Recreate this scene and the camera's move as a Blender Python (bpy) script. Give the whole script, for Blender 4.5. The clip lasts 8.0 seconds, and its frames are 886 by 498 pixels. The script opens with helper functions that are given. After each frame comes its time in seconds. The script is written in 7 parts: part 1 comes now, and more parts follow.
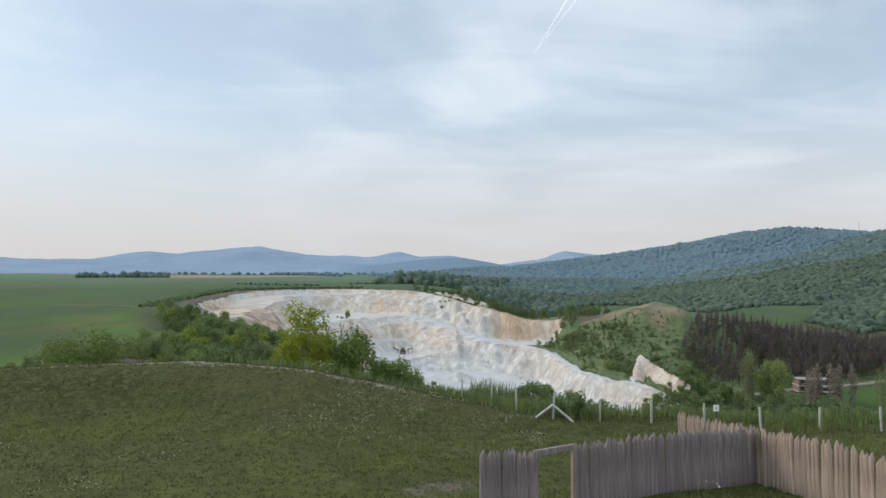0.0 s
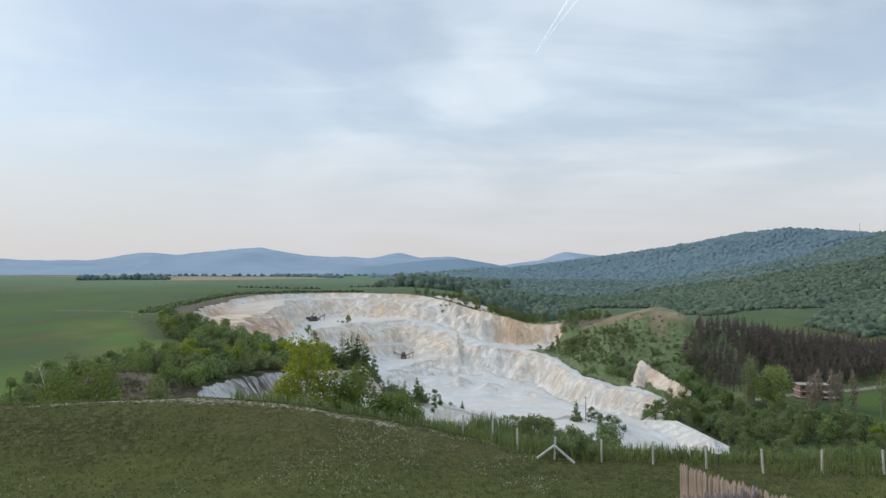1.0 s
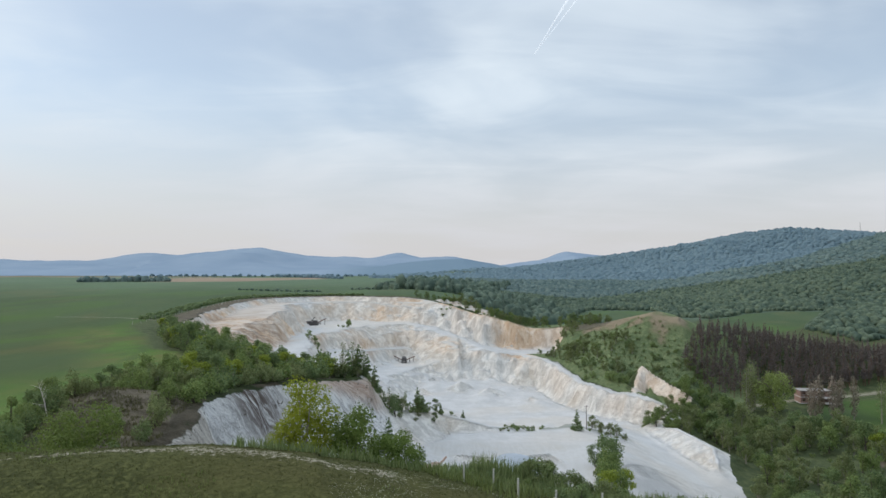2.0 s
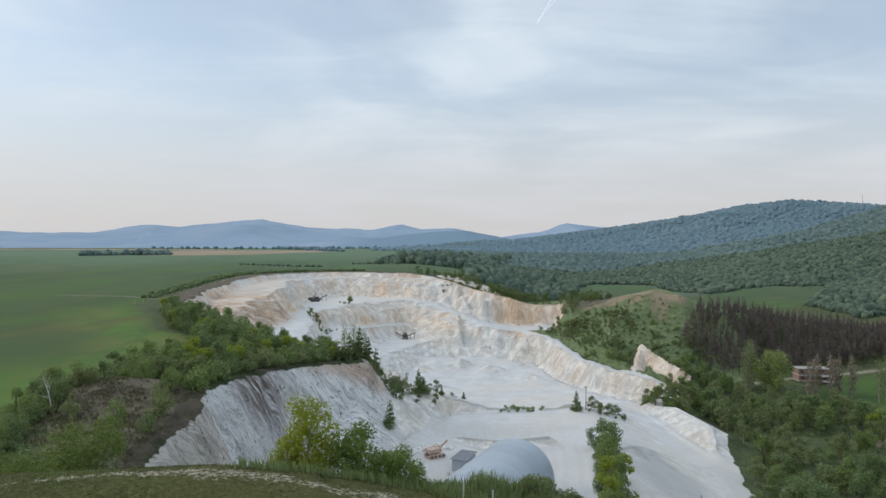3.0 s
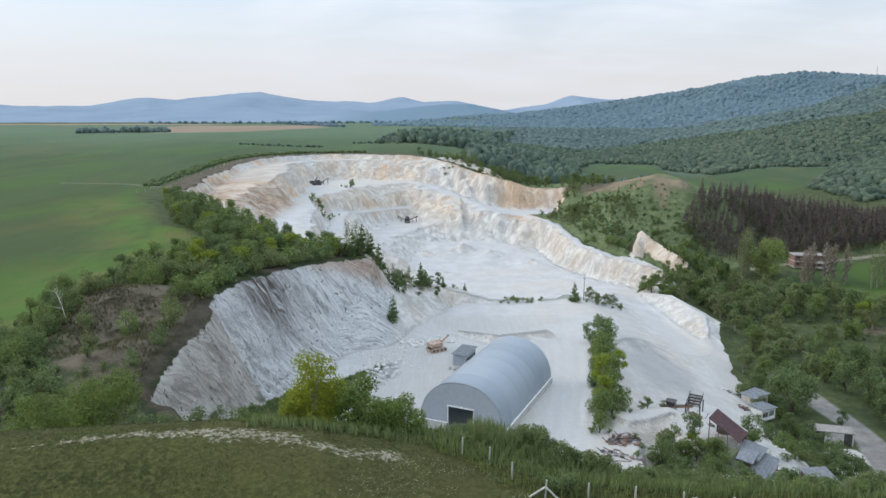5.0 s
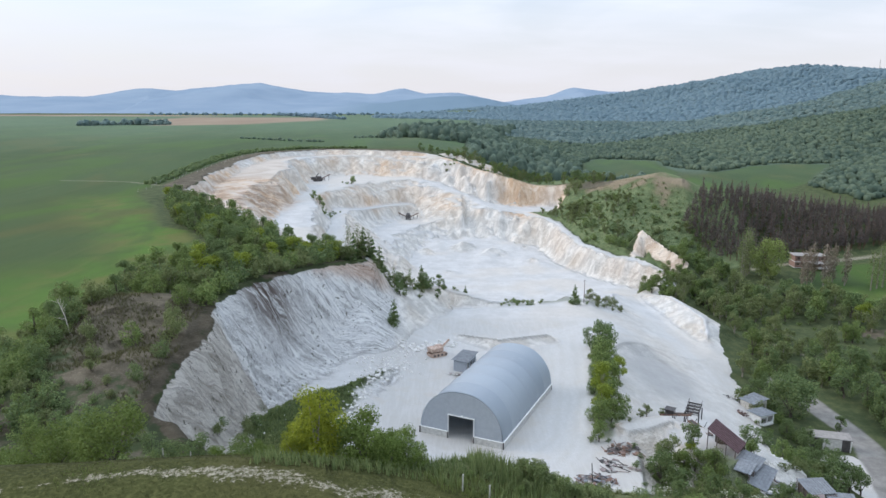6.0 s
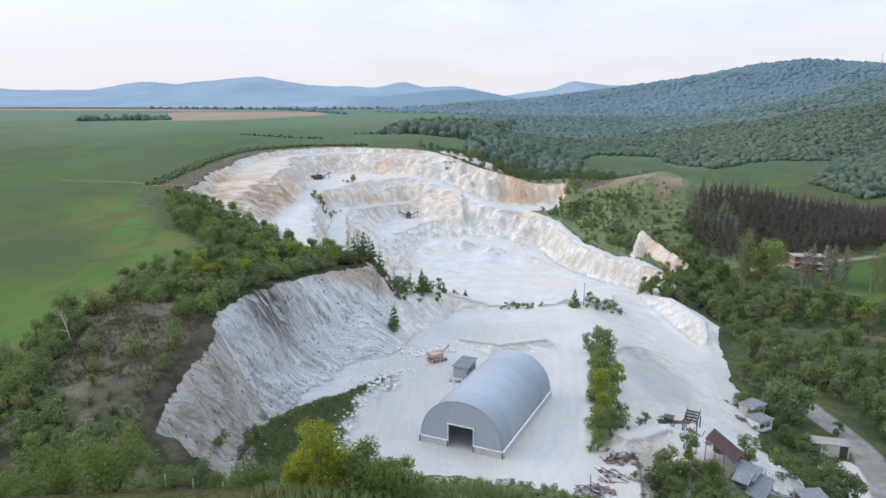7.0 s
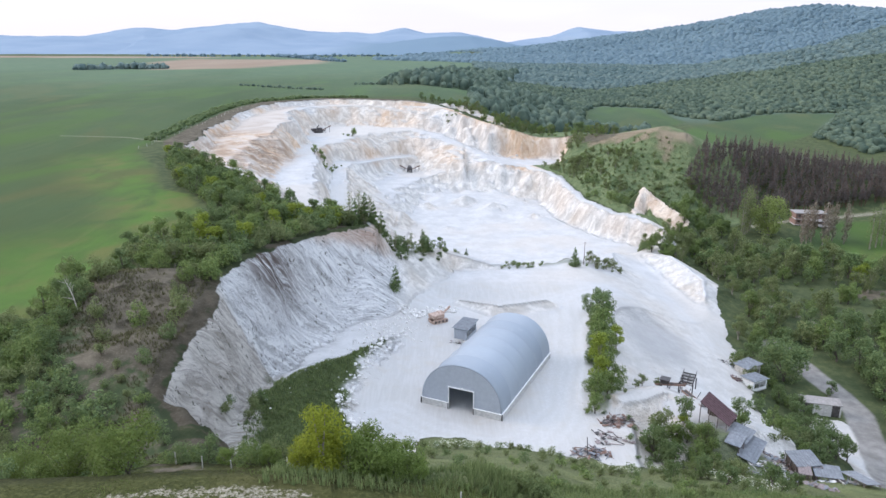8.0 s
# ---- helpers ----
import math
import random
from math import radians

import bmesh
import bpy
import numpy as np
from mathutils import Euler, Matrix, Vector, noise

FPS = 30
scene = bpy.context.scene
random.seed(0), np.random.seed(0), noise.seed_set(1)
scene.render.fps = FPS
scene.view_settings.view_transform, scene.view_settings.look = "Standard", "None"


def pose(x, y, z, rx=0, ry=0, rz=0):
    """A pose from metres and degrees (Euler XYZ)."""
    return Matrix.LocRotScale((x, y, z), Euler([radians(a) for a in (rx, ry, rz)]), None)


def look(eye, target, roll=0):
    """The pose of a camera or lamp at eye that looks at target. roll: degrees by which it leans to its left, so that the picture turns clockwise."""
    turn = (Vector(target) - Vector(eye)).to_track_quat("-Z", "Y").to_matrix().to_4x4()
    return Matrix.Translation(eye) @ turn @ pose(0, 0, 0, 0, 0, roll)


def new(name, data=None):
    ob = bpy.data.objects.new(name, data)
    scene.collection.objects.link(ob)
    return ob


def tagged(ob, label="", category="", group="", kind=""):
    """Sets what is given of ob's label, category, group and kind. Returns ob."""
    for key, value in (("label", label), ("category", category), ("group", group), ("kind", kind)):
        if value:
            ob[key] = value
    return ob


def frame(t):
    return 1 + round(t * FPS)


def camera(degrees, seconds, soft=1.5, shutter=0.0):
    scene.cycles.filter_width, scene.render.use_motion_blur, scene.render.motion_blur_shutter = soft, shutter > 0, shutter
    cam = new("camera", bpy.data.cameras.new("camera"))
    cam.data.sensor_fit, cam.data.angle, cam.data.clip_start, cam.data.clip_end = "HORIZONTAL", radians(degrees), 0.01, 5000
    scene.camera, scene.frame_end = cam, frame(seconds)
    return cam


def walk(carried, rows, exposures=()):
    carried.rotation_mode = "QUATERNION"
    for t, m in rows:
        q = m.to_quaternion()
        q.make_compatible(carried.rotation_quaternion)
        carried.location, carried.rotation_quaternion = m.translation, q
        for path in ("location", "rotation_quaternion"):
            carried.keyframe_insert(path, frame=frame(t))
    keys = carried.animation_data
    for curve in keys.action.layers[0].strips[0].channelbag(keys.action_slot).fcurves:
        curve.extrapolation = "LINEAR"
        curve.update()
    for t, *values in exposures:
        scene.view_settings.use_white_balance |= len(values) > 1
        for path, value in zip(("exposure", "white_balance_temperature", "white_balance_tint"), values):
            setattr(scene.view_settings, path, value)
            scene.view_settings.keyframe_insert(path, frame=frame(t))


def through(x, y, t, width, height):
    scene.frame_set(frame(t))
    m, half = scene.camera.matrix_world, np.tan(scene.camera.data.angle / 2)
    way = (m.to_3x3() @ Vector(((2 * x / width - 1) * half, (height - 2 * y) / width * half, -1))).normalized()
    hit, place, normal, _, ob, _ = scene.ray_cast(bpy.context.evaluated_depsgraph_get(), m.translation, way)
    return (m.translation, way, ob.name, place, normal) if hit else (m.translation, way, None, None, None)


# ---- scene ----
cam = camera(64.56, 8.0)
PATH = [
    (0, pose(0.000, 0.000, 30.000, 91.996, -0.277, 0.000)),
    (0.5, pose(0.018, 0.039, 30.695, 92.038, -0.233, 0.009)),
    (1, pose(-0.025, 0.019, 32.330, 92.043, -0.220, 0.046)),
    (1.5, pose(-0.058, -0.034, 33.900, 92.065, -0.183, 0.042)),
    (2.8, pose(-0.005, -0.101, 38.268, 90.653, -0.083, 0.131)),
    (3, pose(0.016, -0.097, 38.985, 89.638, -0.137, 0.163)),
    (3.5, pose(0.099, -0.056, 40.599, 85.806, -0.145, 0.249)),
    (4, pose(0.140, 0.023, 42.330, 82.210, -0.188, 0.315)),
    (4.5, pose(0.171, 0.087, 43.898, 79.485, -0.163, 0.382)),
    (4.7, pose(0.167, 0.136, 44.542, 79.430, -0.028, 0.308)),
    (6, pose(0.094, 0.390, 49.116, 78.620, -0.229, 0.412)),
    (6.5, pose(0.112, 0.432, 50.735, 78.480, -0.272, 0.442)),
    (7, pose(0.204, 0.477, 52.409, 78.080, -0.245, 0.459)),
    (7.5, pose(0.221, 0.486, 54.003, 77.226, -0.247, 0.493)),
    (8, pose(0.239, 0.578, 55.835, 73.925, -0.270, 0.569)),
]
walk(cam, PATH, exposures=[(0.0, -0.11, 6500, 10), (1.7, -0.14, 6500, 10), (3.5, -0.19, 6470, 10), (4.5, 0.0, 6400, 10), (6.0, 0.21, 6300, 13), (7.5, 0.36, 6240, 15), (8.0, 0.46, 6200, 17)])

# ---- sky and light ----
SUN_AZ, SUN_UP = radians(-78), radians(26)
world = bpy.data.worlds.new("evening_sky")
world.use_nodes = True
scene.world = world
wt = world.node_tree
wt.nodes.clear()
w_out = wt.nodes.new("ShaderNodeOutputWorld")
w_bg = wt.nodes.new("ShaderNodeBackground")
w_sky = wt.nodes.new("ShaderNodeTexSky")
w_sky.sky_type, w_sky.sun_disc = "NISHITA", False
w_sky.sun_elevation, w_sky.sun_rotation = SUN_UP, SUN_AZ
w_sky.air_density, w_sky.dust_density, w_sky.ozone_density = 1.0, 1.0, 1.6
w_bg.inputs["Strength"].default_value = 0.15
# thin cirrus: two layers of stretched noise over the clear sky
w_co = wt.nodes.new("ShaderNodeTexCoord")
# (drawn on a flat sheet of cloud overhead, so that it closes up towards the horizon)
w_sp = wt.nodes.new("ShaderNodeSeparateXYZ")
wt.links.new(w_co.outputs["Generated"], w_sp.inputs["Vector"])
w_den = wt.nodes.new("ShaderNodeMath")
w_den.operation = "ADD"
w_abs = wt.nodes.new("ShaderNodeMath")
w_abs.operation = "ABSOLUTE"
wt.links.new(w_sp.outputs["Z"], w_abs.inputs[0])
wt.links.new(w_abs.outputs[0], w_den.inputs[0])
w_den.inputs[1].default_value = 0.16
w_flat = wt.nodes.new("ShaderNodeCombineXYZ")
for w_axis, w_scale in (("X", 1.0), ("Y", 1.0)):
    w_div = wt.nodes.new("ShaderNodeMath")
    w_div.operation = "DIVIDE"
    wt.links.new(w_sp.outputs[w_axis], w_div.inputs[0])
    wt.links.new(w_den.outputs[0], w_div.inputs[1])
    wt.links.new(w_div.outputs[0], w_flat.inputs[w_axis])


def cloud_layer(scale, turn, size, detail, rough, warp):
    place = wt.nodes.new("ShaderNodeMapping")
    place.inputs["Scale"].default_value, place.inputs["Rotation"].default_value = scale, (0, 0, turn)
    n = wt.nodes.new("ShaderNodeTexNoise")
    n.inputs["Scale"].default_value, n.inputs["Detail"].default_value = size, detail
    n.inputs["Roughness"].default_value, n.inputs["Distortion"].default_value = rough, warp
    wt.links.new(w_flat.outputs["Vector"], place.inputs["Vector"])
    wt.links.new(place.outputs["Vector"], n.inputs["Vector"])
    return n.outputs["Fac"]


w_sum = wt.nodes.new("ShaderNodeMix")
w_sum.inputs["Factor"].default_value = 0.24
wt.links.new(cloud_layer((0.8, 0.75, 1), 0.25, 1.15, 4.0, 0.48, 0.5), w_sum.inputs["A"])
wt.links.new(cloud_layer((0.7, 1.5, 1), 0.3, 1.9, 5.0, 0.55, 0.9), w_sum.inputs["B"])
w_rmp = wt.nodes.new("ShaderNodeMapRange")
w_rmp.interpolation_type = "SMOOTHSTEP"
w_rmp.inputs["From Min"].default_value, w_rmp.inputs["From Max"].default_value = 0.38, 0.66
w_rmp.inputs["To Min"].default_value, w_rmp.inputs["To Max"].default_value = 0.42, 0.94
w_mix = wt.nodes.new("ShaderNodeMix")
w_mix.data_type = "RGBA"
w_mix.inputs["B"].default_value = (5.75, 6.45, 7.05, 1)
wt.links.new(w_sum.outputs["Result"], w_rmp.inputs["Value"])
wt.links.new(w_rmp.outputs["Result"], w_mix.inputs["Factor"])
wt.links.new(w_sky.outputs["Color"], w_mix.inputs["A"])
# haze low down, and a veil that grows brighter overhead, as under thin cloud
w_sep = wt.nodes.new("ShaderNodeSeparateXYZ")
wt.links.new(w_co.outputs["Generated"], w_sep.inputs["Vector"])
w_low = wt.nodes.new("ShaderNodeMapRange")
w_low.interpolation_type = "SMOOTHSTEP"
for w_key, w_val in zip(("From Min", "From Max", "To Min", "To Max"), (0.0, 0.26, 0.88, 0.0)):
    w_low.inputs[w_key].default_value = w_val
wt.links.new(w_sep.outputs["Z"], w_low.inputs["Value"])
w_haze = wt.nodes.new("ShaderNodeMix")
w_haze.data_type = "RGBA"
w_haze.inputs["B"].default_value = (4.7, 4.6, 4.7, 1)
wt.links.new(w_low.outputs["Result"], w_haze.inputs["Factor"])
wt.links.new(w_mix.outputs["Result"], w_haze.inputs["A"])
w_top = wt.nodes.new("ShaderNodeMapRange")
for w_key, w_val in zip(("From Min", "From Max", "To Min", "To Max"), (0.35, 1.0, 1.0, 2.4)):
    w_top.inputs[w_key].default_value = w_val
wt.links.new(w_sep.outputs["Z"], w_top.inputs["Value"])
w_gain = wt.nodes.new("ShaderNodeVectorMath")
w_gain.operation = "SCALE"
wt.links.new(w_haze.outputs["Result"], w_gain.inputs[0])
wt.links.new(w_top.outputs["Result"], w_gain.inputs["Scale"])
wt.links.new(w_gain.outputs["Vector"], w_bg.inputs["Color"])
wt.links.new(w_bg.outputs["Background"], w_out.inputs["Surface"])

sun = new("sun", bpy.data.lights.new("sun", "SUN"))
sun.data.energy, sun.data.angle, sun.data.color = 1.5, radians(24), (1.0, 0.91, 0.80)
sun.matrix_world = look((0, 0, 0), (-math.sin(SUN_AZ) * math.cos(SUN_UP), -math.cos(SUN_AZ) * math.cos(SUN_UP), -math.sin(SUN_UP)))


# ---- materials ----
class Nodes:
    """Short names for building a node material."""

    def __init__(self, name, roughness=0.9, metallic=0.0, specular=0.3):
        self.mat = bpy.data.materials.new(name)
        self.mat.use_nodes = True
        self.t = self.mat.node_tree
        self.bsdf = self.t.nodes["Principled BSDF"]
        self.bsdf.inputs["Roughness"].default_value = roughness
        self.bsdf.inputs["Metallic"].default_value = metallic
        self.bsdf.inputs["Specular IOR Level"].default_value = specular

    def put(self, socket, v):
        if isinstance(v, bpy.types.NodeSocket):
            self.t.links.new(v, socket)
        elif isinstance(v, (tuple, list)) and len(v) == 3 and len(socket.default_value) == 4:
            socket.default_value = (*v, 1)
        else:
            socket.default_value = v

    def place(self, scale=(1, 1, 1), own=False):
        m = self.t.nodes.new("ShaderNodeMapping")
        m.inputs["Scale"].default_value = scale
        if own:
            self.t.links.new(self.t.nodes.new("ShaderNodeTexCoord").outputs["Object"], m.inputs["Vector"])
        else:
            self.t.links.new(self.t.nodes.new("ShaderNodeNewGeometry").outputs["Position"], m.inputs["Vector"])
        return m.outputs["Vector"]

    def noise(self, size, detail=4, scale=(1, 1, 1), rough=0.6, own=False, warp=0.0):
        n = self.t.nodes.new("ShaderNodeTexNoise")
        n.inputs["Scale"].default_value, n.inputs["Detail"].default_value = 1.0 / size, detail
        n.inputs["Roughness"].default_value, n.inputs["Distortion"].default_value = rough, warp
        self.t.links.new(self.place(scale, own), n.inputs["Vector"])
        return n.outputs["Fac"]

    def ramp(self, v, lo, hi, a=0.0, b=1.0):
        n = self.t.nodes.new("ShaderNodeMapRange")
        n.interpolation_type = "SMOOTHSTEP"
        for k, s in zip(("From Min", "From Max", "To Min", "To Max"), (lo, hi, a, b)):
            n.inputs[k].default_value = s
        self.t.links.new(v, n.inputs["Value"])
        return n.outputs["Result"]

    def math(self, op, a, b=0.0):
        n = self.t.nodes.new("ShaderNodeMath")
        n.operation = op
        self.put(n.inputs[0], a)
        self.put(n.inputs[1], b)
        return n.outputs[0]

    def mix(self, f, a, b):
        n = self.t.nodes.new("ShaderNodeMix")
        n.data_type = "RGBA"
        self.put(n.inputs["Factor"], f)
        self.put(n.inputs["A"], a)
        self.put(n.inputs["B"], b)
        return n.outputs["Result"]

    def attr(self, name):
        n = self.t.nodes.new("ShaderNodeAttribute")
        n.attribute_name = name
        return n.outputs["Fac"]

    def per_object(self):
        return self.t.nodes.new("ShaderNodeObjectInfo").outputs["Random"]

    def per_island(self):
        return self.t.nodes.new("ShaderNodeNewGeometry").outputs["Random Per Island"]

    def bump(self, height, distance, strength=1.0):
        n = self.t.nodes.new("ShaderNodeBump")
        n.inputs["Strength"].default_value, n.inputs["Distance"].default_value = strength, distance
        self.t.links.new(height, n.inputs["Height"])
        self.t.links.new(n.outputs["Normal"], self.bsdf.inputs["Normal"])

    def done(self, colour):
        self.put(self.bsdf.inputs["Base Color"], colour)
        return self.mat


def land_material():
    m = Nodes("land", 0.95, 0, 0.1)
    fine, mid, broad = m.noise(0.35, 5), m.noise(3.0, 5), m.noise(26, 4)
    huge = m.noise(170, 3, (1, 0.35, 1))
    far_pos = m.t.nodes.new("ShaderNodeSeparateXYZ")
    m.t.links.new(m.place((1, 1, 1)), far_pos.inputs["Vector"])
    py_far = far_pos.outputs[1]
    # meadow on the home hill
    grass = m.mix(m.ramp(mid, 0.3, 0.7), (0.035, 0.040, 0.013), (0.056, 0.061, 0.019))
    grass = m.mix(m.ramp(fine, 0.44, 0.64), grass, (0.082, 0.086, 0.030))
    grass = m.mix(m.ramp(broad, 0.55, 0.75, 0, 0.6), grass, (0.085, 0.078, 0.030))
    # paler, yellower grass on the near flat ground
    grass = m.mix(m.math("MULTIPLY", m.attr("pale_grass"), 0.75), grass, m.mix(m.ramp(mid, 0.3, 0.7), (0.058, 0.066, 0.019), (0.082, 0.088, 0.026)))
    grass = m.mix(m.attr("rank"), grass, m.mix(m.ramp(fine, 0.3, 0.7), (0.088, 0.104, 0.044), (0.165, 0.178, 0.084)))
    # sown fields
    rows = m.noise(2.2, 3, (1.0, 0.05, 1))
    crop = m.mix(m.ramp(huge, 0.35, 0.65), (0.040, 0.064, 0.025), (0.056, 0.084, 0.033))
    crop = m.mix(m.ramp(broad, 0.45, 0.8, 0, 0.6), crop, (0.072, 0.090, 0.030))
    crop = m.mix(m.ramp(m.noise(60, 4, (1, 0.4, 1)), 0.5, 0.75, 0, 0.6), crop, (0.051, 0.069, 0.022))
    crop = m.mix(m.ramp(rows, 0.5, 0.7, 0, 0.25), crop, (0.035, 0.06, 0.02))
    sweep = m.noise(42, 4, (0.8, 0.25, 1), 0.55, warp=0.8)
    crop = m.mix(m.ramp(sweep, 0.50, 0.66, 0, 0.75), crop, (0.060, 0.104, 0.022))
    crop = m.mix(m.ramp(sweep, 0.46, 0.34, 0, 0.6), crop, (0.088, 0.088, 0.033))
    lines = m.noise(1.6, 2, (1.0, 0.012, 1), 0.5)
    crop = m.mix(m.ramp(lines, 0.62, 0.72, 0, 0.35), crop, (0.105, 0.110, 0.05))
    crop = m.mix(m.math("MULTIPLY", m.attr("verge"), m.ramp(m.noise(9, 4, (1, 0.5, 1), warp=0.6), 0.35, 0.6, 0.25, 0.9)), crop, m.mix(m.ramp(m.noise(16, 3), 0.4, 0.62), (0.118, 0.122, 0.040), (0.078, 0.140, 0.028)))
    # distance haze is painted into the far plain's crop, paler and bluer
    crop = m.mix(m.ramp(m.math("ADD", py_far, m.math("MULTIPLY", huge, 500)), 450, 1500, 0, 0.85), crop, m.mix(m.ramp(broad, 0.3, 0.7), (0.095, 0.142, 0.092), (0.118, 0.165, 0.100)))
    c = m.mix(m.attr("meadow"), m.mix(m.ramp(mid, 0.35, 0.7), (0.050, 0.066, 0.030), (0.088, 0.102, 0.046)), grass)
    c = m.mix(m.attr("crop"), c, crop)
    c = m.mix(m.attr("fallow"), c, m.mix(m.ramp(huge, 0.3, 0.7), (0.23, 0.17, 0.12), (0.28, 0.22, 0.16)))
    # floor of the far woods: distance haze put into its colour, bluer farther off
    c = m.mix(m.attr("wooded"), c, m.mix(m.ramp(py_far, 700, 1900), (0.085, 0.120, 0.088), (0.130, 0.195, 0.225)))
    # bare soil
    soil = m.mix(m.ramp(mid, 0.3, 0.7), (0.066, 0.056, 0.038), (0.132, 0.112, 0.080))
    soil = m.mix(m.ramp(fine, 0.5, 0.75, 0, 0.6), soil, (0.20, 0.17, 0.13))
    ragged = m.math("ADD", m.attr("soil"), m.ramp(mid, 0.25, 0.75, -0.35, 0.35))
    c = m.mix(m.ramp(ragged, 0.35, 0.65), c, soil)
    # chalk: white rock with grey, cream and ochre streaks running down the faces
    pos = m.t.nodes.new("ShaderNodeSeparateXYZ")
    m.t.links.new(m.place((1, 1, 1)), pos.inputs["Vector"])
    px_, py_, pz_ = pos.outputs
    strike, down = m.attr("strike"), m.attr("down")

    def bedded(across, along, detail, rough, warp=0.0):
        """Noise drawn out down the dip of the old face."""
        joined = m.t.nodes.new("ShaderNodeCombineXYZ")
        for sock, v in zip(joined.inputs, (m.math("MULTIPLY", strike, 1 / across), m.math("MULTIPLY", down, 1 / along), m.math("MULTIPLY", pz_, 0.5 / along))):
            m.t.links.new(v, sock)
        n = m.t.nodes.new("ShaderNodeTexNoise")
        n.inputs["Scale"].default_value, n.inputs["Detail"].default_value = 1.0, detail
        n.inputs["Roughness"].default_value, n.inputs["Distortion"].default_value = rough, warp
        m.t.links.new(joined.outputs["Vector"], n.inputs["Vector"])
        return n.outputs["Fac"]

    streak = m.noise(4.0, 6, (1, 1, 0.16), 0.62, warp=0.4)
    rill = m.noise(1.6, 5, (1, 1, 0.12), 0.6, warp=0.5)
    ledge = m.noise(2.4, 5, (0.10, 0.10, 1.0), 0.62, warp=0.3)
    bed, thin_bed = bedded(3.4, 16, 6, 0.66, 0.3), bedded(1.0, 6.5, 6, 0.68, 0.4)
    fleck = m.noise(0.9, 6, (1, 1, 0.5), 0.7)
    patch = m.attr("patch")
    rock = m.mix(m.ramp(streak, 0.38, 0.62), (0.465, 0.446, 0.412), (0.655, 0.630, 0.585))
    rock = m.mix(m.ramp(patch, 0.35, 0.75, 0, 0.75), rock, m.mix(m.ramp(streak, 0.4, 0.62), (0.47, 0.41, 0.34), (0.66, 0.605, 0.53)))
    rock = m.mix(m.ramp(rill, 0.54, 0.66, 0, 0.45), rock, (0.36, 0.345, 0.32))
    rock = m.mix(m.ramp(ledge, 0.56, 0.70, 0, 0.4), rock, (0.43, 0.395, 0.35))
    cliff = m.mix(m.ramp(bed, 0.36, 0.60), (0.56, 0.555, 0.54), (0.76, 0.755, 0.74))
    cliff = m.mix(m.ramp(thin_bed, 0.50, 0.66, 0, 0.7), cliff, (0.68, 0.685, 0.685))
    cliff = m.mix(m.ramp(thin_bed, 0.45, 0.36, 0, 0.7), cliff, (0.19, 0.185, 0.18))
    knock = m.noise(1.7, 6, (1, 1, 0.7), 0.7)
    cliff = m.mix(m.ramp(knock, 0.56, 0.65, 0, 0.6), cliff, (0.19, 0.18, 0.17))
    cliff = m.mix(m.ramp(knock, 0.42, 0.32, 0, 0.6), cliff, (0.62, 0.625, 0.63))
    cliff = m.mix(m.ramp(m.noise(0.45, 5, (1, 1, 0.6), 0.7), 0.55, 0.66, 0, 0.4), cliff, (0.26, 0.25, 0.235))
    shard = m.noise(0.55, 8, (1, 1, 0.55), 0.78, warp=0.5)
    cliff = m.mix(m.ramp(shard, 0.54, 0.64, 0, 0.5), cliff, (0.36, 0.355, 0.345))
    cliff = m.mix(m.ramp(shard, 0.50, 0.41, 0, 0.6), cliff, (0.76, 0.765, 0.77))
    # pale ribs and dirty chutes down the dip, and clots of turf and debris caught on them
    rib = bedded(1.3, 5.5, 7, 0.68, 1.1)
    # ribs are whitened in colour so their relief reads under flat light
    cliff = m.mix(m.ramp(rib, 0.50, 0.55, 0, 0.85), cliff, (0.88, 0.875, 0.85))
    cliff = m.mix(m.math("MULTIPLY", m.ramp(rib, 0.44, 0.39, 0, 0.6), m.ramp(m.noise(9, 3), 0.42, 0.58)), cliff, (0.29, 0.275, 0.255))
    # weathered beige at the near end, iron-stained rock high at the far end
    cliff = m.mix(m.ramp(m.math("ADD", m.math("MULTIPLY", patch, 0.6), m.ramp(py_, 112, 148, 0.75, -0.3)), 0.4, 0.85, 0, 0.8), cliff, m.mix(m.ramp(rib, 0.40, 0.58), (0.37, 0.325, 0.27), (0.64, 0.59, 0.515)))
    cliff = m.mix(m.ramp(m.math("ADD", m.math("ADD", py_, m.math("MULTIPLY", pz_, 2.0)), m.math("MULTIPLY", m.noise(6, 4), 14)), 193, 206, 0, 0.8), cliff, m.mix(m.ramp(rib, 0.4, 0.6), (0.42, 0.275, 0.195), (0.60, 0.46, 0.36)))
    clot = m.math("MULTIPLY", m.ramp(m.noise(0.9, 3, (1, 1, 0.8), 0.6), 0.60, 0.64), m.ramp(m.noise(7, 3), 0.46, 0.56))
    cliff = m.mix(m.math("MULTIPLY", clot, 0.85), cliff, (0.115, 0.115, 0.085))
    crack = m.t.nodes.new("ShaderNodeTexVoronoi")
    crack.feature = "DISTANCE_TO_EDGE"
    split = m.t.nodes.new("ShaderNodeCombineXYZ")
    wobble = m.math("MULTIPLY", m.noise(2.5, 4), 3.0)
    for sock, v in zip(split.inputs, (m.math("ADD", m.math("MULTIPLY", strike, 0.62), wobble), m.math("MULTIPLY", down, 0.22), m.math("MULTIPLY", pz_, 0.16))):
        m.t.links.new(v, sock)
    m.t.links.new(split.outputs["Vector"], crack.inputs["Vector"])
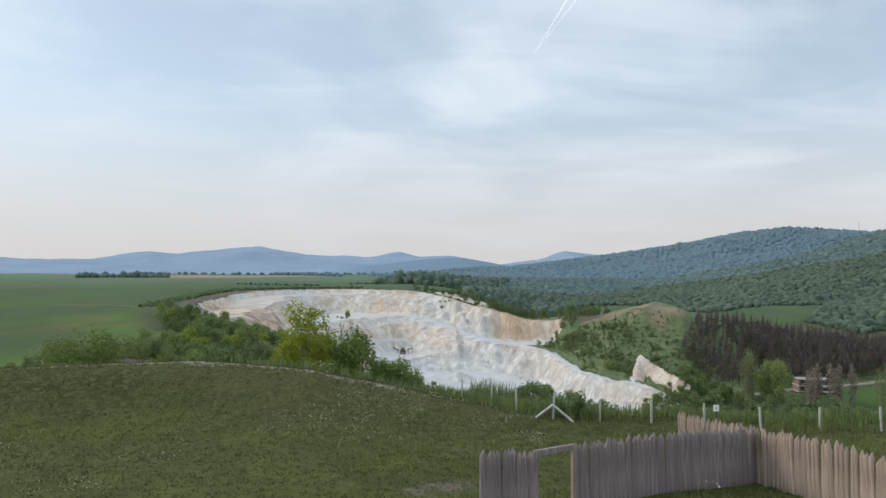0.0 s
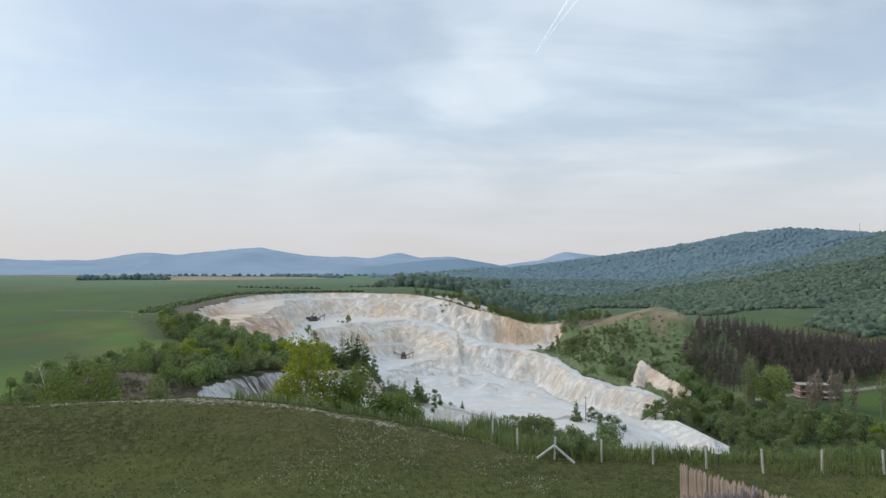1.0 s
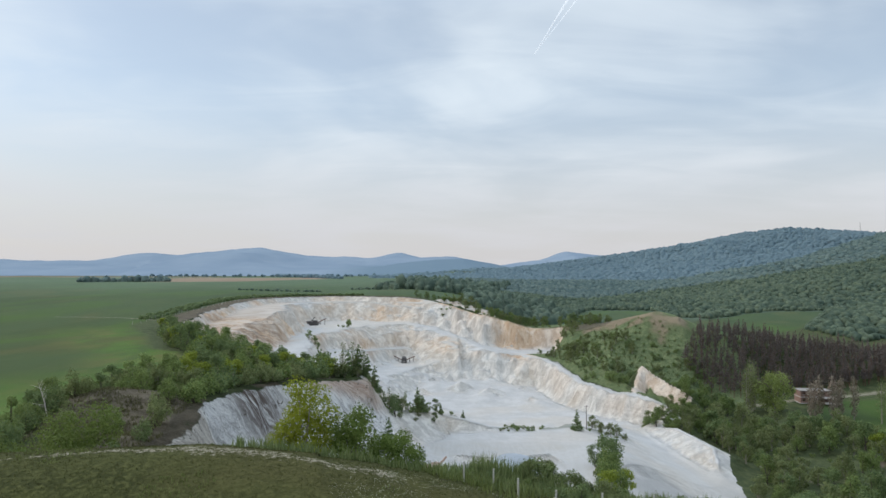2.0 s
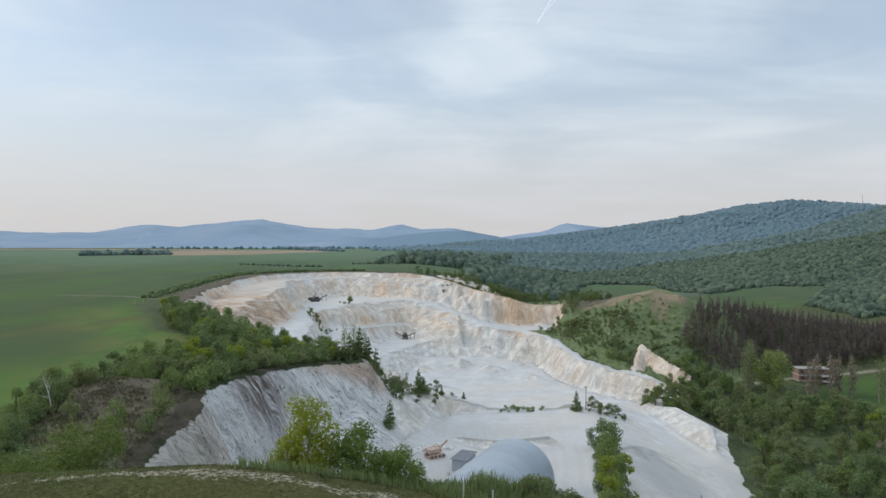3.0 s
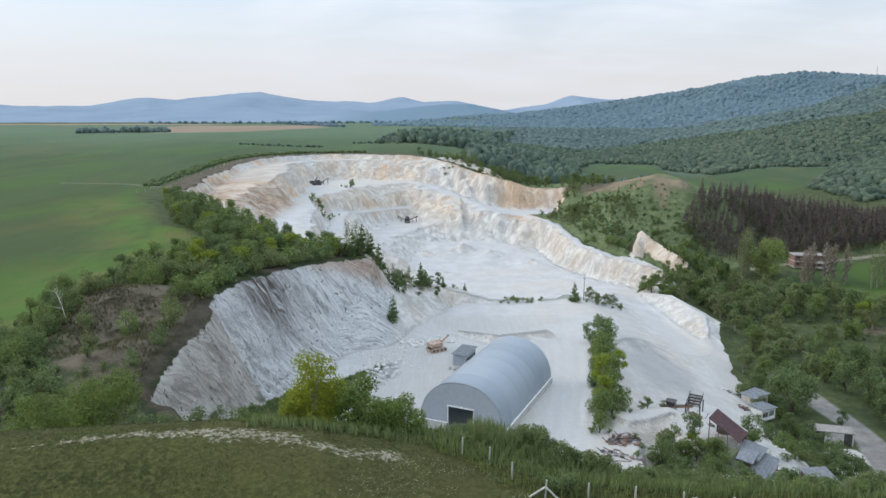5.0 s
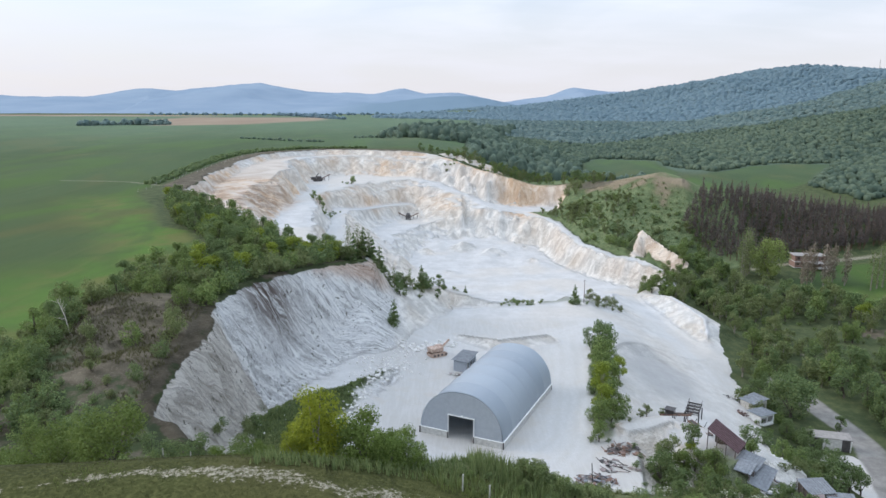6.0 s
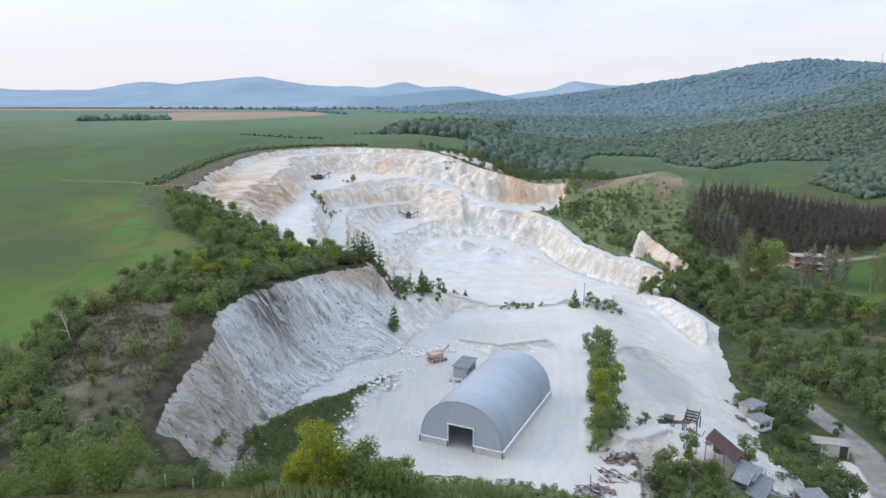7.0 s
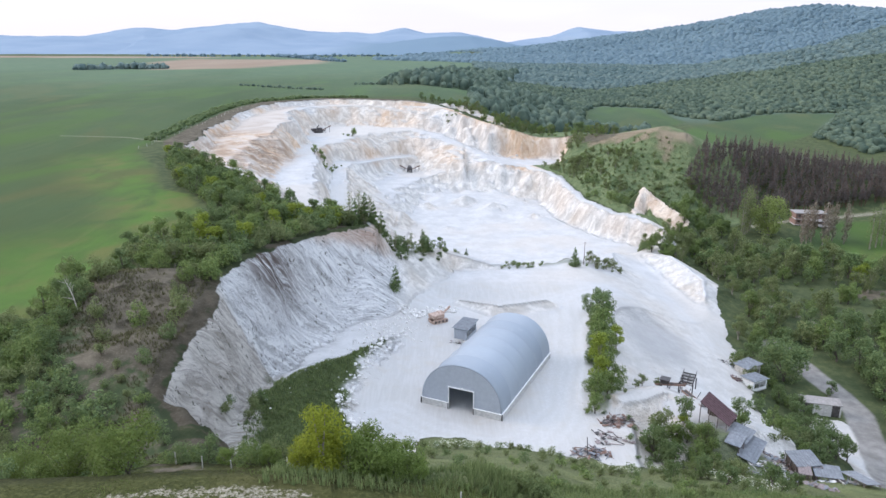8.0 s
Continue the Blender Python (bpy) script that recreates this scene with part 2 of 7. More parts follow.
    cliff = m.mix(m.math("MULTIPLY", m.ramp(crack.outputs["Distance"], 0.05, 0.0, 0, 0.6), m.ramp(m.noise(6, 3), 0.45, 0.6)), cliff, (0.20, 0.195, 0.19))
    rock = m.mix(m.attr("old_face"), rock, cliff)
    rock = m.mix(m.ramp(fleck, 0.6, 0.8, 0, 0.25), rock, (0.38, 0.365, 0.34))
    warm = m.mix(m.ramp(streak, 0.4, 0.7), (0.50, 0.345, 0.225), (0.66, 0.525, 0.39))
    warm = m.mix(m.ramp(m.noise(9, 5, (1, 1, 0.3)), 0.48, 0.72, 0, 0.85), warm, (0.66, 0.58, 0.485))
    warm = m.mix(m.ramp(rill, 0.52, 0.68, 0, 0.45), warm, (0.27, 0.17, 0.11))
    dust = m.mix(m.ramp(m.noise(7, 6, rough=0.68), 0.35, 0.68), (0.435, 0.428, 0.415), (0.515, 0.508, 0.495))
    dust = m.mix(m.ramp(patch, 0.4, 0.85, 0, 0.55), dust, (0.50, 0.455, 0.395))
    dust = m.mix(m.ramp(m.noise(1.3, 5, rough=0.7), 0.5, 0.72, 0, 0.4), dust, (0.36, 0.335, 0.30))
    tyre = m.noise(0.8, 4, (1.0, 0.09, 1.0), 0.6, warp=0.6)
    trodden = m.mix(m.ramp(tyre, 0.4, 0.65), (0.420, 0.405, 0.380), (0.458, 0.445, 0.422))
    trodden = m.mix(m.ramp(m.noise(4, 6, rough=0.7), 0.48, 0.7, 0, 0.6), trodden, (0.42, 0.375, 0.315))
    dust = m.mix(m.math("MULTIPLY", m.attr("works"), 0.8), dust, trodden)
    dust = m.mix(m.math("MULTIPLY", m.attr("haul"), 0.62), dust, m.mix(m.ramp(m.noise(0.6, 5), 0.4, 0.7), (0.475, 0.468, 0.452), (0.53, 0.524, 0.510)))
    dust = m.mix(m.attr("cream"), dust, m.mix(m.ramp(m.noise(17, 4, warp=0.6), 0.35, 0.65), (0.39, 0.325, 0.265), (0.50, 0.44, 0.375)))
    chalk = m.mix(m.attr("face"), dust, rock)
    chalk = m.mix(m.attr("ochre"), chalk, warm)
    chalk = m.mix(m.math("MULTIPLY", m.attr("dark_bed"), m.ramp(thin_bed, 0.42, 0.52)), chalk, (0.125, 0.095, 0.08))
    chalk = m.mix(m.attr("sand"), chalk, m.mix(m.ramp(m.noise(5, 5), 0.3, 0.7), (0.29, 0.285, 0.28), (0.345, 0.34, 0.33)))
    edge = m.math("ADD", m.attr("chalk"), m.ramp(mid, 0.2, 0.8, -0.3, 0.3))
    c = m.mix(m.ramp(edge, 0.42, 0.58), c, chalk)
    c = m.mix(m.attr("overgrown"), c, m.mix(m.ramp(fine, 0.35, 0.7), (0.060, 0.084, 0.034), (0.112, 0.132, 0.054)))
    c = m.mix(m.attr("sward"), c, m.mix(m.ramp(mid, 0.3, 0.7), (0.098, 0.136, 0.064), (0.175, 0.208, 0.104)))
    road = m.mix(m.ramp(m.noise(3, 5), 0.3, 0.7), (0.185, 0.172, 0.156), (0.275, 0.260, 0.236))
    c = m.mix(m.attr("road"), c, road)
    trod = m.math("ADD", m.attr("path"), m.ramp(m.noise(0.4, 6, rough=0.75), 0.25, 0.75, -0.5, 0.42))
    c = m.mix(m.ramp(trod, 0.40, 0.60), c, m.mix(m.ramp(fine, 0.35, 0.65), (0.17, 0.152, 0.105), (0.34, 0.31, 0.24)))
    broken = m.math("MULTIPLY", m.math("ADD", m.math("ADD", m.math("MULTIPLY", streak, 1.6), m.math("MULTIPLY", ledge, 0.8)), fleck), m.math("SUBTRACT", 1.0, m.attr("old_face")))
    old = m.math("MULTIPLY", m.math("ADD", m.math("ADD", m.math("MULTIPLY", bed, 1.8), m.math("MULTIPLY", thin_bed, 0.8)), m.math("ADD", m.math("MULTIPLY", fleck, 1.1), m.math("ADD", knock, m.math("ADD", m.math("MULTIPLY", rib, 1.5), m.math("MULTIPLY", shard, 1.2))))), m.attr("old_face"))
    m.bump(m.math("ADD", m.math("MULTIPLY", m.math("ADD", broken, m.math("MULTIPLY", old, 0.95)), m.attr("face")), m.math("ADD", m.math("MULTIPLY", fine, 0.2), m.math("MULTIPLY", mid, 0.16))), 0.8, 0.9)
    return m.done(c)


def far_material():
    m = Nodes("hazed_mountains", 1.0, 0, 0.0)
    where = m.t.nodes.new("ShaderNodeSeparateXYZ")
    m.t.links.new(m.place((1, 1, 1)), where.inputs["Vector"])
    # blue of the distance haze, put straight into the base colour
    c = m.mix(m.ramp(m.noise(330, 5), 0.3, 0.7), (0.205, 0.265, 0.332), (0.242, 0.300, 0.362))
    # less haze is painted on the nearer wooded ridge, so it is darker
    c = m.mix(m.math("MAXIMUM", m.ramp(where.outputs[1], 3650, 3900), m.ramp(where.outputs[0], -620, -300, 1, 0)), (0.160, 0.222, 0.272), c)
    return m.done(c)


LAND, FAR = land_material(), far_material()


def with_translucency(m, colour, through):
    tr = m.t.nodes.new("ShaderNodeBsdfTranslucent")
    m.t.links.new(colour, tr.inputs["Color"])
    mx = m.t.nodes.new("ShaderNodeMixShader")
    mx.inputs["Fac"].default_value = through
    m.t.links.new(m.bsdf.outputs["BSDF"], mx.inputs[1])
    m.t.links.new(tr.outputs["BSDF"], mx.inputs[2])
    m.t.links.new(mx.outputs["Shader"], m.t.nodes["Material Output"].inputs["Surface"])
    return m.mat


def leaf_material(name, dark, light, through=0.25):
    m = Nodes(name, 0.7, 0, 0.2)
    c = m.mix(m.per_island(), dark, light)
    c = m.mix(m.math("MULTIPLY", m.per_object(), 0.45), c, tuple(0.55 * a + 0.45 * b for a, b in zip(dark, (0.10, 0.11, 0.03))))
    m.done(c)
    return with_translucency(m, c, through)


def canopy_material(name, dark, light, size, through=0.35):
    """Leaf canopy of far woods: tone changes from crown to crown and in broad stands."""
    m = Nodes(name, 0.75, 0, 0.15)
    crown, stand = m.noise(size, 2, rough=0.5), m.noise(size * 16, 4)
    tone = m.math("ADD", m.math("MULTIPLY", crown, 0.55), m.math("ADD", m.math("MULTIPLY", stand, 0.35), m.math("MULTIPLY", m.per_island(), 0.10)))
    c = m.mix(m.ramp(tone, 0.38, 0.62), dark, light)
    c = m.mix(m.ramp(crown, 0.66, 0.76, 0, 0.4), c, tuple(min(0.6, 1.45 * v) for v in light))
    m.done(c)
    return with_translucency(m, c, through)


def plain_material(name, a, b, size=0.5, roughness=0.8, metallic=0.0, bump=0.0, stretch=(1, 1, 1), own=True, vary=0.0):
    m = Nodes(name, roughness, metallic, 0.4)
    n = m.noise(size, 6, stretch, 0.65, own)
    c = m.mix(m.ramp(n, 0.3, 0.7), a, b)
    c = m.mix(m.ramp(m.noise(size * 5, 4, stretch, 0.6, own), 0.5, 0.8, 0, 0.4), c, tuple(0.6 * v for v in a))
    if vary:
        c = m.mix(m.math("MULTIPLY", m.per_object(), vary), c, tuple(0.45 * v for v in b))
    if bump:
        m.bump(n, bump)
    return m.done(c)


LEAF_GREEN = leaf_material("leaves_green", (0.120, 0.182, 0.058), (0.255, 0.318, 0.108), 0.5)
LEAF_DARK = leaf_material("leaves_dark", (0.112, 0.17, 0.074), (0.222, 0.285, 0.114), 0.5)
LEAF_BRIGHT = leaf_material("leaves_bright", (0.185, 0.245, 0.034), (0.33, 0.385, 0.062), 0.5)
LEAF_OLIVE = leaf_material("leaves_olive", (0.138, 0.175, 0.070), (0.250, 0.285, 0.125), 0.5)
# three far woods: pale blue haze of distance mixed into the leaf colours
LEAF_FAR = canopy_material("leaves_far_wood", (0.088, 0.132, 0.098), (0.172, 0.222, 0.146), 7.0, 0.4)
LEAF_HAZED = canopy_material("leaves_distant_wood_hazed", (0.150, 0.226, 0.262), (0.190, 0.270, 0.300), 18.0)
LEAF_MID = canopy_material("leaves_middle_wood_hazed", (0.112, 0.170, 0.164), (0.182, 0.244, 0.218), 11.0)
NEEDLES = leaf_material("needles", (0.118, 0.100, 0.098), (0.215, 0.178, 0.172), 0.5)
BARK = plain_material("bark", (0.060, 0.048, 0.036), (0.13, 0.11, 0.09), 0.2, 0.9, 0, 0.02, (1, 1, 0.2))
PALE_BARK = plain_material("pale_bark", (0.20, 0.175, 0.14), (0.32, 0.29, 0.24), 0.2, 0.9, 0, 0.02, (1, 1, 0.2))
RED_BARK = plain_material("red_bark", (0.11, 0.062, 0.042), (0.19, 0.115, 0.08), 0.3, 0.9, 0, 0.02, (1, 1, 0.2))
WEATHERED = plain_material("weathered_wood", (0.115, 0.086, 0.082), (0.375, 0.312, 0.296), 0.06, 0.85, 0, 0.012, (1, 1, 0.05), vary=0.75)
TAN_WOOD = plain_material("sunned_wood", (0.180, 0.128, 0.095), (0.48, 0.375, 0.295), 0.06, 0.85, 0, 0.012, (1, 1, 0.05), vary=0.65)
POST_WOOD = plain_material("post_concrete", (0.34, 0.33, 0.29), (0.50, 0.49, 0.44), 0.15, 0.9, 0, 0.005, (1, 1, 0.3))
CLADDING = plain_material("grey_cladding", (0.34, 0.37, 0.41), (0.38, 0.41, 0.45), 0.8, 0.55, 0.0, 0.0)


def sheeting_material():
    m = Nodes("pale_blue_sheeting", 0.35, 0, 0.4)
    c = m.mix(m.per_object(), (0.385, 0.435, 0.488), (0.475, 0.525, 0.572))
    c = m.mix(m.ramp(m.noise(1.4, 5, (1, 1, 0.35), own=True), 0.5, 0.75, 0, 0.35), c, (0.54, 0.58, 0.61))
    m.done(c)
    return with_translucency(m, c, 0.36)


CANVAS = sheeting_material()
CONCRETE = plain_material("concrete", (0.42, 0.41, 0.39), (0.58, 0.57, 0.54), 0.6, 0.9, 0, 0.01)
DARK_METAL = plain_material("dark_steel", (0.06, 0.055, 0.055), (0.12, 0.11, 0.105), 0.4, 0.6, 0.5, 0.0)
RUST = plain_material("rusty_steel", (0.15, 0.088, 0.064), (0.28, 0.185, 0.145), 0.3, 0.8, 0.2, 0.005)
FADED_PAINT = plain_material("faded_orange_paint", (0.30, 0.20, 0.15), (0.56, 0.43, 0.35), 0.5, 0.75, 0.0, 0.004)
RED_ROOF = plain_material("red_sheet_roof", (0.066, 0.031, 0.033), (0.108, 0.056, 0.057), 0.8, 0.6, 0.1, 0.0, (1, 1, 1))
GREY_ROOF = plain_material("grey_sheet_roof", (0.155, 0.165, 0.18), (0.27, 0.285, 0.30), 0.7, 0.8, 0.0, 0.0, vary=0.4)
WHITE_PAINT = plain_material("white_paint", (0.74, 0.74, 0.72), (0.82, 0.82, 0.80), 0.3, 0.6)
OLD_SLAB = plain_material("old_slab", (0.22, 0.20, 0.185), (0.32, 0.295, 0.27), 0.6, 0.9)
PLASTER = plain_material("pale_plaster", (0.42, 0.40, 0.37), (0.60, 0.58, 0.54), 0.5, 0.9, 0, 0.005)
BRICK_RED = plain_material("red_brickwork", (0.20, 0.125, 0.10), (0.30, 0.20, 0.165), 0.3, 0.9, 0, 0.01)


# ---- building helpers ----
def thing(name, x, y, z, label, category, turn=0.0, group="", kind=""):
    ob = new(name)
    ob.matrix_world = pose(x, y, z, 0, 0, turn)
    ob.empty_display_size = 0.2
    return tagged(ob, label, category, group, kind)


def mesh_of(name, bm, material, smooth=False):
    me = bpy.data.meshes.new(name)
    bm.to_mesh(me)
    bm.free()
    me.materials.append(material)
    if smooth:
        me.shade_smooth()
    return me


def part(name, bm, material, parent, label="", smooth=False, m=None):
    ob = new(name, bm if isinstance(bm, bpy.types.Mesh) else mesh_of(name, bm, material, smooth))
    ob.parent = parent
    if m is not None:
        ob.matrix_local = m
    return tagged(ob, label)


def raw_mesh(name, verts, faces, material, smooth=False):
    me = bpy.data.meshes.new(name)
    verts, faces = np.asarray(verts, np.float32), np.asarray(faces, np.int32)
    me.vertices.add(len(verts))
    me.vertices.foreach_set("co", verts.ravel())
    me.loops.add(faces.size)
    me.loops.foreach_set("vertex_index", faces.ravel())
    me.polygons.add(len(faces))
    me.polygons.foreach_set("loop_start", np.arange(len(faces), dtype=np.int32) * faces.shape[1])
    me.materials.append(material)
    me.update(calc_edges=True)
    me.polygons.foreach_set("use_smooth", np.full(len(faces), smooth))
    return me


def box(bm, sx, sy, sz, m=None, bevel=0.0):
    got = bmesh.ops.create_cube(bm, size=1.0)
    bmesh.ops.transform(bm, matrix=(m or Matrix()) @ Matrix.Diagonal((sx, sy, sz, 1)), verts=got["verts"])
    if bevel:
        edges = list({e for v in got["verts"] for e in v.link_edges})
        bmesh.ops.bevel(bm, geom=edges, offset=bevel, segments=1, affect="EDGES")
    return bm


def rod(bm, a, b, r1, r2=None, sides=8):
    a, b = Vector(a), Vector(b)
    d = b - a
    m = Matrix.Translation((a + b) / 2) @ d.to_track_quat("Z", "Y").to_matrix().to_4x4()
    bmesh.ops.create_cone(bm, cap_ends=True, segments=sides, radius1=r1, radius2=r1 if r2 is None else r2, depth=d.length, matrix=m)
    return bm


def boxed(sx, sy, sz, m=None, bevel=0.0):
    return box(bmesh.new(), sx, sy, sz, m, bevel)


def roded(a, b, r1, r2=None, sides=8):
    return rod(bmesh.new(), a, b, r1, r2, sides)


# ---- the lie of the land ----
def lattice(ix, iy, seed):
    h = (ix.astype(np.int64) * 374761393 + iy.astype(np.int64) * 668265263 + seed * 1442695041) & 0xFFFFFFFF
    h = ((h ^ (h >> 13)) * 1274126177) & 0xFFFFFFFF
    return ((h ^ (h >> 16)) & 0xFFFF) / 32767.5 - 1.0


def value_noise(x, y, seed=0):
    ix, iy = np.floor(x), np.floor(y)
    u, v = x - ix, y - iy
    u, v = u * u * u * (u * (u * 6 - 15) + 10), v * v * v * (v * (v * 6 - 15) + 10)
    a, b = lattice(ix, iy, seed), lattice(ix + 1, iy, seed)
    c, d = lattice(ix, iy + 1, seed), lattice(ix + 1, iy + 1, seed)
    return (a * (1 - u) + b * u) * (1 - v) + (c * (1 - u) + d * u) * v


def fbm(x, y, size, octaves=4, seed=0):
    total, gain = 0.0, 1.0
    for k in range(octaves):
        s = 2.03 ** k / size
        total = total + gain * value_noise(x * s + 17.3 * k, y * s - 9.1 * k, seed + k)
        gain *= 0.5
    return total


def ease(a, b, v):
    t = np.clip((v - a) / (b - a), 0, 1)
    return t * t * (3 - 2 * t)


def mix(a, b, t):
    return a * (1 - t) + b * t


def soft_max(a, b, k):
    h = np.clip(0.5 + 0.5 * (a - b) / k, 0, 1)
    return b * (1 - h) + a * h + k * h * (1 - h)


def to_line(x, y, line):
    """Distance to a line of (x, y, height) points, and the height at the nearest place on it."""
    best = np.full(np.shape(x), 1e9)
    level = np.zeros(np.shape(x))
    for (ax, ay, az), (bx, by, bz) in zip(line, line[1:]):
        ux, uy = bx - ax, by - ay
        t = np.clip(((x - ax) * ux + (y - ay) * uy) / (ux * ux + uy * uy), 0, 1)
        d = np.hypot(x - ax - t * ux, y - ay - t * uy)
        near = d < best
        best = np.where(near, d, best)
        level = np.where(near, az + t * (bz - az), level)
    return best, level


def depth_in(x, y, outline):
    """Signed distance to a closed outline, positive inside."""
    best = np.full(np.shape(x), 1e9)
    inside = np.zeros(np.shape(x), bool)
    for (ax, ay), (bx, by) in zip(outline, outline[1:] + outline[:1]):
        ux, uy = bx - ax, by - ay
        t = np.clip(((x - ax) * ux + (y - ay) * uy) / (ux * ux + uy * uy), 0, 1)
        best = np.minimum(best, np.hypot(x - ax - t * ux, y - ay - t * uy))
        if ay != by:
            inside ^= ((ay > y) != (by > y)) & (x < ux * (y - ay) / uy + ax)
    return np.where(inside, best, -best)


def along(x, y, outline):
    """How far round an outline its nearest place lies."""
    best, run, gone = np.full(np.shape(x), 1e9), np.zeros(np.shape(x)), 0.0
    for (ax, ay), (bx, by) in zip(outline, outline[1:]):
        ux, uy = bx - ax, by - ay
        size = math.hypot(ux, uy)
        t = np.clip(((x - ax) * ux + (y - ay) * uy) / size ** 2, 0, 1)
        d = np.hypot(x - ax - t * ux, y - ay - t * uy)
        run = np.where(d < best, gone + t * size, run)
        best = np.minimum(best, d)
        gone += size
    return run


# brow of the home hill, and the crest of the low bank on it
BROW = [(-150, 24), (-60, 38.5), (-30, 44.6), (-12, 47.6), (0, 49.0), (5, 46), (10, 43.5), (30, 42), (60, 36), (120, 20), (200, -20), (200, -150), (-150, -150)]
BANK = [(-60, 40, 22.0), (-36, 44, 23.6), (-16, 44.8, 24.3), (-8, 43.5, 23.9), (-3, 45.5, 22.7), (2, 50, 21.0)]
# quarry: the yard with its west cliff, and the pit cut down in steps
YARD = [(-18, 66), (-33, 78), (-41.5, 88), (-42.5, 108), (-45.5, 130), (-46.5, 149), (-39, 170), (-33, 184), (-29, 192), (-24, 201), (-6, 212), (0, 240), (60, 290), (110, 270), (104, 230), (92, 190), (78, 160), (70, 120), (60, 96), (30, 76), (-10, 64)]
CLIFF_FOOT = YARD[:16]
PLATFORM = [(-110, 297), (-121, 321), (-126, 380), (-129, 439), (-124, 505), (-92, 541), (-64, 536), (-38, 529), (-8, 524), (10, 500), (0, 300), (-70, 270)]
# crest of the white east wall, with its height; the green hill rises behind it
WALL_TOP = [(30, 426, -11.5), (50, 422, -12.3), (62.5, 393, -15.0), (67.8, 350, -17.7), (78, 322, -18.3), (88, 311, -19.0), (98, 300, -20.0)]
STEP_A = [(-18, 190), (-30, 205), (-55, 225), (-76, 262), (-94, 288), (-103, 306), (-102.5, 350), (-97, 377), (-98, 423), (-111, 470), (-110, 508), (-90, 534), (-65, 531), (-40, 526), (-20, 521), (2, 504), (32, 461), (74, 451), (80, 447), (77, 428), (65, 394), (69.5, 350), (79.5, 323), (100, 301), (100, 262), (60, 230), (20, 205)]
STEP_B = [(-8, 206), (-42, 222), (-56, 262), (-66, 300), (-71, 335), (-74, 366), (-79, 401), (-75, 431), (-66, 448), (-52, 476), (-25, 492), (2, 478), (20, 448), (30, 427), (47, 417), (57, 392), (62, 352), (73, 325), (95, 304), (95, 285), (60, 230), (30, 214)]
STEP_C = [(8, 226), (-30, 238), (-40, 290), (-38, 340), (-34, 395), (-20, 428), (5, 432), (24, 428), (49.6, 422), (62.5, 393), (67.8, 350), (78, 322), (98, 300), (94, 282), (60, 262), (35, 232)]
SPUR = [(-30, 196, 5.0), (-18, 203, -4.0), (-4, 222, -8.0), (12, 219, -11.5), (34, 227, -15.5), (60, 240, -19.5)]
GREEN_HILL = [(80, 470, 0.0), (98, 430, 4.0), (119, 391, 14.5), (127, 384, 12.0), (156, 380, -2.0), (190, 374, -10.0), (225, 366, -16.5), (262, 372, -20.0)]
SPIRE = [(88, 322, -14.5), (92.5, 329, -6.6), (96.5, 323, -10.4), (103.5, 305, -14.4), (107, 297, -18.5)]
DUMP = [(86, 222, -24.6), (90, 235, -21.8), (86, 262, -21.6), (81, 274, -23.5)]
RIM_TIPS = [(-8, 524), (8, 508), (22, 492), (32, 478), (40, 486), (30, 508), (8, 530)]
PIT_ROAD = [(-30, 462, -13.5), (-52, 424, -11.5), (-62, 408, -9.3), (-64.5, 386, -9.5), (-58, 362, -10.5), (-54, 330, -12.5), (-50, 305, -16.0), (-40, 285, -21.0)]
# far country: crests as (x, y, height), fitted to the skyline from the camera
NEAR_RIDGE = [(420, 560, 18.0), (560, 820, 62.0), (700, 1120, 98.0), (1000, 1300, 108.0), (1700, 1200, 100.0)]
FAR_RIDGE = [(120, 2900, 28.0), (380, 2700, 68.0), (640, 2600, 104.0), (860, 2500, 138.0), (1010, 2400, 172.0), (1130, 2280, 184.0), (1300, 2250, 172.0), (1480, 2300, 162.0), (2300, 2300, 150.0)]
MID_RIDGE = [(-640, 3300, 8.0), (-505, 3300, 15.0), (-348, 3300, 41.0), (-190, 3300, 72.0), (-34, 3300, 103.0), (96, 3300, 106.0), (226, 3300, 82.0), (330, 3280, 55.0), (520, 3200, 40.0)]
MOUNTAINS = [(-3600, 3300, 90.0), (-2550, 4030, 106.0), (-2120, 4170, 109.0), (-1830, 4370, 162.0), (-1680, 4390, 150.0), (-1420, 4390, 176.0), (-1130, 4350, 192.0), (-860, 4390, 147.0), (-520, 4460, 132.0), (-275, 4500, 163.0), (-150, 4420, 138.0), (60, 4380, 141.0), (330, 4300, 88.0), (590, 4420, 118.0), (770, 4420, 177.0), (980, 4400, 152.0), (1700, 4300, 150.0)]


EAST_FIELDS = [[(118, 610), (150, 560), (196, 590), (205, 700), (160, 760), (140, 720)], [(165, 520), (205, 462), (255, 498), (318, 585), (262, 612), (190, 560)]]


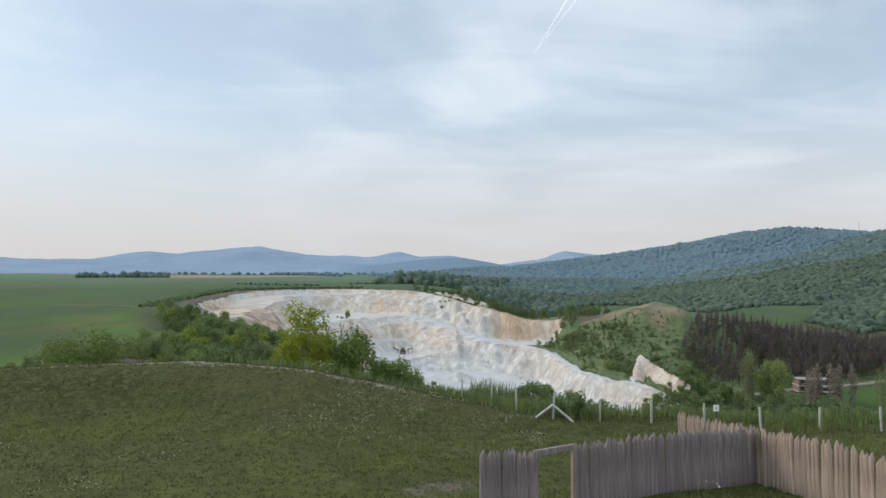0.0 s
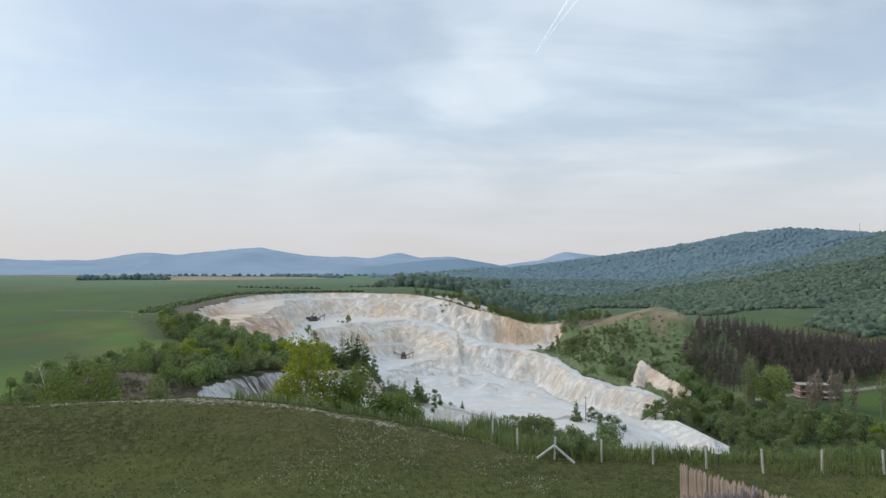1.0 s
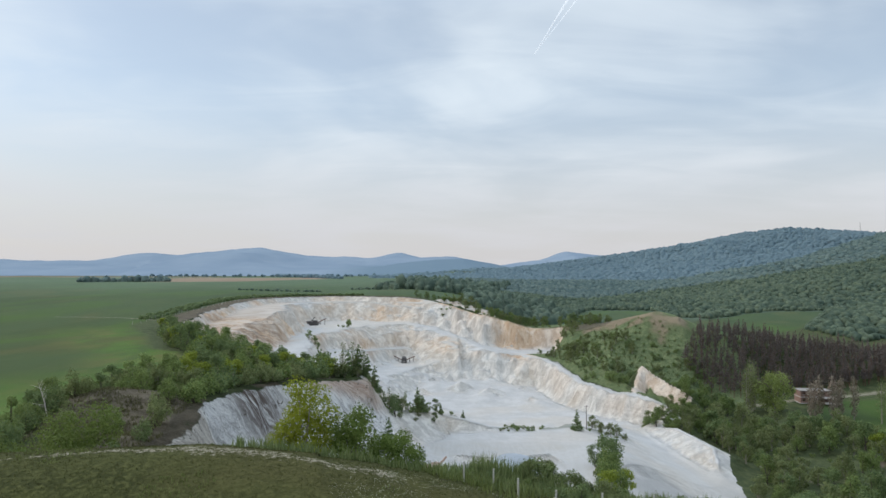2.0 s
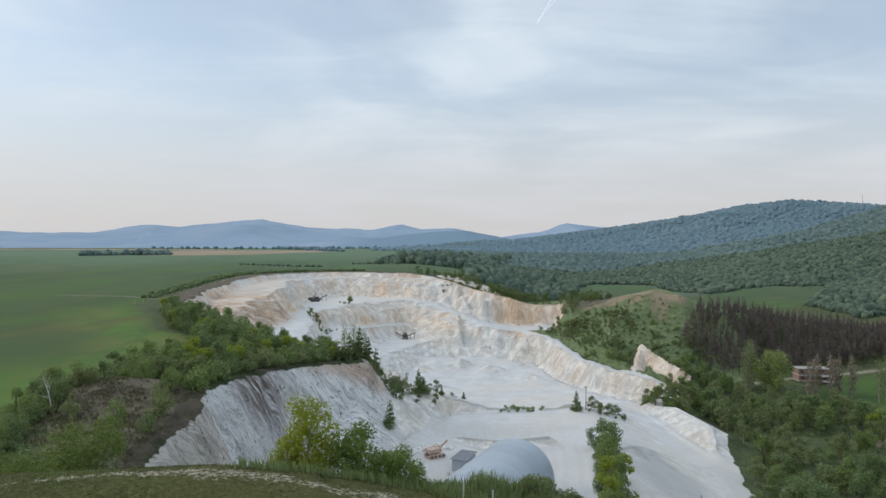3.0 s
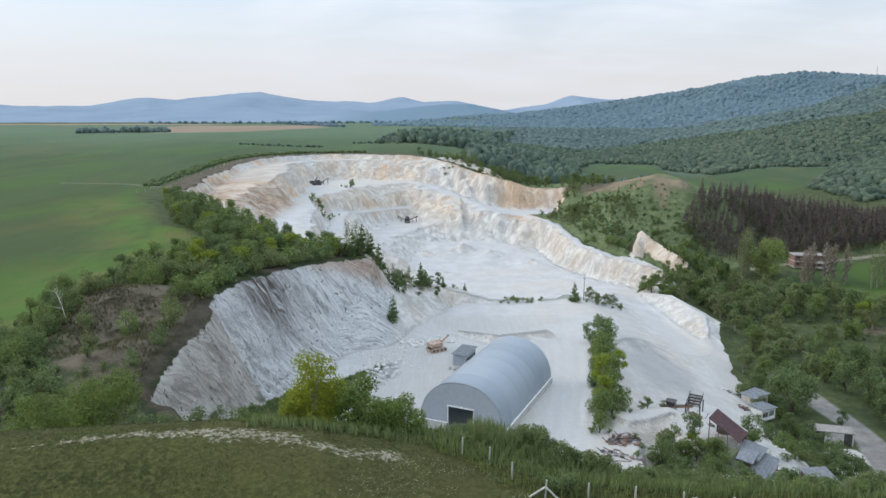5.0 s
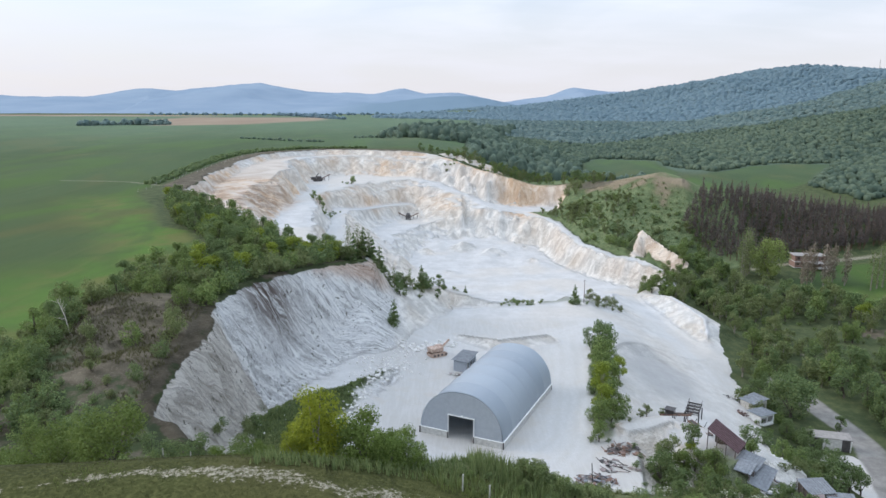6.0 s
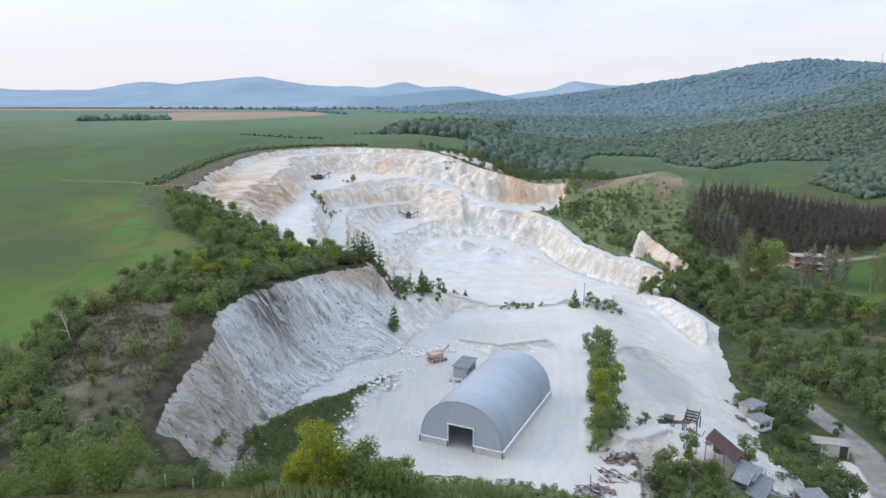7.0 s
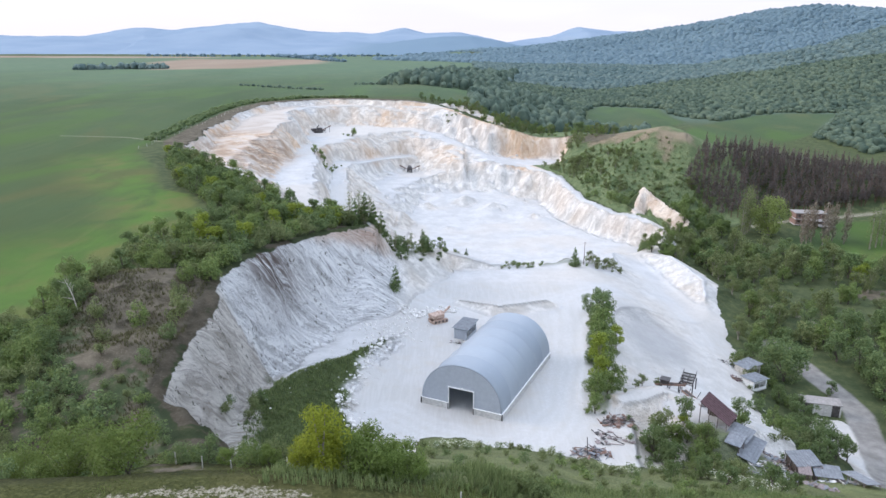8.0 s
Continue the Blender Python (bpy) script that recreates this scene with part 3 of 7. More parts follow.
def country(x, y):
    """The land as it was before the quarry."""
    plain = 8 + 0.025 * np.clip(y - 100, -60, 360) + 4.5 * ease(500, 1400, y) + 0.5 * fbm(x, y, 90, 2, 5)
    valley = -33 + 0.034 * np.clip(y - 120, -200, 1400) + 0.8 * fbm(x, y, 60, 3, 9)
    edge = np.interp(y, [0, 150, 300, 450, 520, 700, 1100, 2000], [20, 30, 60, 60, 40, 60, 60, 60]) + 8 * fbm(x, y, 80, 2, 3)
    span = np.interp(y, [0, 300, 450, 700, 1200], [70, 90, 110, 150, 260])
    z = mix(plain, valley, ease(-0.6, 0.7, (x - edge) / span))
    d, top = to_line(x, y, GREEN_HILL)
    side = np.where(x < 150, 60.0, 48.0)
    z = soft_max(z, z + (top - z) * (1 - ease(0, 1, d / side)) ** 1.0, 2.0)
    for line, reach, size in ((NEAR_RIDGE, 420, 160), (FAR_RIDGE, 1000, 260), (MID_RIDGE, 420, 160), (MOUNTAINS, 1500, 420)):
        d, top = to_line(x, y, line)
        swell = 1 - np.clip(d / reach, 0, 1)
        top = top + (5.0 * fbm(x, y, 150, 3, 27) if reach == 1500 else 0.0)
        z = np.maximum(z, z + (top - z) * swell ** 1.35 * (1 + (0.16 if reach == 420 else 0.26) * fbm(x, y, size, 4, 21) * ease(0, 0.35, d / reach)))
    return z


def land(x, y):
    """Height of the ground, and what covers it."""
    x, y = np.asarray(x, float), np.asarray(y, float)
    r = np.hypot(x, y)
    z = country(x, y)
    z = z + 5.5 * np.exp(-(((x + 61) / 10) ** 2 + ((y - 124) / 13) ** 2)) + 3.0 * np.exp(-(((x + 53) / 9) ** 2 + ((y - 101) / 12) ** 2))
    spoil = np.exp(-(((x + 56) / 15) ** 2 + ((y - 112) / 24) ** 2))
    z = z + spoil * (1.3 * (0.5 - np.abs(fbm(x, y, 15, 4, 13))) - 2.6 * np.exp(-(((x + 54) / 5) ** 2 + ((y - 107) / 9) ** 2)))
    d, dip = to_line(x, y, [(-96, 284, 4.0), (-62, 230, 5.5), (-30, 197, 4.6), (-38, 176, 1.6), (-46, 150, -0.6), (-46, 133, -1.6), (-43, 108, -0.8)])
    z = z - dip * (1 - ease(5, 24, d))
    # the green hill falls evenly to the crest of the east wall
    d, top = to_line(x, y, WALL_TOP)
    flank = top + 0.62 * np.maximum(d - 1.5, 0) + 0.5 * fbm(x, y, 9, 3, 29)
    z = np.where((x > 40) & (y < 446) & (y > 292), mix(z, np.minimum(z, flank), ease(446, 432, y) * ease(292, 300, y)), z)
    z0 = z
    # uneven faces: the rock is cut by gullies and ledges
    deep = ease(190, 215, y)
    gully = np.abs(fbm(x, y, 11, 3, 36)) * deep * mix(1.0, 0.0, ease(35, 62, x))
    calm = 1 - 0.8 * ease(40, 62, x) * ease(205, 240, y)
    wx = x + calm * (1.9 * fbm(x, y, 17, 3, 31) + 0.28 * fbm(x, y, 3.6, 3, 35))
    wy = y + calm * (1.9 * fbm(x, y, 17, 3, 41) + 0.28 * fbm(x, y, 3.6, 3, 45))
    # upper platform below the field
    s = depth_in(wx, wy, PLATFORM) - 1.6 * gully
    shelf = np.interp(y, [280, 340, 420, 500], [6.5, 8.5, 13.5, 14.0])
    z = np.minimum(z, mix(z, shelf, ease(0, 6, s)))
    plat = ease(-1, 2, s)
    east = ease(44, 64, x) * ease(420, 395, y)
    a = depth_in(wx, wy, STEP_A) - 4.0 * gully
    nose = np.interp(y, [250, 300, 345, 385, 430, 480, 505], [12.0, 27.0, 25.0, 13.0, 11.0, 15.0, 25.0])
    z = np.minimum(z, mix(z, mix(np.interp(y, [200, 290, 340, 380, 440], [-12, -4, -1.5, -0.5, 0.5]), -13.0, ease(-25, 46, x)), ease(0, mix(mix(nose, 11.0, ease(5, 24, x)), 7.0, east), a)))
    b = depth_in(wx, wy, STEP_B) - 3.0 * gully
    z = np.minimum(z, mix(z, -21.0, ease(0, mix(np.where(x < 10, 40.0, 26.0), 7.0, east), b)))
    c = depth_in(wx, wy, STEP_C) - 4.5 * gully
    near = (x > 25) & (x < 112) & (y > 285) & (y < 445) & (np.abs(c) < 16)
    run = np.zeros(x.shape)
    run[near] = along(x[near], y[near], [q[:2] for q in WALL_TOP])
    c = c - np.where(near, 1.5 * np.abs(fbm(run, 0.12 * c, 4.2, 3, 47)) * ease(-1, 3, c), 0)
    z = np.minimum(z, mix(z, -29.6 + 0.012 * np.abs(x - 20), ease(0, mix(21.0, 11.0, np.maximum(east, ease(40, 52, x))), c)))
    # narrow ledges left by the diggers
    z = z + np.where((a > 3) & (z > -28), 0.42 * np.sin(z * 0.95 + 2.2 * fbm(x, y, 60, 3, 57)) * ease(3, 9, a) * ease(-84, -66, x) * (0.6 + 0.6 * fbm(x, y, 25, 2, 58)), 0)
    d, top = to_line(wx, wy, PIT_ROAD)
    z = np.where((a > 0) & (d < 14), mix(z, top, 1 - ease(3.2, 8.5, d)), z)
    # benches of dumped chalk at the foot of the far wall
    foot = fbm(x, y, 26, 3, 51)
    z = z + np.where(c > 0, (1.6 + 2.2 * foot) * np.exp(-(((y - 400) / 26) ** 2)) * ease(0, 12, c), 0)
    # tipped heaps and shallow scrapes over the pit floor
    tips = np.maximum(fbm(x, y, 22, 3, 53) - 0.3, 0) * 1.2 + 0.10 * np.abs(fbm(x, y, 12, 3, 55))
    z = z + np.where(a > 0, tips * ease(8, 18, c) + 0.8 * tips * ease(10, 16, b) * (1 - ease(-2, 6, c)), 0)
    for px_, py_, top_, pitch in ((8, 384, 7.0, 0.5), (26, 372, 5.5, 0.42), (-12, 372, 4.5, 0.45), (44, 352, 4.0, 0.4), (-2, 330, 2.6, 0.35)):
        z = np.where(c > 0, soft_max(z, -29.6 + top_ - pitch * np.hypot(wx - px_, 1.25 * (wy - py_)), 1.0), z)
    heap = 9.0 - 0.62 * np.hypot(x + 22, y - 505)
    z = np.where(a > 0, soft_max(z, heap, 1.5), z)
    # pale tips behind the far rim
    tip = depth_in(x, y, RIM_TIPS)
    z = z + ease(-2, 5, tip) * (1.4 + 2.6 * np.abs(fbm(x, y, 9, 3, 59)))
    # yard
    w = depth_in(wx, wy, YARD)
    old = (x < 0) & (y > 60) & (y < 225) & (w > -4) & (w < 30)
    run = np.zeros(x.shape)
    run[old] = along(x[old], y[old], CLIFF_FOOT)
    strike = run - 0.9 * w
    grooves = 0.7 * fbm(strike, 0.10 * w, 6.5, 3, 33) + 1.1 * fbm(x, y, 18, 2, 34) + 0.45 * fbm(strike, 0.6 * w, 2.2, 3, 38) + 0.9 * np.abs(fbm(strike, 0.35 * w, 3.2, 4, 39))
    w = w + np.where(old & (x < -8), grooves * ease(0.3, 4, w) * ease(26, 18, w), 0)
    stock = -13 - 12.5 * ease(np.interp(y, [130, 190], [50, 40]), 85, x) - 1.5 * ease(150, 230, y) * ease(10, 60, x)
    z = np.minimum(z, mix(z, stock, ease(0, np.where(x < -20, 15.0, 10.0), w)))
    # berm below the cliff, the bank north of the shed, the heaps
    d, top = to_line(x, y, [(-34, 96, -3.0), (-33, 113, -4.5), (-29, 130, -8.0), (-17, 150, -11.0), (-12, 160, -12.5)])
    z = soft_max(z, top + 0.4 - 0.42 * d + 0.5 * fbm(x, y, 7, 3, 61), 1.2)
    d, top = to_line(wx, wy, SPUR)
    z = soft_max(z, top - 0.65 * np.maximum(d - 1.5, 0), 1.5)
    d, top = to_line(x, y, [(4, 184, -11.4), (14, 177, -10.4), (27, 183, -10.9)])
    z = soft_max(z, top - 0.55 * d, 0.8)
    d, top = to_line(wx, wy, DUMP)
    z = soft_max(z, top - 0.5 * d - 0.3 * np.abs(fbm(x, y, 9, 3, 67)), 1.2)
    d, top = to_line(x, y, SPIRE)
    z = soft_max(z, top - 1.45 * d ** 0.88 - 0.4 * np.abs(fbm(x, y, 4, 3, 63)), 0.15)
    d, top = to_line(x, y, [(29, 128, -12.0), (33, 146, -12.2), (40, 176, -12.8)])
    z = soft_max(z, top - 0.4 * np.maximum(d - 2.0, 0), 0.8)
    d, top = to_line(wx, wy, [(34, 126, -11.0), (45, 131, -11.5), (52, 128, -13.0)])
    z = soft_max(z, top - 0.5 * np.maximum(d - 1.0, 0), 0.8)
    d, top = to_line(x, y, [(47, 125, -12.6), (52, 116, -12.8), (55, 113, -15.5)])
    z = soft_max(z, top - 0.55 * np.maximum(d - 3.5, 0), 0.8)
    # home hill
    h = depth_in(x, y, BROW)
    hill = 21.3 + 1.0 * ease(6, 24, h) - np.where(x < -5, 0.25 * np.clip(-h, 0, 14) + 0.72 * np.maximum(-h - 14, 0), 0.53 * np.maximum(-h, 0)) + 0.12 * fbm(x, y, 6, 3, 71)
    hill = np.where(h < 0, hill - 0.8 * ease(0, 10, -h) * (1 + fbm(x, y, 12, 3, 73)), hill)
    d, top = to_line(x, y, BANK)
    hill = np.where(d < 14, soft_max(hill, hill + (top - hill) * (1 - ease(0, 1, d / 13)), 0.15), hill)
    ground = soft_max(z, hill, 1.5)
    on_hill = ease(-1.5, 1.0, hill - z)
    # covers
    face = ease(0.3, 2.0, z0 - z)
    in_pit = np.maximum(ease(-1.5, 1.5, a), ease(-1.5, 1.5, np.maximum(b, c)))
    chalk = np.clip(np.maximum.reduce([in_pit, ease(np.where(x < -15, 0.3, -1.5), np.where(x < -15, 2.6, 1.5), w), plat * 0.95]), 0, 1) * (1 - on_hill)
    d, top = to_line(x, y, DUMP)
    chalk = np.maximum(chalk, (1 - ease(7, 10, d)) * (1 - on_hill))
    chalk = np.maximum(chalk, 0.9 * ease(-1, 2, tip))
    d = depth_in(x, y, [(84, 315), (91, 331), (94, 330), (105, 306), (108, 297), (98, 301), (88, 311)])
    chalk = np.maximum(chalk, ease(-1, 1.5, d + 1.5 * fbm(x, y, 5, 2, 77)))
    return ground, chalk, on_hill, a, b, c, w, z0 - z, strike


# ---- the ground: one sheet from the home hill to the mountains ----
def covers(x, y):
    z, chalk, meadow, a, b, c, w, cut, strike = land(x, y)
    z = np.maximum(z, -45)
    step = 1.0
    gx = (land(x + step, y)[0] - land(x - step, y)[0]) / (2 * step)
    gy = (land(x, y + step)[0] - land(x, y - step)[0]) / (2 * step)
    steep = np.hypot(gx, gy)
    n1, n2 = fbm(x, y, 22, 3, 81), fbm(x, y, 7, 3, 83)
    face = np.maximum(ease(0.28, 0.6, steep), ease(205, 195, y) * ease(-24, -30, x + 3 * n1) * ease(16, 11, w) * ease(-2.5, -0.5, w))
    rough = fbm(x, y, 40, 3, 89)
    far_wall = ease(395, 425, y + 0.35 * x + 6 * n1) * ease(-15.5, -9, z + 2.5 * n1)
    brown = ease(-62, -74, x + 4 * n1) * (1 - ease(405, 425, y)) * ease(-6, 0, z + 2 * n1)
    ochre = np.clip(np.maximum(far_wall * (0.28 + 0.5 * n1 + 0.62 * ease(10, 45, x)), brown * (0.62 + 0.5 * n2)), 0, 1) * face
    folded = ease(-74, -80, x + 3 * n2) * ease(288, 300, y) * ease(392, 372, y) * ease(13.5, 11.0, z + n2) * ease(-2.0, 1.5, z)
    ochre = np.maximum(ochre, folded * np.clip(0.72 + 0.55 * n2, 0, 1))
    top_soil = ease(1.2, 0.3, cut) * ease(-3, 1, a) * ease(400, 430, y)
    ochre = np.maximum(ochre, top_soil)
    # soil: banks round the upper platform, the mound by the cliff
    p = depth_in(x, y, PLATFORM)
    soil = ease(-11, -7, p) * (1 - ease(2, 5, p)) * (1 - ease(-40, 10, x)) * ease(296, 306, y)
    mound = np.exp(-(((x + 58) / 12) ** 2 + ((y - 122) / 15) ** 2)) + np.exp(-(((x + 49) / 9) ** 2 + ((y - 104) / 16) ** 2))
    soil = np.maximum(soil, np.clip(mound * (1.1 + 0.8 * n1), 0, 0.95))
    slope = ease(-5.0, -9.0, depth_in(x, y, BROW)) * ease(-6, -12, x) * ease(96, 84, y) * ease(-80, -60, x)
    soil = np.maximum(soil, slope * np.clip(0.66 + 0.6 * n1, 0, 1))
    d, _ = to_line(x, y, [(-34, 84, 0), (-42, 92, 0), (-44, 112, 0), (-46, 136, 0), (-48.5, 152, 0), (-45.5, 171, 0), (-35, 186, 0), (-28, 196, 0)])
    soil = np.maximum(soil, 0.8 * (1 - ease(0.3, 1.8, d + 2 * n1)))
    soil = np.maximum(soil, 0.8 * np.exp(-(((x + 40) / 5) ** 2 + ((y - 160) / 16) ** 2)) * ease(3, 1, w))
    d, _ = to_line(x, y, [(82, 444, 0), (88, 432, 0), (93, 420, 0)])
    soil = np.maximum(soil, 0.85 * (1 - ease(4, 15, d + 3 * n1)))
    # the hatch of bare clods and tracks
    trod = np.exp(-(((x + 1) / 3.4) ** 2 + ((y - 26.5) / 1.5) ** 2)) * 0.62
    soil = np.maximum(soil, trod)
    d, _ = to_line(x, y, [(-40, 41, 0), (-28.5, 43.6, 0), (-21, 45.2, 0), (-14.5, 45.2, 0), (-11, 45.0, 0), (-7, 43.6, 0), (-3.6, 44.6, 0)])
    path = 0.60 * (1 - ease(0.15, 0.65 + 1.25 * ease(-24, -13, x), d + 0.4 * n2 + 0.25 * fbm(x, y, 1.1, 2, 88))) * ease(-45, -22, x + 6)
    # fields
    d, _ = to_line(x, y, [(-131, 319, 0), (-150, 330, 0), (-185, 335, 0)])
    path = np.maximum(path, 0.6 * (1 - ease(0.6, 1.6, d)))
    field_edge = np.interp(y, [60, 104, 112, 158, 179, 214, 222, 255, 300, 540, 600], [-92, -72, -73, -76, -63, -80, -93, -108, -134, -142, 60])
    crop = ease(2.5, -2.5, x - field_edge) * (1 - ease(2450, 2700, np.hypot(x, y)))
    for outline in EAST_FIELDS:
        crop = np.maximum(crop, ease(-3, 3, depth_in(x, y, outline)))
    crop = np.maximum(crop, ease(-2, 2, depth_in(x, y, [(140, 292), (176, 318), (240, 322), (240, 262), (165, 262)])))
    crop = crop * (1 - ease(60, 240, x) * ease(900, 1200, y))
    verge = ease(42, 8, field_edge - x + 6 * n1) * ease(300, 270, y) * ease(70, 100, y)
    fallow = ease(-30, 30, depth_in(x, y, [(-440, 1070), (-620, 1500), (-680, 1900), (-300, 1900), (-270, 1450), (-330, 1160)]))
    fallow = np.maximum(fallow, ease(-30, 30, depth_in(x, y, [(-1900, 1900), (-700, 2050), (-700, 2300), (-1900, 2300)])))
    # the berm and slopes that have grown over in the quarry
    berm = depth_in(x, y, [(-14, 157), (-18, 144.5), (-21.7, 131), (-21, 124), (-17, 115), (-14, 100), (-20, 84), (-31, 88), (-34, 100), (-35, 114), (-34, 125), (-31, 134), (-20, 150)])
    over = ease(-0.8, 0.8, berm + 1.6 * n2 + 1.0 * fbm(x, y, 2.2, 3, 87))
    d, _ = to_line(x, y, [(-37, 101, 0), (-36, 112, 0), (-32.5, 126, 0), (-27, 139, 0), (-20, 151, 0), (-11, 160, 0)])
    over = over * ease(0.9, 2.0, d + 0.7 * n2)
    over = over * (1 - 0.9 * ease(-0.5, 1.0, depth_in(x, y, [(-37, 92), (-32, 91), (-30.5, 98), (-33, 107), (-37, 106)]) + 2.2 * n2))
    d, _ = to_line(x, y, SPUR)
    over = np.maximum(over, 0.5 * ease(0.1, 0.5, n2) * (1 - ease(2, 5, d)))
    d, _ = to_line(x, y, [(31, 126, 0), (35, 148, 0), (40, 176, 0)])
    over = np.maximum(over, 0.75 * (1 - ease(1.4, 2.6, d + 1.2 * n2)))
    over = np.maximum(over, 0.9 * ease(-1, 2, depth_in(x, y, [(43, 113), (46, 121), (55, 118), (62, 108), (54, 98), (40, 102)]) + n2))
    chalk = np.where(over > 0.6, np.minimum(chalk, 0.9), chalk)
    # the green hill comes down over the top of the east wall
    needle, _ = to_line(x, y, SPIRE)
    behind = depth_in(x, y, [(50, 423.5), (64, 394), (69.3, 350), (79.5, 323), (100, 301.5), (150, 330), (150, 440), (80, 440), (72, 430)])
    draped = ease(-0.4, 1.2, behind + 0.7 * n2) * ease(4.2, 5.6, needle + 0.8 * n2)
    chalk = chalk * (1 - draped)
    hill_d, _ = to_line(x, y, GREEN_HILL)
    over = np.maximum(over, np.maximum(draped, (1 - ease(40, 60, hill_d)) * (y > 330) * ease(136, 124, x)) * 0.9 * (1 - chalk))
    chalk = np.maximum(chalk, ease(-1.5, 1.5, depth_in(x, y, [(58, 122), (66, 124), (77, 133), (81, 147), (87, 165), (90, 184), (84, 197), (74, 180), (64, 150)]) + 1.2 * n2))
    # chalk does not reach the valley
    edge = np.interp(y, [100, 134, 156, 175, 190, 205, 220, 237, 252, 266, 280], [62, 71, 75, 80.5, 84, 86, 89.5, 96, 95, 89, 84])
    chalk = chalk * (1 - ease(-0.8, 1.6, x - edge + 1.6 * n2) * ease(288, 278, y))
    chalk = chalk * (1 - ease(88, 80, y + 3 * n2) * ease(2, -6, x))
    works = ease(0, 4, w) * ease(-24, -14, x) * ease(212, 196, y)
    dark_bed = 1.1 * np.exp(-(((x + 43) / 8) ** 2 + ((y - 155 - 0.6 * w) / 9) ** 2)) * ease(-9, 2, z)
    dark_bed = np.maximum(dark_bed, 0.55 * folded * np.clip(0.6 + n2, 0, 1))
    old = ease(205, 195, y) * ease(-8, -16, x + 3 * n1)
    sand = 0.6 * ease(-3, 5, depth_in(x, y, [(47, 192), (58, 197), (69, 182), (64, 161), (50, 157), (44, 170)]) + 2 * n1)
    haul = np.zeros(np.shape(x))
    for line, half in (([(-16, 200), (-5, 186), (8, 176), (21, 182), (33, 189), (60, 215), (69, 244)], 4.5), ([(33, 189), (31, 168), (27, 145), (23, 126), (17, 114), (8, 110), (-4, 115), (-12, 122)], 4.5), ([(69, 244), (72, 214), (73, 190), (68, 167), (62, 148)], 3.5), ([(-76, 356), (-83, 412), (-60, 446), (-20, 470)], 4), ([q[:2] for q in PIT_ROAD], 3.2)):
        d, _ = to_line(x, y, [(p, q, 0) for p, q in line])
        haul = np.maximum(haul, (1 - ease(half, half + 2.5, d + n2)) * (0.72 + 0.28 * np.sin(d * 2.4 + n2)))
    cream = ease(0, 6, p) * (1 - ease(-3, 3, a)) * ease(296, 306, y) * 0.8
    d, _ = to_line(x, y, [(98, 196, 0), (100, 180, 0), (102, 167, 0), (102, 158, 0), (98.5, 146, 0), (95.5, 136, 0), (90, 122, 0), (74, 84, 0)])
    road = 1 - ease(3.0, 4.0, d + 0.5 * n2)
    chalk = np.maximum(chalk, 0.85 * ease(-1, 1, depth_in(x, y, [(86, 149), (90, 154.5), (96, 154), (98.5, 148), (96.5, 139), (93, 129), (88, 118), (84.5, 124), (86.5, 138)]) + n2))
    d, _ = to_line(x, y, [(106, 236, 0), (110.6, 227.8, 0), (118.3, 213.5, 0), (125.4, 201.9, 0), (132, 192, 0)])
    path = np.maximum(path, 0.5 * (1 - ease(0.8, 2.2, d + 0.5 * n2)))
    soil = np.maximum(soil, 0.9 * np.exp(-(((x - 153) / 9) ** 2 + ((y - 237) / 6) ** 2)))
    rim = depth_in(x, y, [(140, 320), (170, 326), (250, 336), (250, 332), (170, 322), (140, 316)])
    path = np.maximum(path, 0.7 * ease(-0.8, 0.8, rim))
    d, _ = to_line(x, y, [(90, 424, 0), (99, 408, 0), (108, 392, 0), (115, 384, 0), (120, 379, 0), (126, 377, 0)])
    fallow = np.maximum(fallow, 0.9 * ease(15, 5, d + 5 * n2 + 4 * n1))
    ochre = np.maximum(ochre, 0.3 * ease(6, 4, needle) + 0.3 * ease(-30, -24, z) * ease(36, 52, x) * ease(432, 415, y) * ease(280, 300, y) * face * np.clip(0.55 + n1, 0, 1))
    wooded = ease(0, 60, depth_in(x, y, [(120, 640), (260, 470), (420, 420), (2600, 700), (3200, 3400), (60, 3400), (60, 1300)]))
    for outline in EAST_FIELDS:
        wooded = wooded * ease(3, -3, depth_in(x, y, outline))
    patch = np.clip(0.5 + 0.75 * rough + 0.3 * n1, 0, 1)
    sward = np.maximum(draped, (1 - ease(40, 60, hill_d)) * (y > 330) * ease(136, 124, x)) * 0.85 * (1 - chalk) * (1 - fallow) * (1 - soil * (y > 300))
    return dict(z=z, patch=patch, sward=sward, strike=strike, down=w, wooded=wooded, works=works, chalk=chalk, meadow=meadow, rank=ease(-1.0, -4.0, depth_in(x, y, BROW) + 1.5 * n2) * ease(-14, -6, x) * meadow, pale_grass=ease(37.5, 33.0, y + 2 * n2 - 0.12 * np.abs(x)), face=face, ochre=ochre, soil=soil, path=path, crop=crop, verge=verge, fallow=fallow, overgrown=over * (1 - meadow) * (1 - fallow) * (1 - 0.8 * np.clip(soil * (y > 300), 0, 1)), dark_bed=dark_bed, old_face=old, haul=haul, cream=cream, sand=sand, road=road)


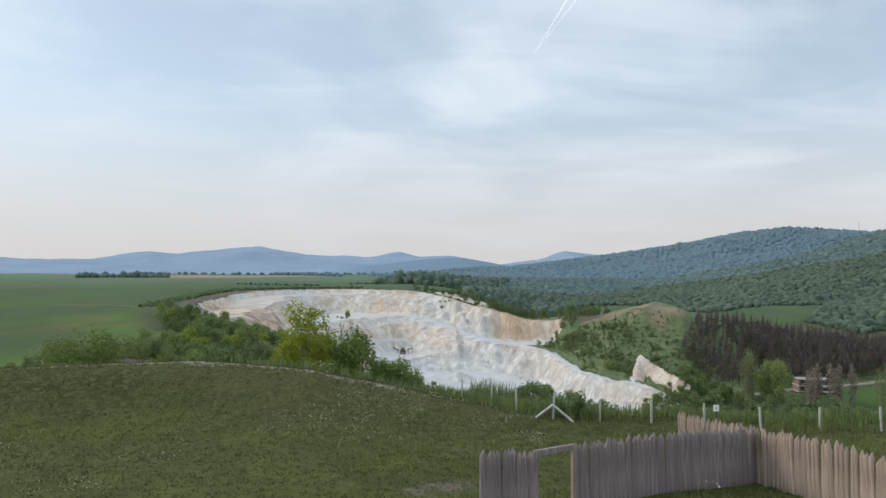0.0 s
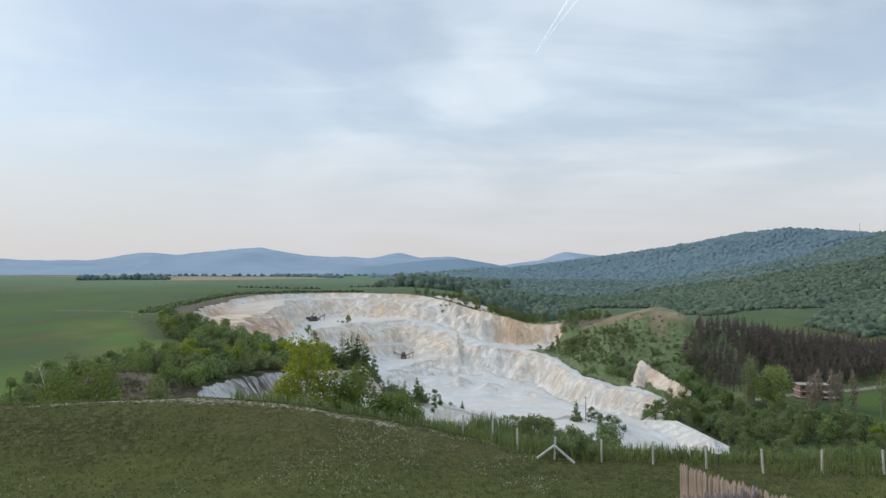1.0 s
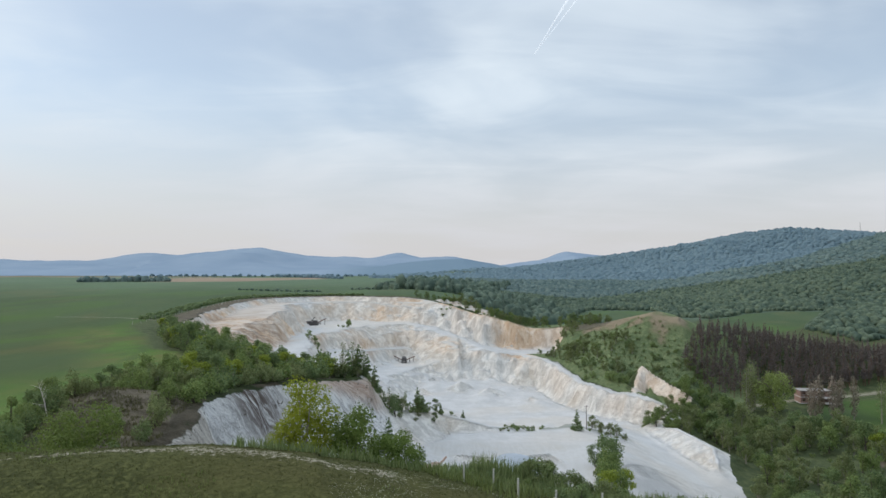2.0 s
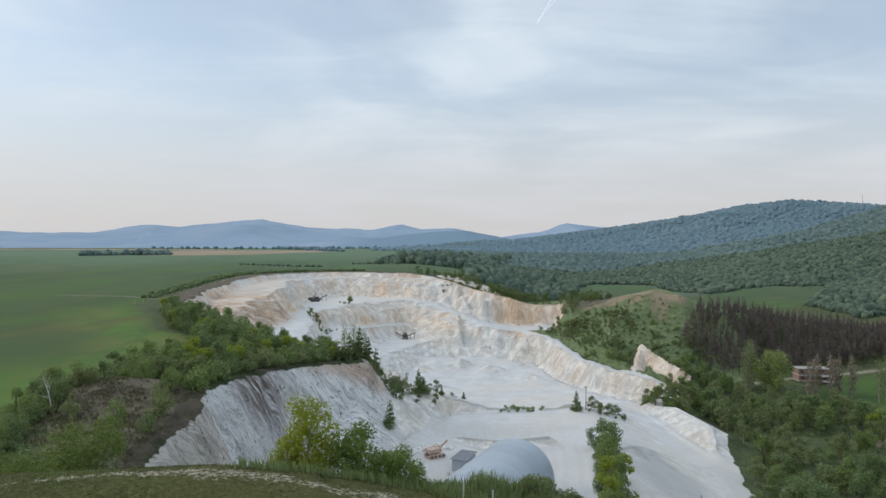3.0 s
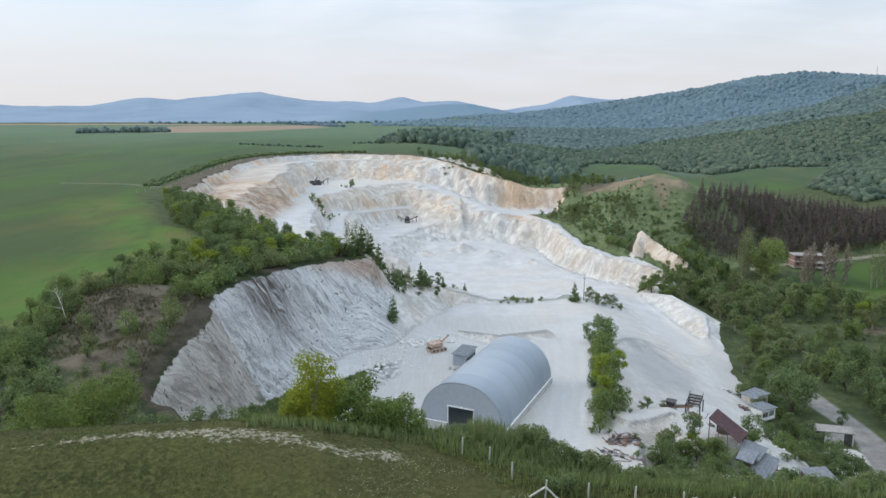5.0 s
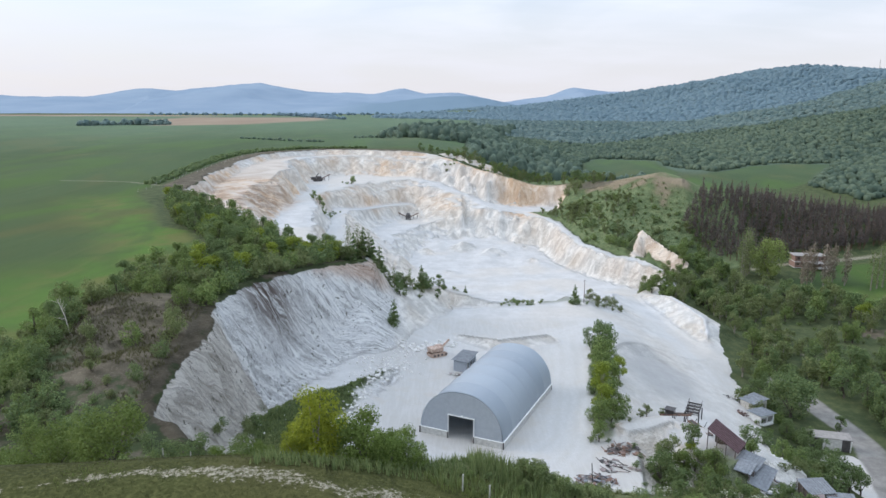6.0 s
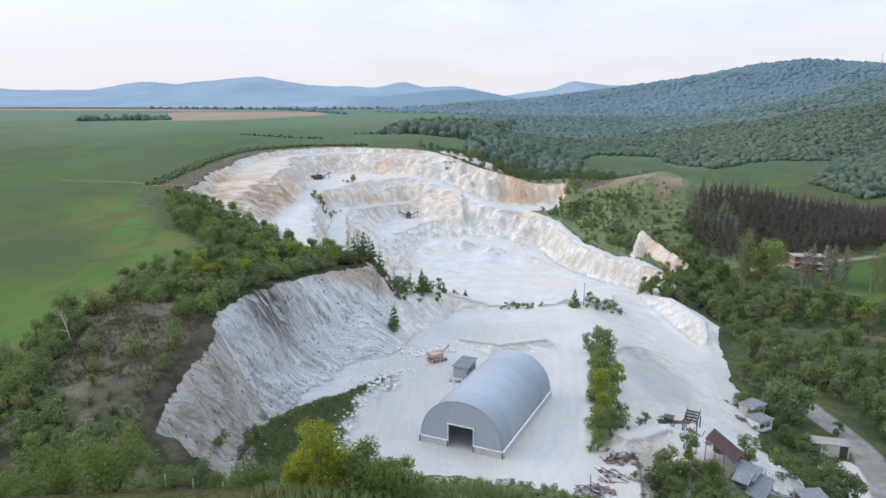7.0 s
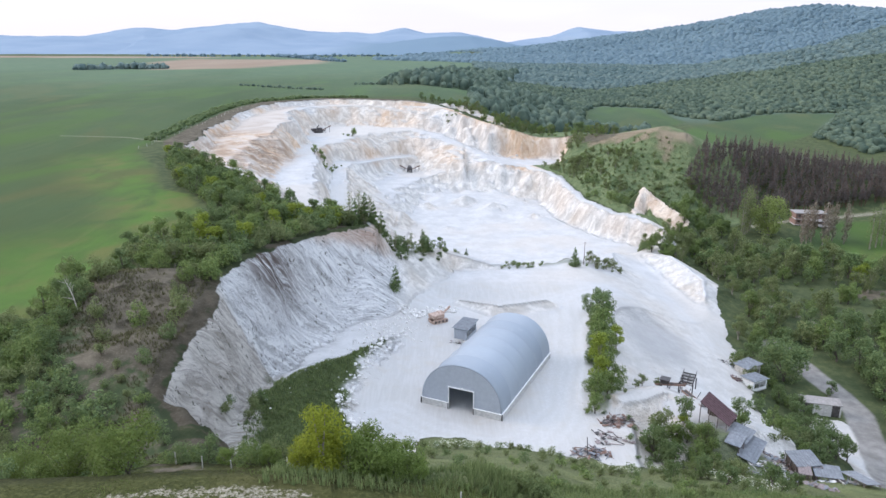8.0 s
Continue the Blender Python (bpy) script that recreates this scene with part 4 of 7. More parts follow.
def build_ground():
    # rings round the camera's standpoint, finer at the quarry and within its view
    spans = [(2, 24, 12), (24, 60, 60), (60, 84, 36), (84, 260, 230), (260, 560, 190), (560, 1200, 70), (1200, 3000, 70), (3000, 4850, 60)]
    radii = np.concatenate([np.linspace(a, b, n, endpoint=False) for a, b, n in spans] + [[4850.0]])
    ang = np.concatenate([np.linspace(-180, -42, 40, endpoint=False), np.linspace(-42, 42, 460, endpoint=False), np.linspace(42, 180, 40, endpoint=False)])
    th = np.radians(ang)
    rr, tt = np.meshgrid(radii, th, indexing="ij")
    x, y = rr * np.sin(tt), rr * np.cos(tt)
    shape = x.shape
    cover = covers(x.ravel(), y.ravel())
    co = np.stack([x.ravel(), y.ravel(), cover.pop("z")], 1)
    n_r, n_t = shape
    i, j = np.meshgrid(np.arange(n_r - 1), np.arange(n_t), indexing="ij")
    jn = (j + 1) % n_t
    quads = np.stack([i * n_t + j, i * n_t + jn, (i + 1) * n_t + jn, (i + 1) * n_t + j], -1).reshape(-1, 4)[:, ::-1]
    centre = co[quads].mean(1)
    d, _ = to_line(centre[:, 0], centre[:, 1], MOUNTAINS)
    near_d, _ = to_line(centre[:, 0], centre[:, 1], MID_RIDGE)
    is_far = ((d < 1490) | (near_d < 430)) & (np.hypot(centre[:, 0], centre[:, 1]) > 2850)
    is_rock = (cover["chalk"][quads].mean(1) > 0.5) & ~is_far
    for name, pick, material, label, category in (
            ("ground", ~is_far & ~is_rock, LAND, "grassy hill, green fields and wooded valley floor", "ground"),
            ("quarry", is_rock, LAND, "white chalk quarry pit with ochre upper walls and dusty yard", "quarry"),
            ("backdrop", is_far, FAR, "mountain range on the horizon, coloured blue with haze", "mountains")):
        q = quads[pick]
        used, back = np.unique(q, return_inverse=True)
        me = raw_mesh(name, co[used], back.reshape(-1, 4), material, True)
        for key, value in cover.items():
            layer = me.attributes.new(key, "FLOAT", "POINT")
            layer.data.foreach_set("value", value[used].astype(np.float32))
        tagged(new(name, me), label, category, kind="structure")
    # the middle of the sheet, under the camera
    ring = co[:n_t]
    me = raw_mesh("ground", np.vstack([ring, [[0, 0, ring[:, 2].mean()]]]), [[(k + 1) % n_t, k, n_t] for k in range(n_t)], LAND, True)
    for key, value in cover.items():
        layer = me.attributes.new(key, "FLOAT", "POINT")
        layer.data.foreach_set("value", np.append(value[:n_t], value[:n_t].mean()).astype(np.float32))
    tagged(new("ground", me), "grass under the lookout on the hill", "ground", kind="structure")


build_ground()


def height(x, y):
    return float(land(np.array([x]), np.array([y]))[0][0])


def heights(x, y):
    return land(np.asarray(x), np.asarray(y))[0]


# ---- the storage shed in the yard ----
def arch(u):
    """Height of the arch at u from -1 to 1 across, as a part of its rise."""
    return max(0.0, 1 - abs(u) ** 2.25) ** 0.5


def storage_shed():
    wide, long_, rise, base = 8.55, 31.2, 8.4, 1.3
    shed = thing("storage_shed", 2.85, 124.3, -13.05, "large arched storage shed with pale blue-grey sheeting in the quarry yard", "shed", -24.5)
    # sheeting: one sheet to a bay, sagging a little between the ribs
    n, m, bays = 40, 12, 6
    row = 2 * (n + 1)
    for bay in range(bays):
        verts, faces = [], []
        for j in range(m + 1):
            sag = 1 - 0.022 * math.sin(math.pi * j / m)
            for layer in (1.0, 0.985):
                for i in range(n + 1):
                    u = -math.cos(math.pi * i / n)
                    verts.append((wide * u * sag * layer, (bay + j / m) * long_ / bays, base + rise * arch(u) * sag * layer))
        for j in range(m):
            for i in range(n):
                p = j * row + i
                faces.append((p, p + 1, p + row + 1, p + row))
                q = p + n + 1
                faces.append((q + row, q + row + 1, q + 1, q))
        part("sheeting", raw_mesh("sheeting", verts, faces, CANVAS, True), None, shed, "pale blue-grey sheeting sagging between ribs")
    # end walls: front with a doorway, back closed
    for name, y, door in (("front_wall", 0.02, True), ("back_wall", long_ - 0.14, False)):
        bm = bmesh.new()
        us = sorted(set([-1 + 2 * i / 48 for i in range(49)] + [-0.305, 0.305]))
        for u1, u2 in zip(us, us[1:]):
            hole = door and -0.306 < (u1 + u2) / 2 < 0.306
            lo = 4.75 if hole else (0.0 if not door else base)
            tops = [base + rise * 0.985 * arch(u1), base + rise * 0.985 * arch(u2)]
            if max(tops) <= lo + 0.01:
                continue
            ring = [(u1, lo), (u2, lo), (u2, max(tops[1], lo)), (u1, max(tops[0], lo))]
            a = [bm.verts.new((u * wide * 0.985, y, z)) for u, z in ring]
            b = [bm.verts.new((u * wide * 0.985, y + 0.12, z)) for u, z in ring]
            bm.faces.new(a)
            bm.faces.new(b[::-1])
            for k in range(4):
                bm.faces.new((a[k], b[k], b[(k + 1) % 4], a[(k + 1) % 4]))
        bmesh.ops.remove_doubles(bm, verts=bm.verts, dist=0.001)
        part(name, bm, CLADDING, shed, "flat grey cladding")
    # plinth of pale concrete, rail and corner posts
    for sx in (-1, 1):
        part("plinth", boxed(0.35, long_, base, pose(sx * (wide - 0.05), long_ / 2, base / 2), 0.03), CONCRETE, shed, "low pale concrete wall")
        part("rail", boxed(0.3, long_ + 0.2, 0.16, pose(sx * (wide + 0.06), long_ / 2, base + 0.06), 0.02), WHITE_PAINT, shed, "white rail")
        part("plinth", boxed(wide - 2.65, 0.35, base, pose(sx * (wide + 2.45) / 2, 0, base / 2), 0.03), CONCRETE, shed, "low pale concrete wall")
        part("rail", boxed(wide - 2.65, 0.22, 0.12, pose(sx * (wide + 2.45) / 2, -0.1, base + 0.06), 0.02), WHITE_PAINT, shed, "white rail")
        for px_, py_ in ((sx * (wide + 0.1), -0.15), (sx * 2.72, -0.15), (sx * (wide + 0.1), long_)):
            part("post", boxed(0.16, 0.16, base + 0.15, pose(px_, py_, base / 2)), DARK_METAL, shed, "dark corner post")
        part("door_frame", boxed(0.16, 0.24, 4.75, pose(sx * 2.66, -0.02, 2.375)), WHITE_PAINT, shed, "white door frame")
    part("door_frame", boxed(5.5, 0.24, 0.16, pose(0, -0.02, 4.83)), WHITE_PAINT, shed, "white door frame")
    part("lamp", boxed(0.28, 0.2, 0.14, pose(0.3, -0.2, 5.12), 0.02), WHITE_PAINT, shed, "small lamp over the doorway")
    # arch ribs inside, seen through the doorway
    for k in range(1, 6):
        bm = bmesh.new()
        pts = [(-math.cos(math.pi * i / 14), math.pi * i / 14) for i in range(15)]
        for (u1, _), (u2, _) in zip(pts, pts[1:]):
            rod(bm, (wide * 0.97 * u1, 0, base + rise * 0.97 * arch(u1)), (wide * 0.97 * u2, 0, base + rise * 0.97 * arch(u2)), 0.07, None, 5)
        part("rib", bm, DARK_METAL, shed, m=pose(0, k * long_ / 6, 0))


storage_shed()


# ---- small buildings ----
def ribbed_sheet(sx, sy, m, pitch=0.5, rib=0.06, thick=0.05):
    """One folded sheet with raised ribs, closed below."""
    bm = bmesh.new()
    n = max(2, int(sx / pitch))
    prof = []
    for k in range(n):
        x = -sx / 2 + k * sx / n
        w = sx / n
        prof += [(x, 0), (x + w * 0.78, 0), (x + w * 0.82, rib), (x + w * 0.96, rib)]
    prof.append((sx / 2, 0))
    rows = [[bm.verts.new(m @ Vector((x, s * sy / 2, z + dz))) for x, z in prof] for s, dz in ((-1, thick), (1, thick), (1, 0), (-1, 0))]
    for a, b in zip(rows, rows[1:] + rows[:1]):
        for k in range(len(prof) - 1):
            bm.faces.new((a[k], a[k + 1], b[k + 1], b[k]))
    for k in (0, -1):
        bm.faces.new([r[k] for r in rows])
    bmesh.ops.recalc_face_normals(bm, faces=bm.faces)
    return bm


def hut(x, y, z, turn, sx, sy, h, tilt, wall, roof, label, windows=3, category="hut"):
    ob = thing("hut", x, y, z, label, category, turn)
    t = 0.14
    for s in (-1, 1):
        part("wall", boxed(sx, t, h, pose(0, s * (sy - t) / 2, h / 2)), wall, ob)
    part("wall", boxed(t, sy - 2 * t, h, pose(-(sx - t) / 2, 0, h / 2)), wall, ob)
    # window wall: piers, sill and head leave real openings
    sill, head = 0.7, 2.25
    part("wall", boxed(t, sy - 2 * t, sill, pose((sx - t) / 2, 0, sill / 2)), wall, ob)
    part("wall", boxed(t, sy - 2 * t, h - head, pose((sx - t) / 2, 0, (h + head) / 2)), wall, ob)
    step = (sy - 2 * t) / windows
    for k in range(windows + 1):
        part("pier", boxed(t, 0.3, head - sill, pose((sx - t) / 2, -(sy - 2 * t) / 2 + k * step + (0.15 if k == 0 else -0.15 if k == windows else 0), (head + sill) / 2)), wall, ob)
    for k in range(windows):
        w = part("window", boxed(0.04, step - 0.3, 0.05, pose((sx - t) / 2, -(sy - 2 * t) / 2 + (k + 0.5) * step, sill + 0.03)), WHITE_PAINT, ob)
        part("mullion", boxed(0.04, 0.05, head - sill - 0.06, pose((sx - t) / 2, -(sy - 2 * t) / 2 + (k + 0.5) * step, (sill + head) / 2)), WHITE_PAINT, w)
    part("floor_slab", boxed(sx + 0.2, sy + 0.2, 0.2, pose(0, 0, 0.02)), CONCRETE, ob)
    bm = ribbed_sheet(sx + 0.9, sy + 0.9, pose(0, 0, h + 0.22, tilt, 0, 0))
    part("roof", bm, roof, ob, "ribbed sheet roof")
    return ob


hut(4.5, 162.3, -13.05, -24.5, 3.3, 6.2, 2.9, 3, CLADDING, GREY_ROOF, "small grey site hut with a row of dark windows")
hut(80.5, 173.2, height(80.5, 173.2) - 0.15, -62, 4.0, 5.2, 3.0, 4, PLASTER, GREY_ROOF, "grey weighing hut beside the quarry road", 2)
hut(79.2, 165.6, height(79.2, 165.6) - 0.15, -62, 3.6, 5.0, 2.7, -3, WHITE_PAINT, GREY_ROOF, "whitewashed hut with a grey roof by the road", 2)


def roofed(name, a, along_, across, roof, label, boards=True, bays=2):
    """A sheet roof over posts: one corner, the run of the ribs and the width, with a boarded far side."""
    a, u, v = Vector(a), Vector(along_), Vector(across)
    if u.cross(v).z > 0:
        a, v = a + v, -v
    mid = a + (u + v) / 2
    z = min(height(*(a + u * p + v * q).to_2d()) for p in (0, 1) for q in (0, 1)) - 0.15
    ob = thing(name, mid.x, mid.y, z, label, "shed")
    inv = ob.matrix_world.inverted()
    ey = u.normalized()
    ez = v.normalized().cross(ey).normalized()
    turn = Matrix((ey.cross(ez), ey, ez)).transposed().to_4x4()
    part("roof", ribbed_sheet(v.length + 0.3, u.length + 0.3, inv @ Matrix.Translation(mid) @ turn, 0.55, 0.05, 0.05), roof, ob, "sloping ribbed sheet roof")
    for q in (0.04, 0.96):
        for k in range(bays + 1):
            top = a + u * (0.04 + 0.92 * k / bays) + v * q
            foot = Vector((top.x, top.y, min(height(top.x, top.y), top.z - 0.6) - 0.1))
            part("post", roded(inv @ foot, inv @ (top - Vector((0, 0, 0.05))), 0.09, 0.08, 6), WEATHERED, ob)
        part("beam", roded(inv @ (a + u * 0.01 + v * q - Vector((0, 0, 0.14))), inv @ (a + u * 0.99 + v * q - Vector((0, 0, 0.14))), 0.09, None, 6), WEATHERED, ob)
    for k in range(bays + 1):
        low = a + u * (0.04 + 0.92 * k / bays) - Vector((0, 0, 0.26))
        part("rafter", roded(inv @ (low + v * 0.02), inv @ (low + v * 0.98), 0.07, None, 6), WEATHERED, ob)
    if boards:
        # far-side boards coloured dark to give the shade under the roof
        n = int(u.length / 0.42)
        for k in range(n):
            top = a + u * ((k + 0.5) / n) + v * (0.9 if v.y > 0 else 0.1) - Vector((0, 0, 0.35))
            h = top.z - min(height(top.x, top.y), top.z - 0.5)
            part("board", boxed(0.36, 0.05, h * (0.9 + 0.1 * math.sin(k * 7.1)), inv @ pose(top.x, top.y, top.z - h / 2, 0, 0, math.degrees(math.atan2(u.y, u.x)))), BARK, ob, "brown board darkened for the shade under the roof")
    return ob


roofed("red_roofed_shed", (47.9, 120.4, -8.2), (4.3, -3.3, -3.1), (3.2, 3.3, -0.1), RED_ROOF, "works shed with a long sloping dull red sheet roof", bays=3)
roofed("grey_roofed_shed", (55.4, 120.6, -12.4), (-3.2, -3.7, -0.5), (1.9, -3.3, -0.6), GREY_ROOF, "low shed with a pale grey sheet roof against the works shed")
roofed("grey_roofed_shed", (57.0, 118.0, -13.6), (-4.4, -5.6, -0.9), (2.2, -2.1, -0.7), GREY_ROOF, "long low shed with a blue-grey sheet roof")
roofed("grey_roofed_shed", (53.2, 117.4, -12.6), (-2.3, -3.2, -0.4), (1.9, -1.8, -0.2), GREY_ROOF, "small lean-to with a grey sheet roof above the slope")
roofed("timber_shed", (62.0, 114.6, -14.7), (0.4, -3.9, -0.6), (4.6, -0.8, -0.2), GREY_ROOF, "open timber shed with patched pale sheet roofing")
roofed("timber_shed", (62.8, 110.9, -15.4), (-0.8, -2.5, -0.3), (1.9, -0.4, 0.0), WEATHERED, "ramshackle open timber lean-to with loose roof boards", boards=False)
roofed("timber_shed", (65.6, 111.4, -15.6), (-0.7, -3.0, -0.5), (4.2, -1.1, 0.0), GREY_ROOF, "open shed with a rusting pale sheet roof")
roofed("timber_shed", (69.9, 110.2, -16.2), (1.3, -5.6, 1.2), (2.6, -0.6, 0.0), GREY_ROOF, "long open timber shed with a pale sheet roof", boards=False, bays=3)


def concrete_shelter():
    x, y = 92.5, 158.0
    ob = thing("loading_shelter", x, y, height(x, y) - 0.1, "concrete roadside shelter with dark metal doors", "shelter", -14)
    part("wall", boxed(9.0, 0.3, 3.2, pose(0, 1.6, 1.6), 0.03), CONCRETE, ob)
    for s in (-4.4, -1.6, 2.3, 4.4):
        part("pier", boxed(0.3, 3.2, 3.2, pose(s, 0, 1.6), 0.03), CONCRETE, ob)
    part("wall", boxed(3.6, 0.25, 3.1, pose(0.35, -1.4, 1.55), 0.03), PLASTER, ob, "pale rendered front wall")
    for s, w in ((-3.0, 2.5), (3.35, 1.8)):
        d = part("door", boxed(w, 0.08, 2.9, pose(s, -1.5, 1.5), 0.02), DARK_METAL, ob, "dark sheet-metal door")
        part("brace", boxed(w * 1.0, 0.06, 0.1, pose(0, -0.07, 0.0, 0, 40 if w > 2 else 52, 0)), RUST, d)
        part("brace", boxed(w * 0.9, 0.06, 0.1, pose(0, -0.07, 1.1)), RUST, d)
    part("roof", boxed(9.4, 3.6, 0.18, pose(0, 0.1, 3.3, 5, 0, 0), 0.02), OLD_SLAB, ob, "flat weathered concrete roof")


concrete_shelter()


def farmhouse():
    x, y = 166.5, 318.5
    ob = thing("brick_house", x, y, height(x, y) - 0.2, "unfinished red-brick house with rows of window openings in the valley", "house", -5)
    sx, sy, h = 13.5, 7.0, 5.4
    for level in range(2):
        z0 = level * 2.7
        part("slab", boxed(sx + 0.6, sy + 0.6, 0.22, pose(0, 0, z0 + 0.11)), CONCRETE, ob, "concrete floor slab")
        for s in (-1, 1):
            y0 = s * (sy / 2 - 0.15)
            part("wall", boxed(sx, 0.3, 0.8, pose(0, y0, z0 + 0.62)), BRICK_RED, ob)
            part("wall", boxed(sx, 0.3, 0.45, pose(0, y0, z0 + 2.46)), BRICK_RED, ob)
            for k in range(7):
                part("pier", boxed(0.95, 0.3, 1.25, pose(-sx / 2 + 0.48 + k * (sx - 0.95) / 6, y0, z0 + 1.63)), BRICK_RED, ob)
            part("wall", boxed(0.3, sy - 0.6, 2.48, pose(s * (sx / 2 - 0.15), 0, z0 + 1.46)), BRICK_RED, ob)
    part("roof", boxed(sx + 1.0, sy + 0.8, 0.22, pose(0, 0, h + 0.2), 0.02), OLD_SLAB, ob, "flat pale roof slab")
    part("terrace", boxed(7.0, 5.0, 0.25, pose(sx / 2 - 1.0, -5.5, 0.6), 0.02), CONCRETE, ob, "pale terrace slab")
    part("canopy", boxed(8.0, 4.0, 0.2, pose(3.0, -5.2, 2.9, 6, 0, 0)), OLD_SLAB, ob, "pale sloping canopy")
    for k in range(4):
        part("column", boxed(0.25, 0.25, 2.6, pose(-0.6 + k * 2.4, -6.9, 1.4)), BRICK_RED, ob)


farmhouse()


# ---- machines ----
def tracks(parent, gauge, length, r, material):
    for s in (-1, 1):
        bm = bmesh.new()
        ring = [(math.cos(a) * r + (length / 2 - r) * (1 if math.cos(a) >= 0 else -1), math.sin(a) * r + r) for a in np.linspace(0, 2 * math.pi, 28, endpoint=False)]
        a = [bm.verts.new((s * gauge / 2 - 0.28, y, z)) for y, z in ring]
        b = [bm.verts.new((s * gauge / 2 + 0.28, y, z)) for y, z in ring]
        bm.faces.new(a)
        bm.faces.new(b[::-1])
        for k in range(28):
            bm.faces.new((a[k], b[k], b[(k + 1) % 28], a[(k + 1) % 28]))
        bmesh.ops.recalc_face_normals(bm, faces=bm.faces)
        t = part("track", bm, material, parent, "crawler track")
        for k in range(4):
            part("roller", roded((s * gauge / 2 + s * 0.25, -length / 2 + r + k * (length - 2 * r) / 3, r), (s * gauge / 2 + s * 0.34, -length / 2 + r + k * (length - 2 * r) / 3, r), r * 0.55, None, 12), DARK_METAL, t)


def excavator():
    ob = thing("excavator", -2.4, 171.0, -13.0, "old rusty tracked excavator with faded orange bodywork", "excavator", -58)
    tracks(ob, 2.5, 4.4, 0.55, FADED_PAINT)
    part("undercarriage", boxed(2.0, 2.6, 0.5, pose(0, 0, 0.85), 0.05), FADED_PAINT, ob)
    part("turntable", roded((0, 0, 1.05), (0, 0, 1.3), 0.9, None, 20), DARK_METAL, ob)
    body = part("body", boxed(2.7, 3.4, 1.0, pose(0, -0.5, 1.85), 0.12), FADED_PAINT, ob, "rusty orange engine housing")
    part("counterweight", boxed(2.6, 0.6, 1.1, pose(0, -1.9, 0.0), 0.15), FADED_PAINT, body)
    part("hatch", boxed(1.0, 1.2, 0.12, pose(0.5, -0.4, 0.55), 0.03), DARK_METAL, body)
    part("exhaust", roded((0.7, -0.9, 0.5), (0.7, -0.9, 1.15), 0.07), DARK_METAL, body)
    cab = part("cab", boxed(1.1, 1.5, 0.9, pose(-0.75, 0.9, 2.1), 0.08), FADED_PAINT, ob, "cab with missing panes")
    for dx in (-0.5, 0.5):
        for dy in (-0.68, 0.68):
            part("pillar", boxed(0.09, 0.09, 0.9, pose(dx, dy, 0.85)), FADED_PAINT, cab)
    part("cab_roof", boxed(1.2, 1.6, 0.1, pose(0, 0, 1.33), 0.03), PLASTER, cab)
    boom = part("boom", boxed(0.4, 3.0, 0.5, pose(0.35, 2.2, 2.9, 38, 0, 0), 0.06), FADED_PAINT, ob, "raised boom")
    part("stick", boxed(0.3, 1.7, 0.34, pose(0, 1.5, -0.75, -95, 0, 0), 0.04), FADED_PAINT, boom)
    part("ram", roded((0, -1.0, -0.45), (0, 0.9, -0.3), 0.09), DARK_METAL, boom)


excavator()


def belt(name, parent, a, b, width, material=DARK_METAL, legs=2):
    a, b = Vector(a), Vector(b)
    d = b - a
    m = Matrix.Translation((a + b) / 2) @ d.to_track_quat("Y", "Z").to_matrix().to_4x4()
    ob = part(name, boxed(width, d.length, 0.14, m), material, parent, "inclined conveyor belt")
    for s in (-1, 1):
        part("girder", box(bmesh.new(), 0.1, d.length, 0.4, m @ pose(s * width / 2, 0, 0)), RUST, parent)
    for k in range(legs):
        p = a + d * (k + 1) / (legs + 0.35)
        if p.z > 0.4:
            for s in (-1, 1):
                side = m.to_3x3() @ Vector((s * width / 2, 0, 0))
                part("leg", roded((p.x + side.x * 1.5, p.y + side.y * 1.5, 0), p + side, 0.08, None, 6), material, parent)


def crusher_far():
    ob = thing("crusher", -87.1, 470.0, height(-87.1, 470.0), "dark mobile crusher with a raised loading arm on the upper bench", "crusher", 8)
    tracks(ob, 2.6, 6.0, 0.6, DARK_METAL)
    part("chassis", boxed(2.6, 8.6, 0.6, pose(0, 0, 1.4), 0.05), DARK_METAL, ob)
    part("hopper", boxed(3.0, 3.0, 1.3, pose(0, -3.0, 2.3), 0.15), DARK_METAL, ob)
    part("engine_house", boxed(2.5, 3.2, 1.6, pose(0, 0.8, 2.5), 0.1), DARK_METAL, ob)
    belt("conveyor", ob, (0, 2.0, 1.5), (0, 8.5, 4.4), 1.0)
    part("arm", boxed(0.4, 3.2, 0.5, pose(0.8, -0.5, 4.2, 48, 0, 0), 0.05), DARK_METAL, ob)
    ob.matrix_world = ob.matrix_world @ pose(0, 0, 0, 0, 0, -75)


def stacker():
    ob = thing("stacker", -25.0, 443.0, height(-25.0, 443.0), "dark screening machine with two spread conveyor arms on the white bench", "screening machine", 2)
    tracks(ob, 2.6, 4.6, 0.55, DARK_METAL)
    part("body", boxed(3.0, 4.0, 1.7, pose(0, 0, 2.0), 0.1), DARK_METAL, ob)
    part("screen_box", boxed(2.2, 3.4, 0.9, pose(0, 0, 3.2, 10, 0, 0), 0.06), DARK_METAL, ob)
    belt("conveyor", ob, (1.2, 0, 1.7), (6.6, 0.8, 4.0), 0.8)
    belt("conveyor", ob, (-1.2, 0, 1.7), (-6.4, 0.6, 4.3), 0.8)


crusher_far()
stacker()


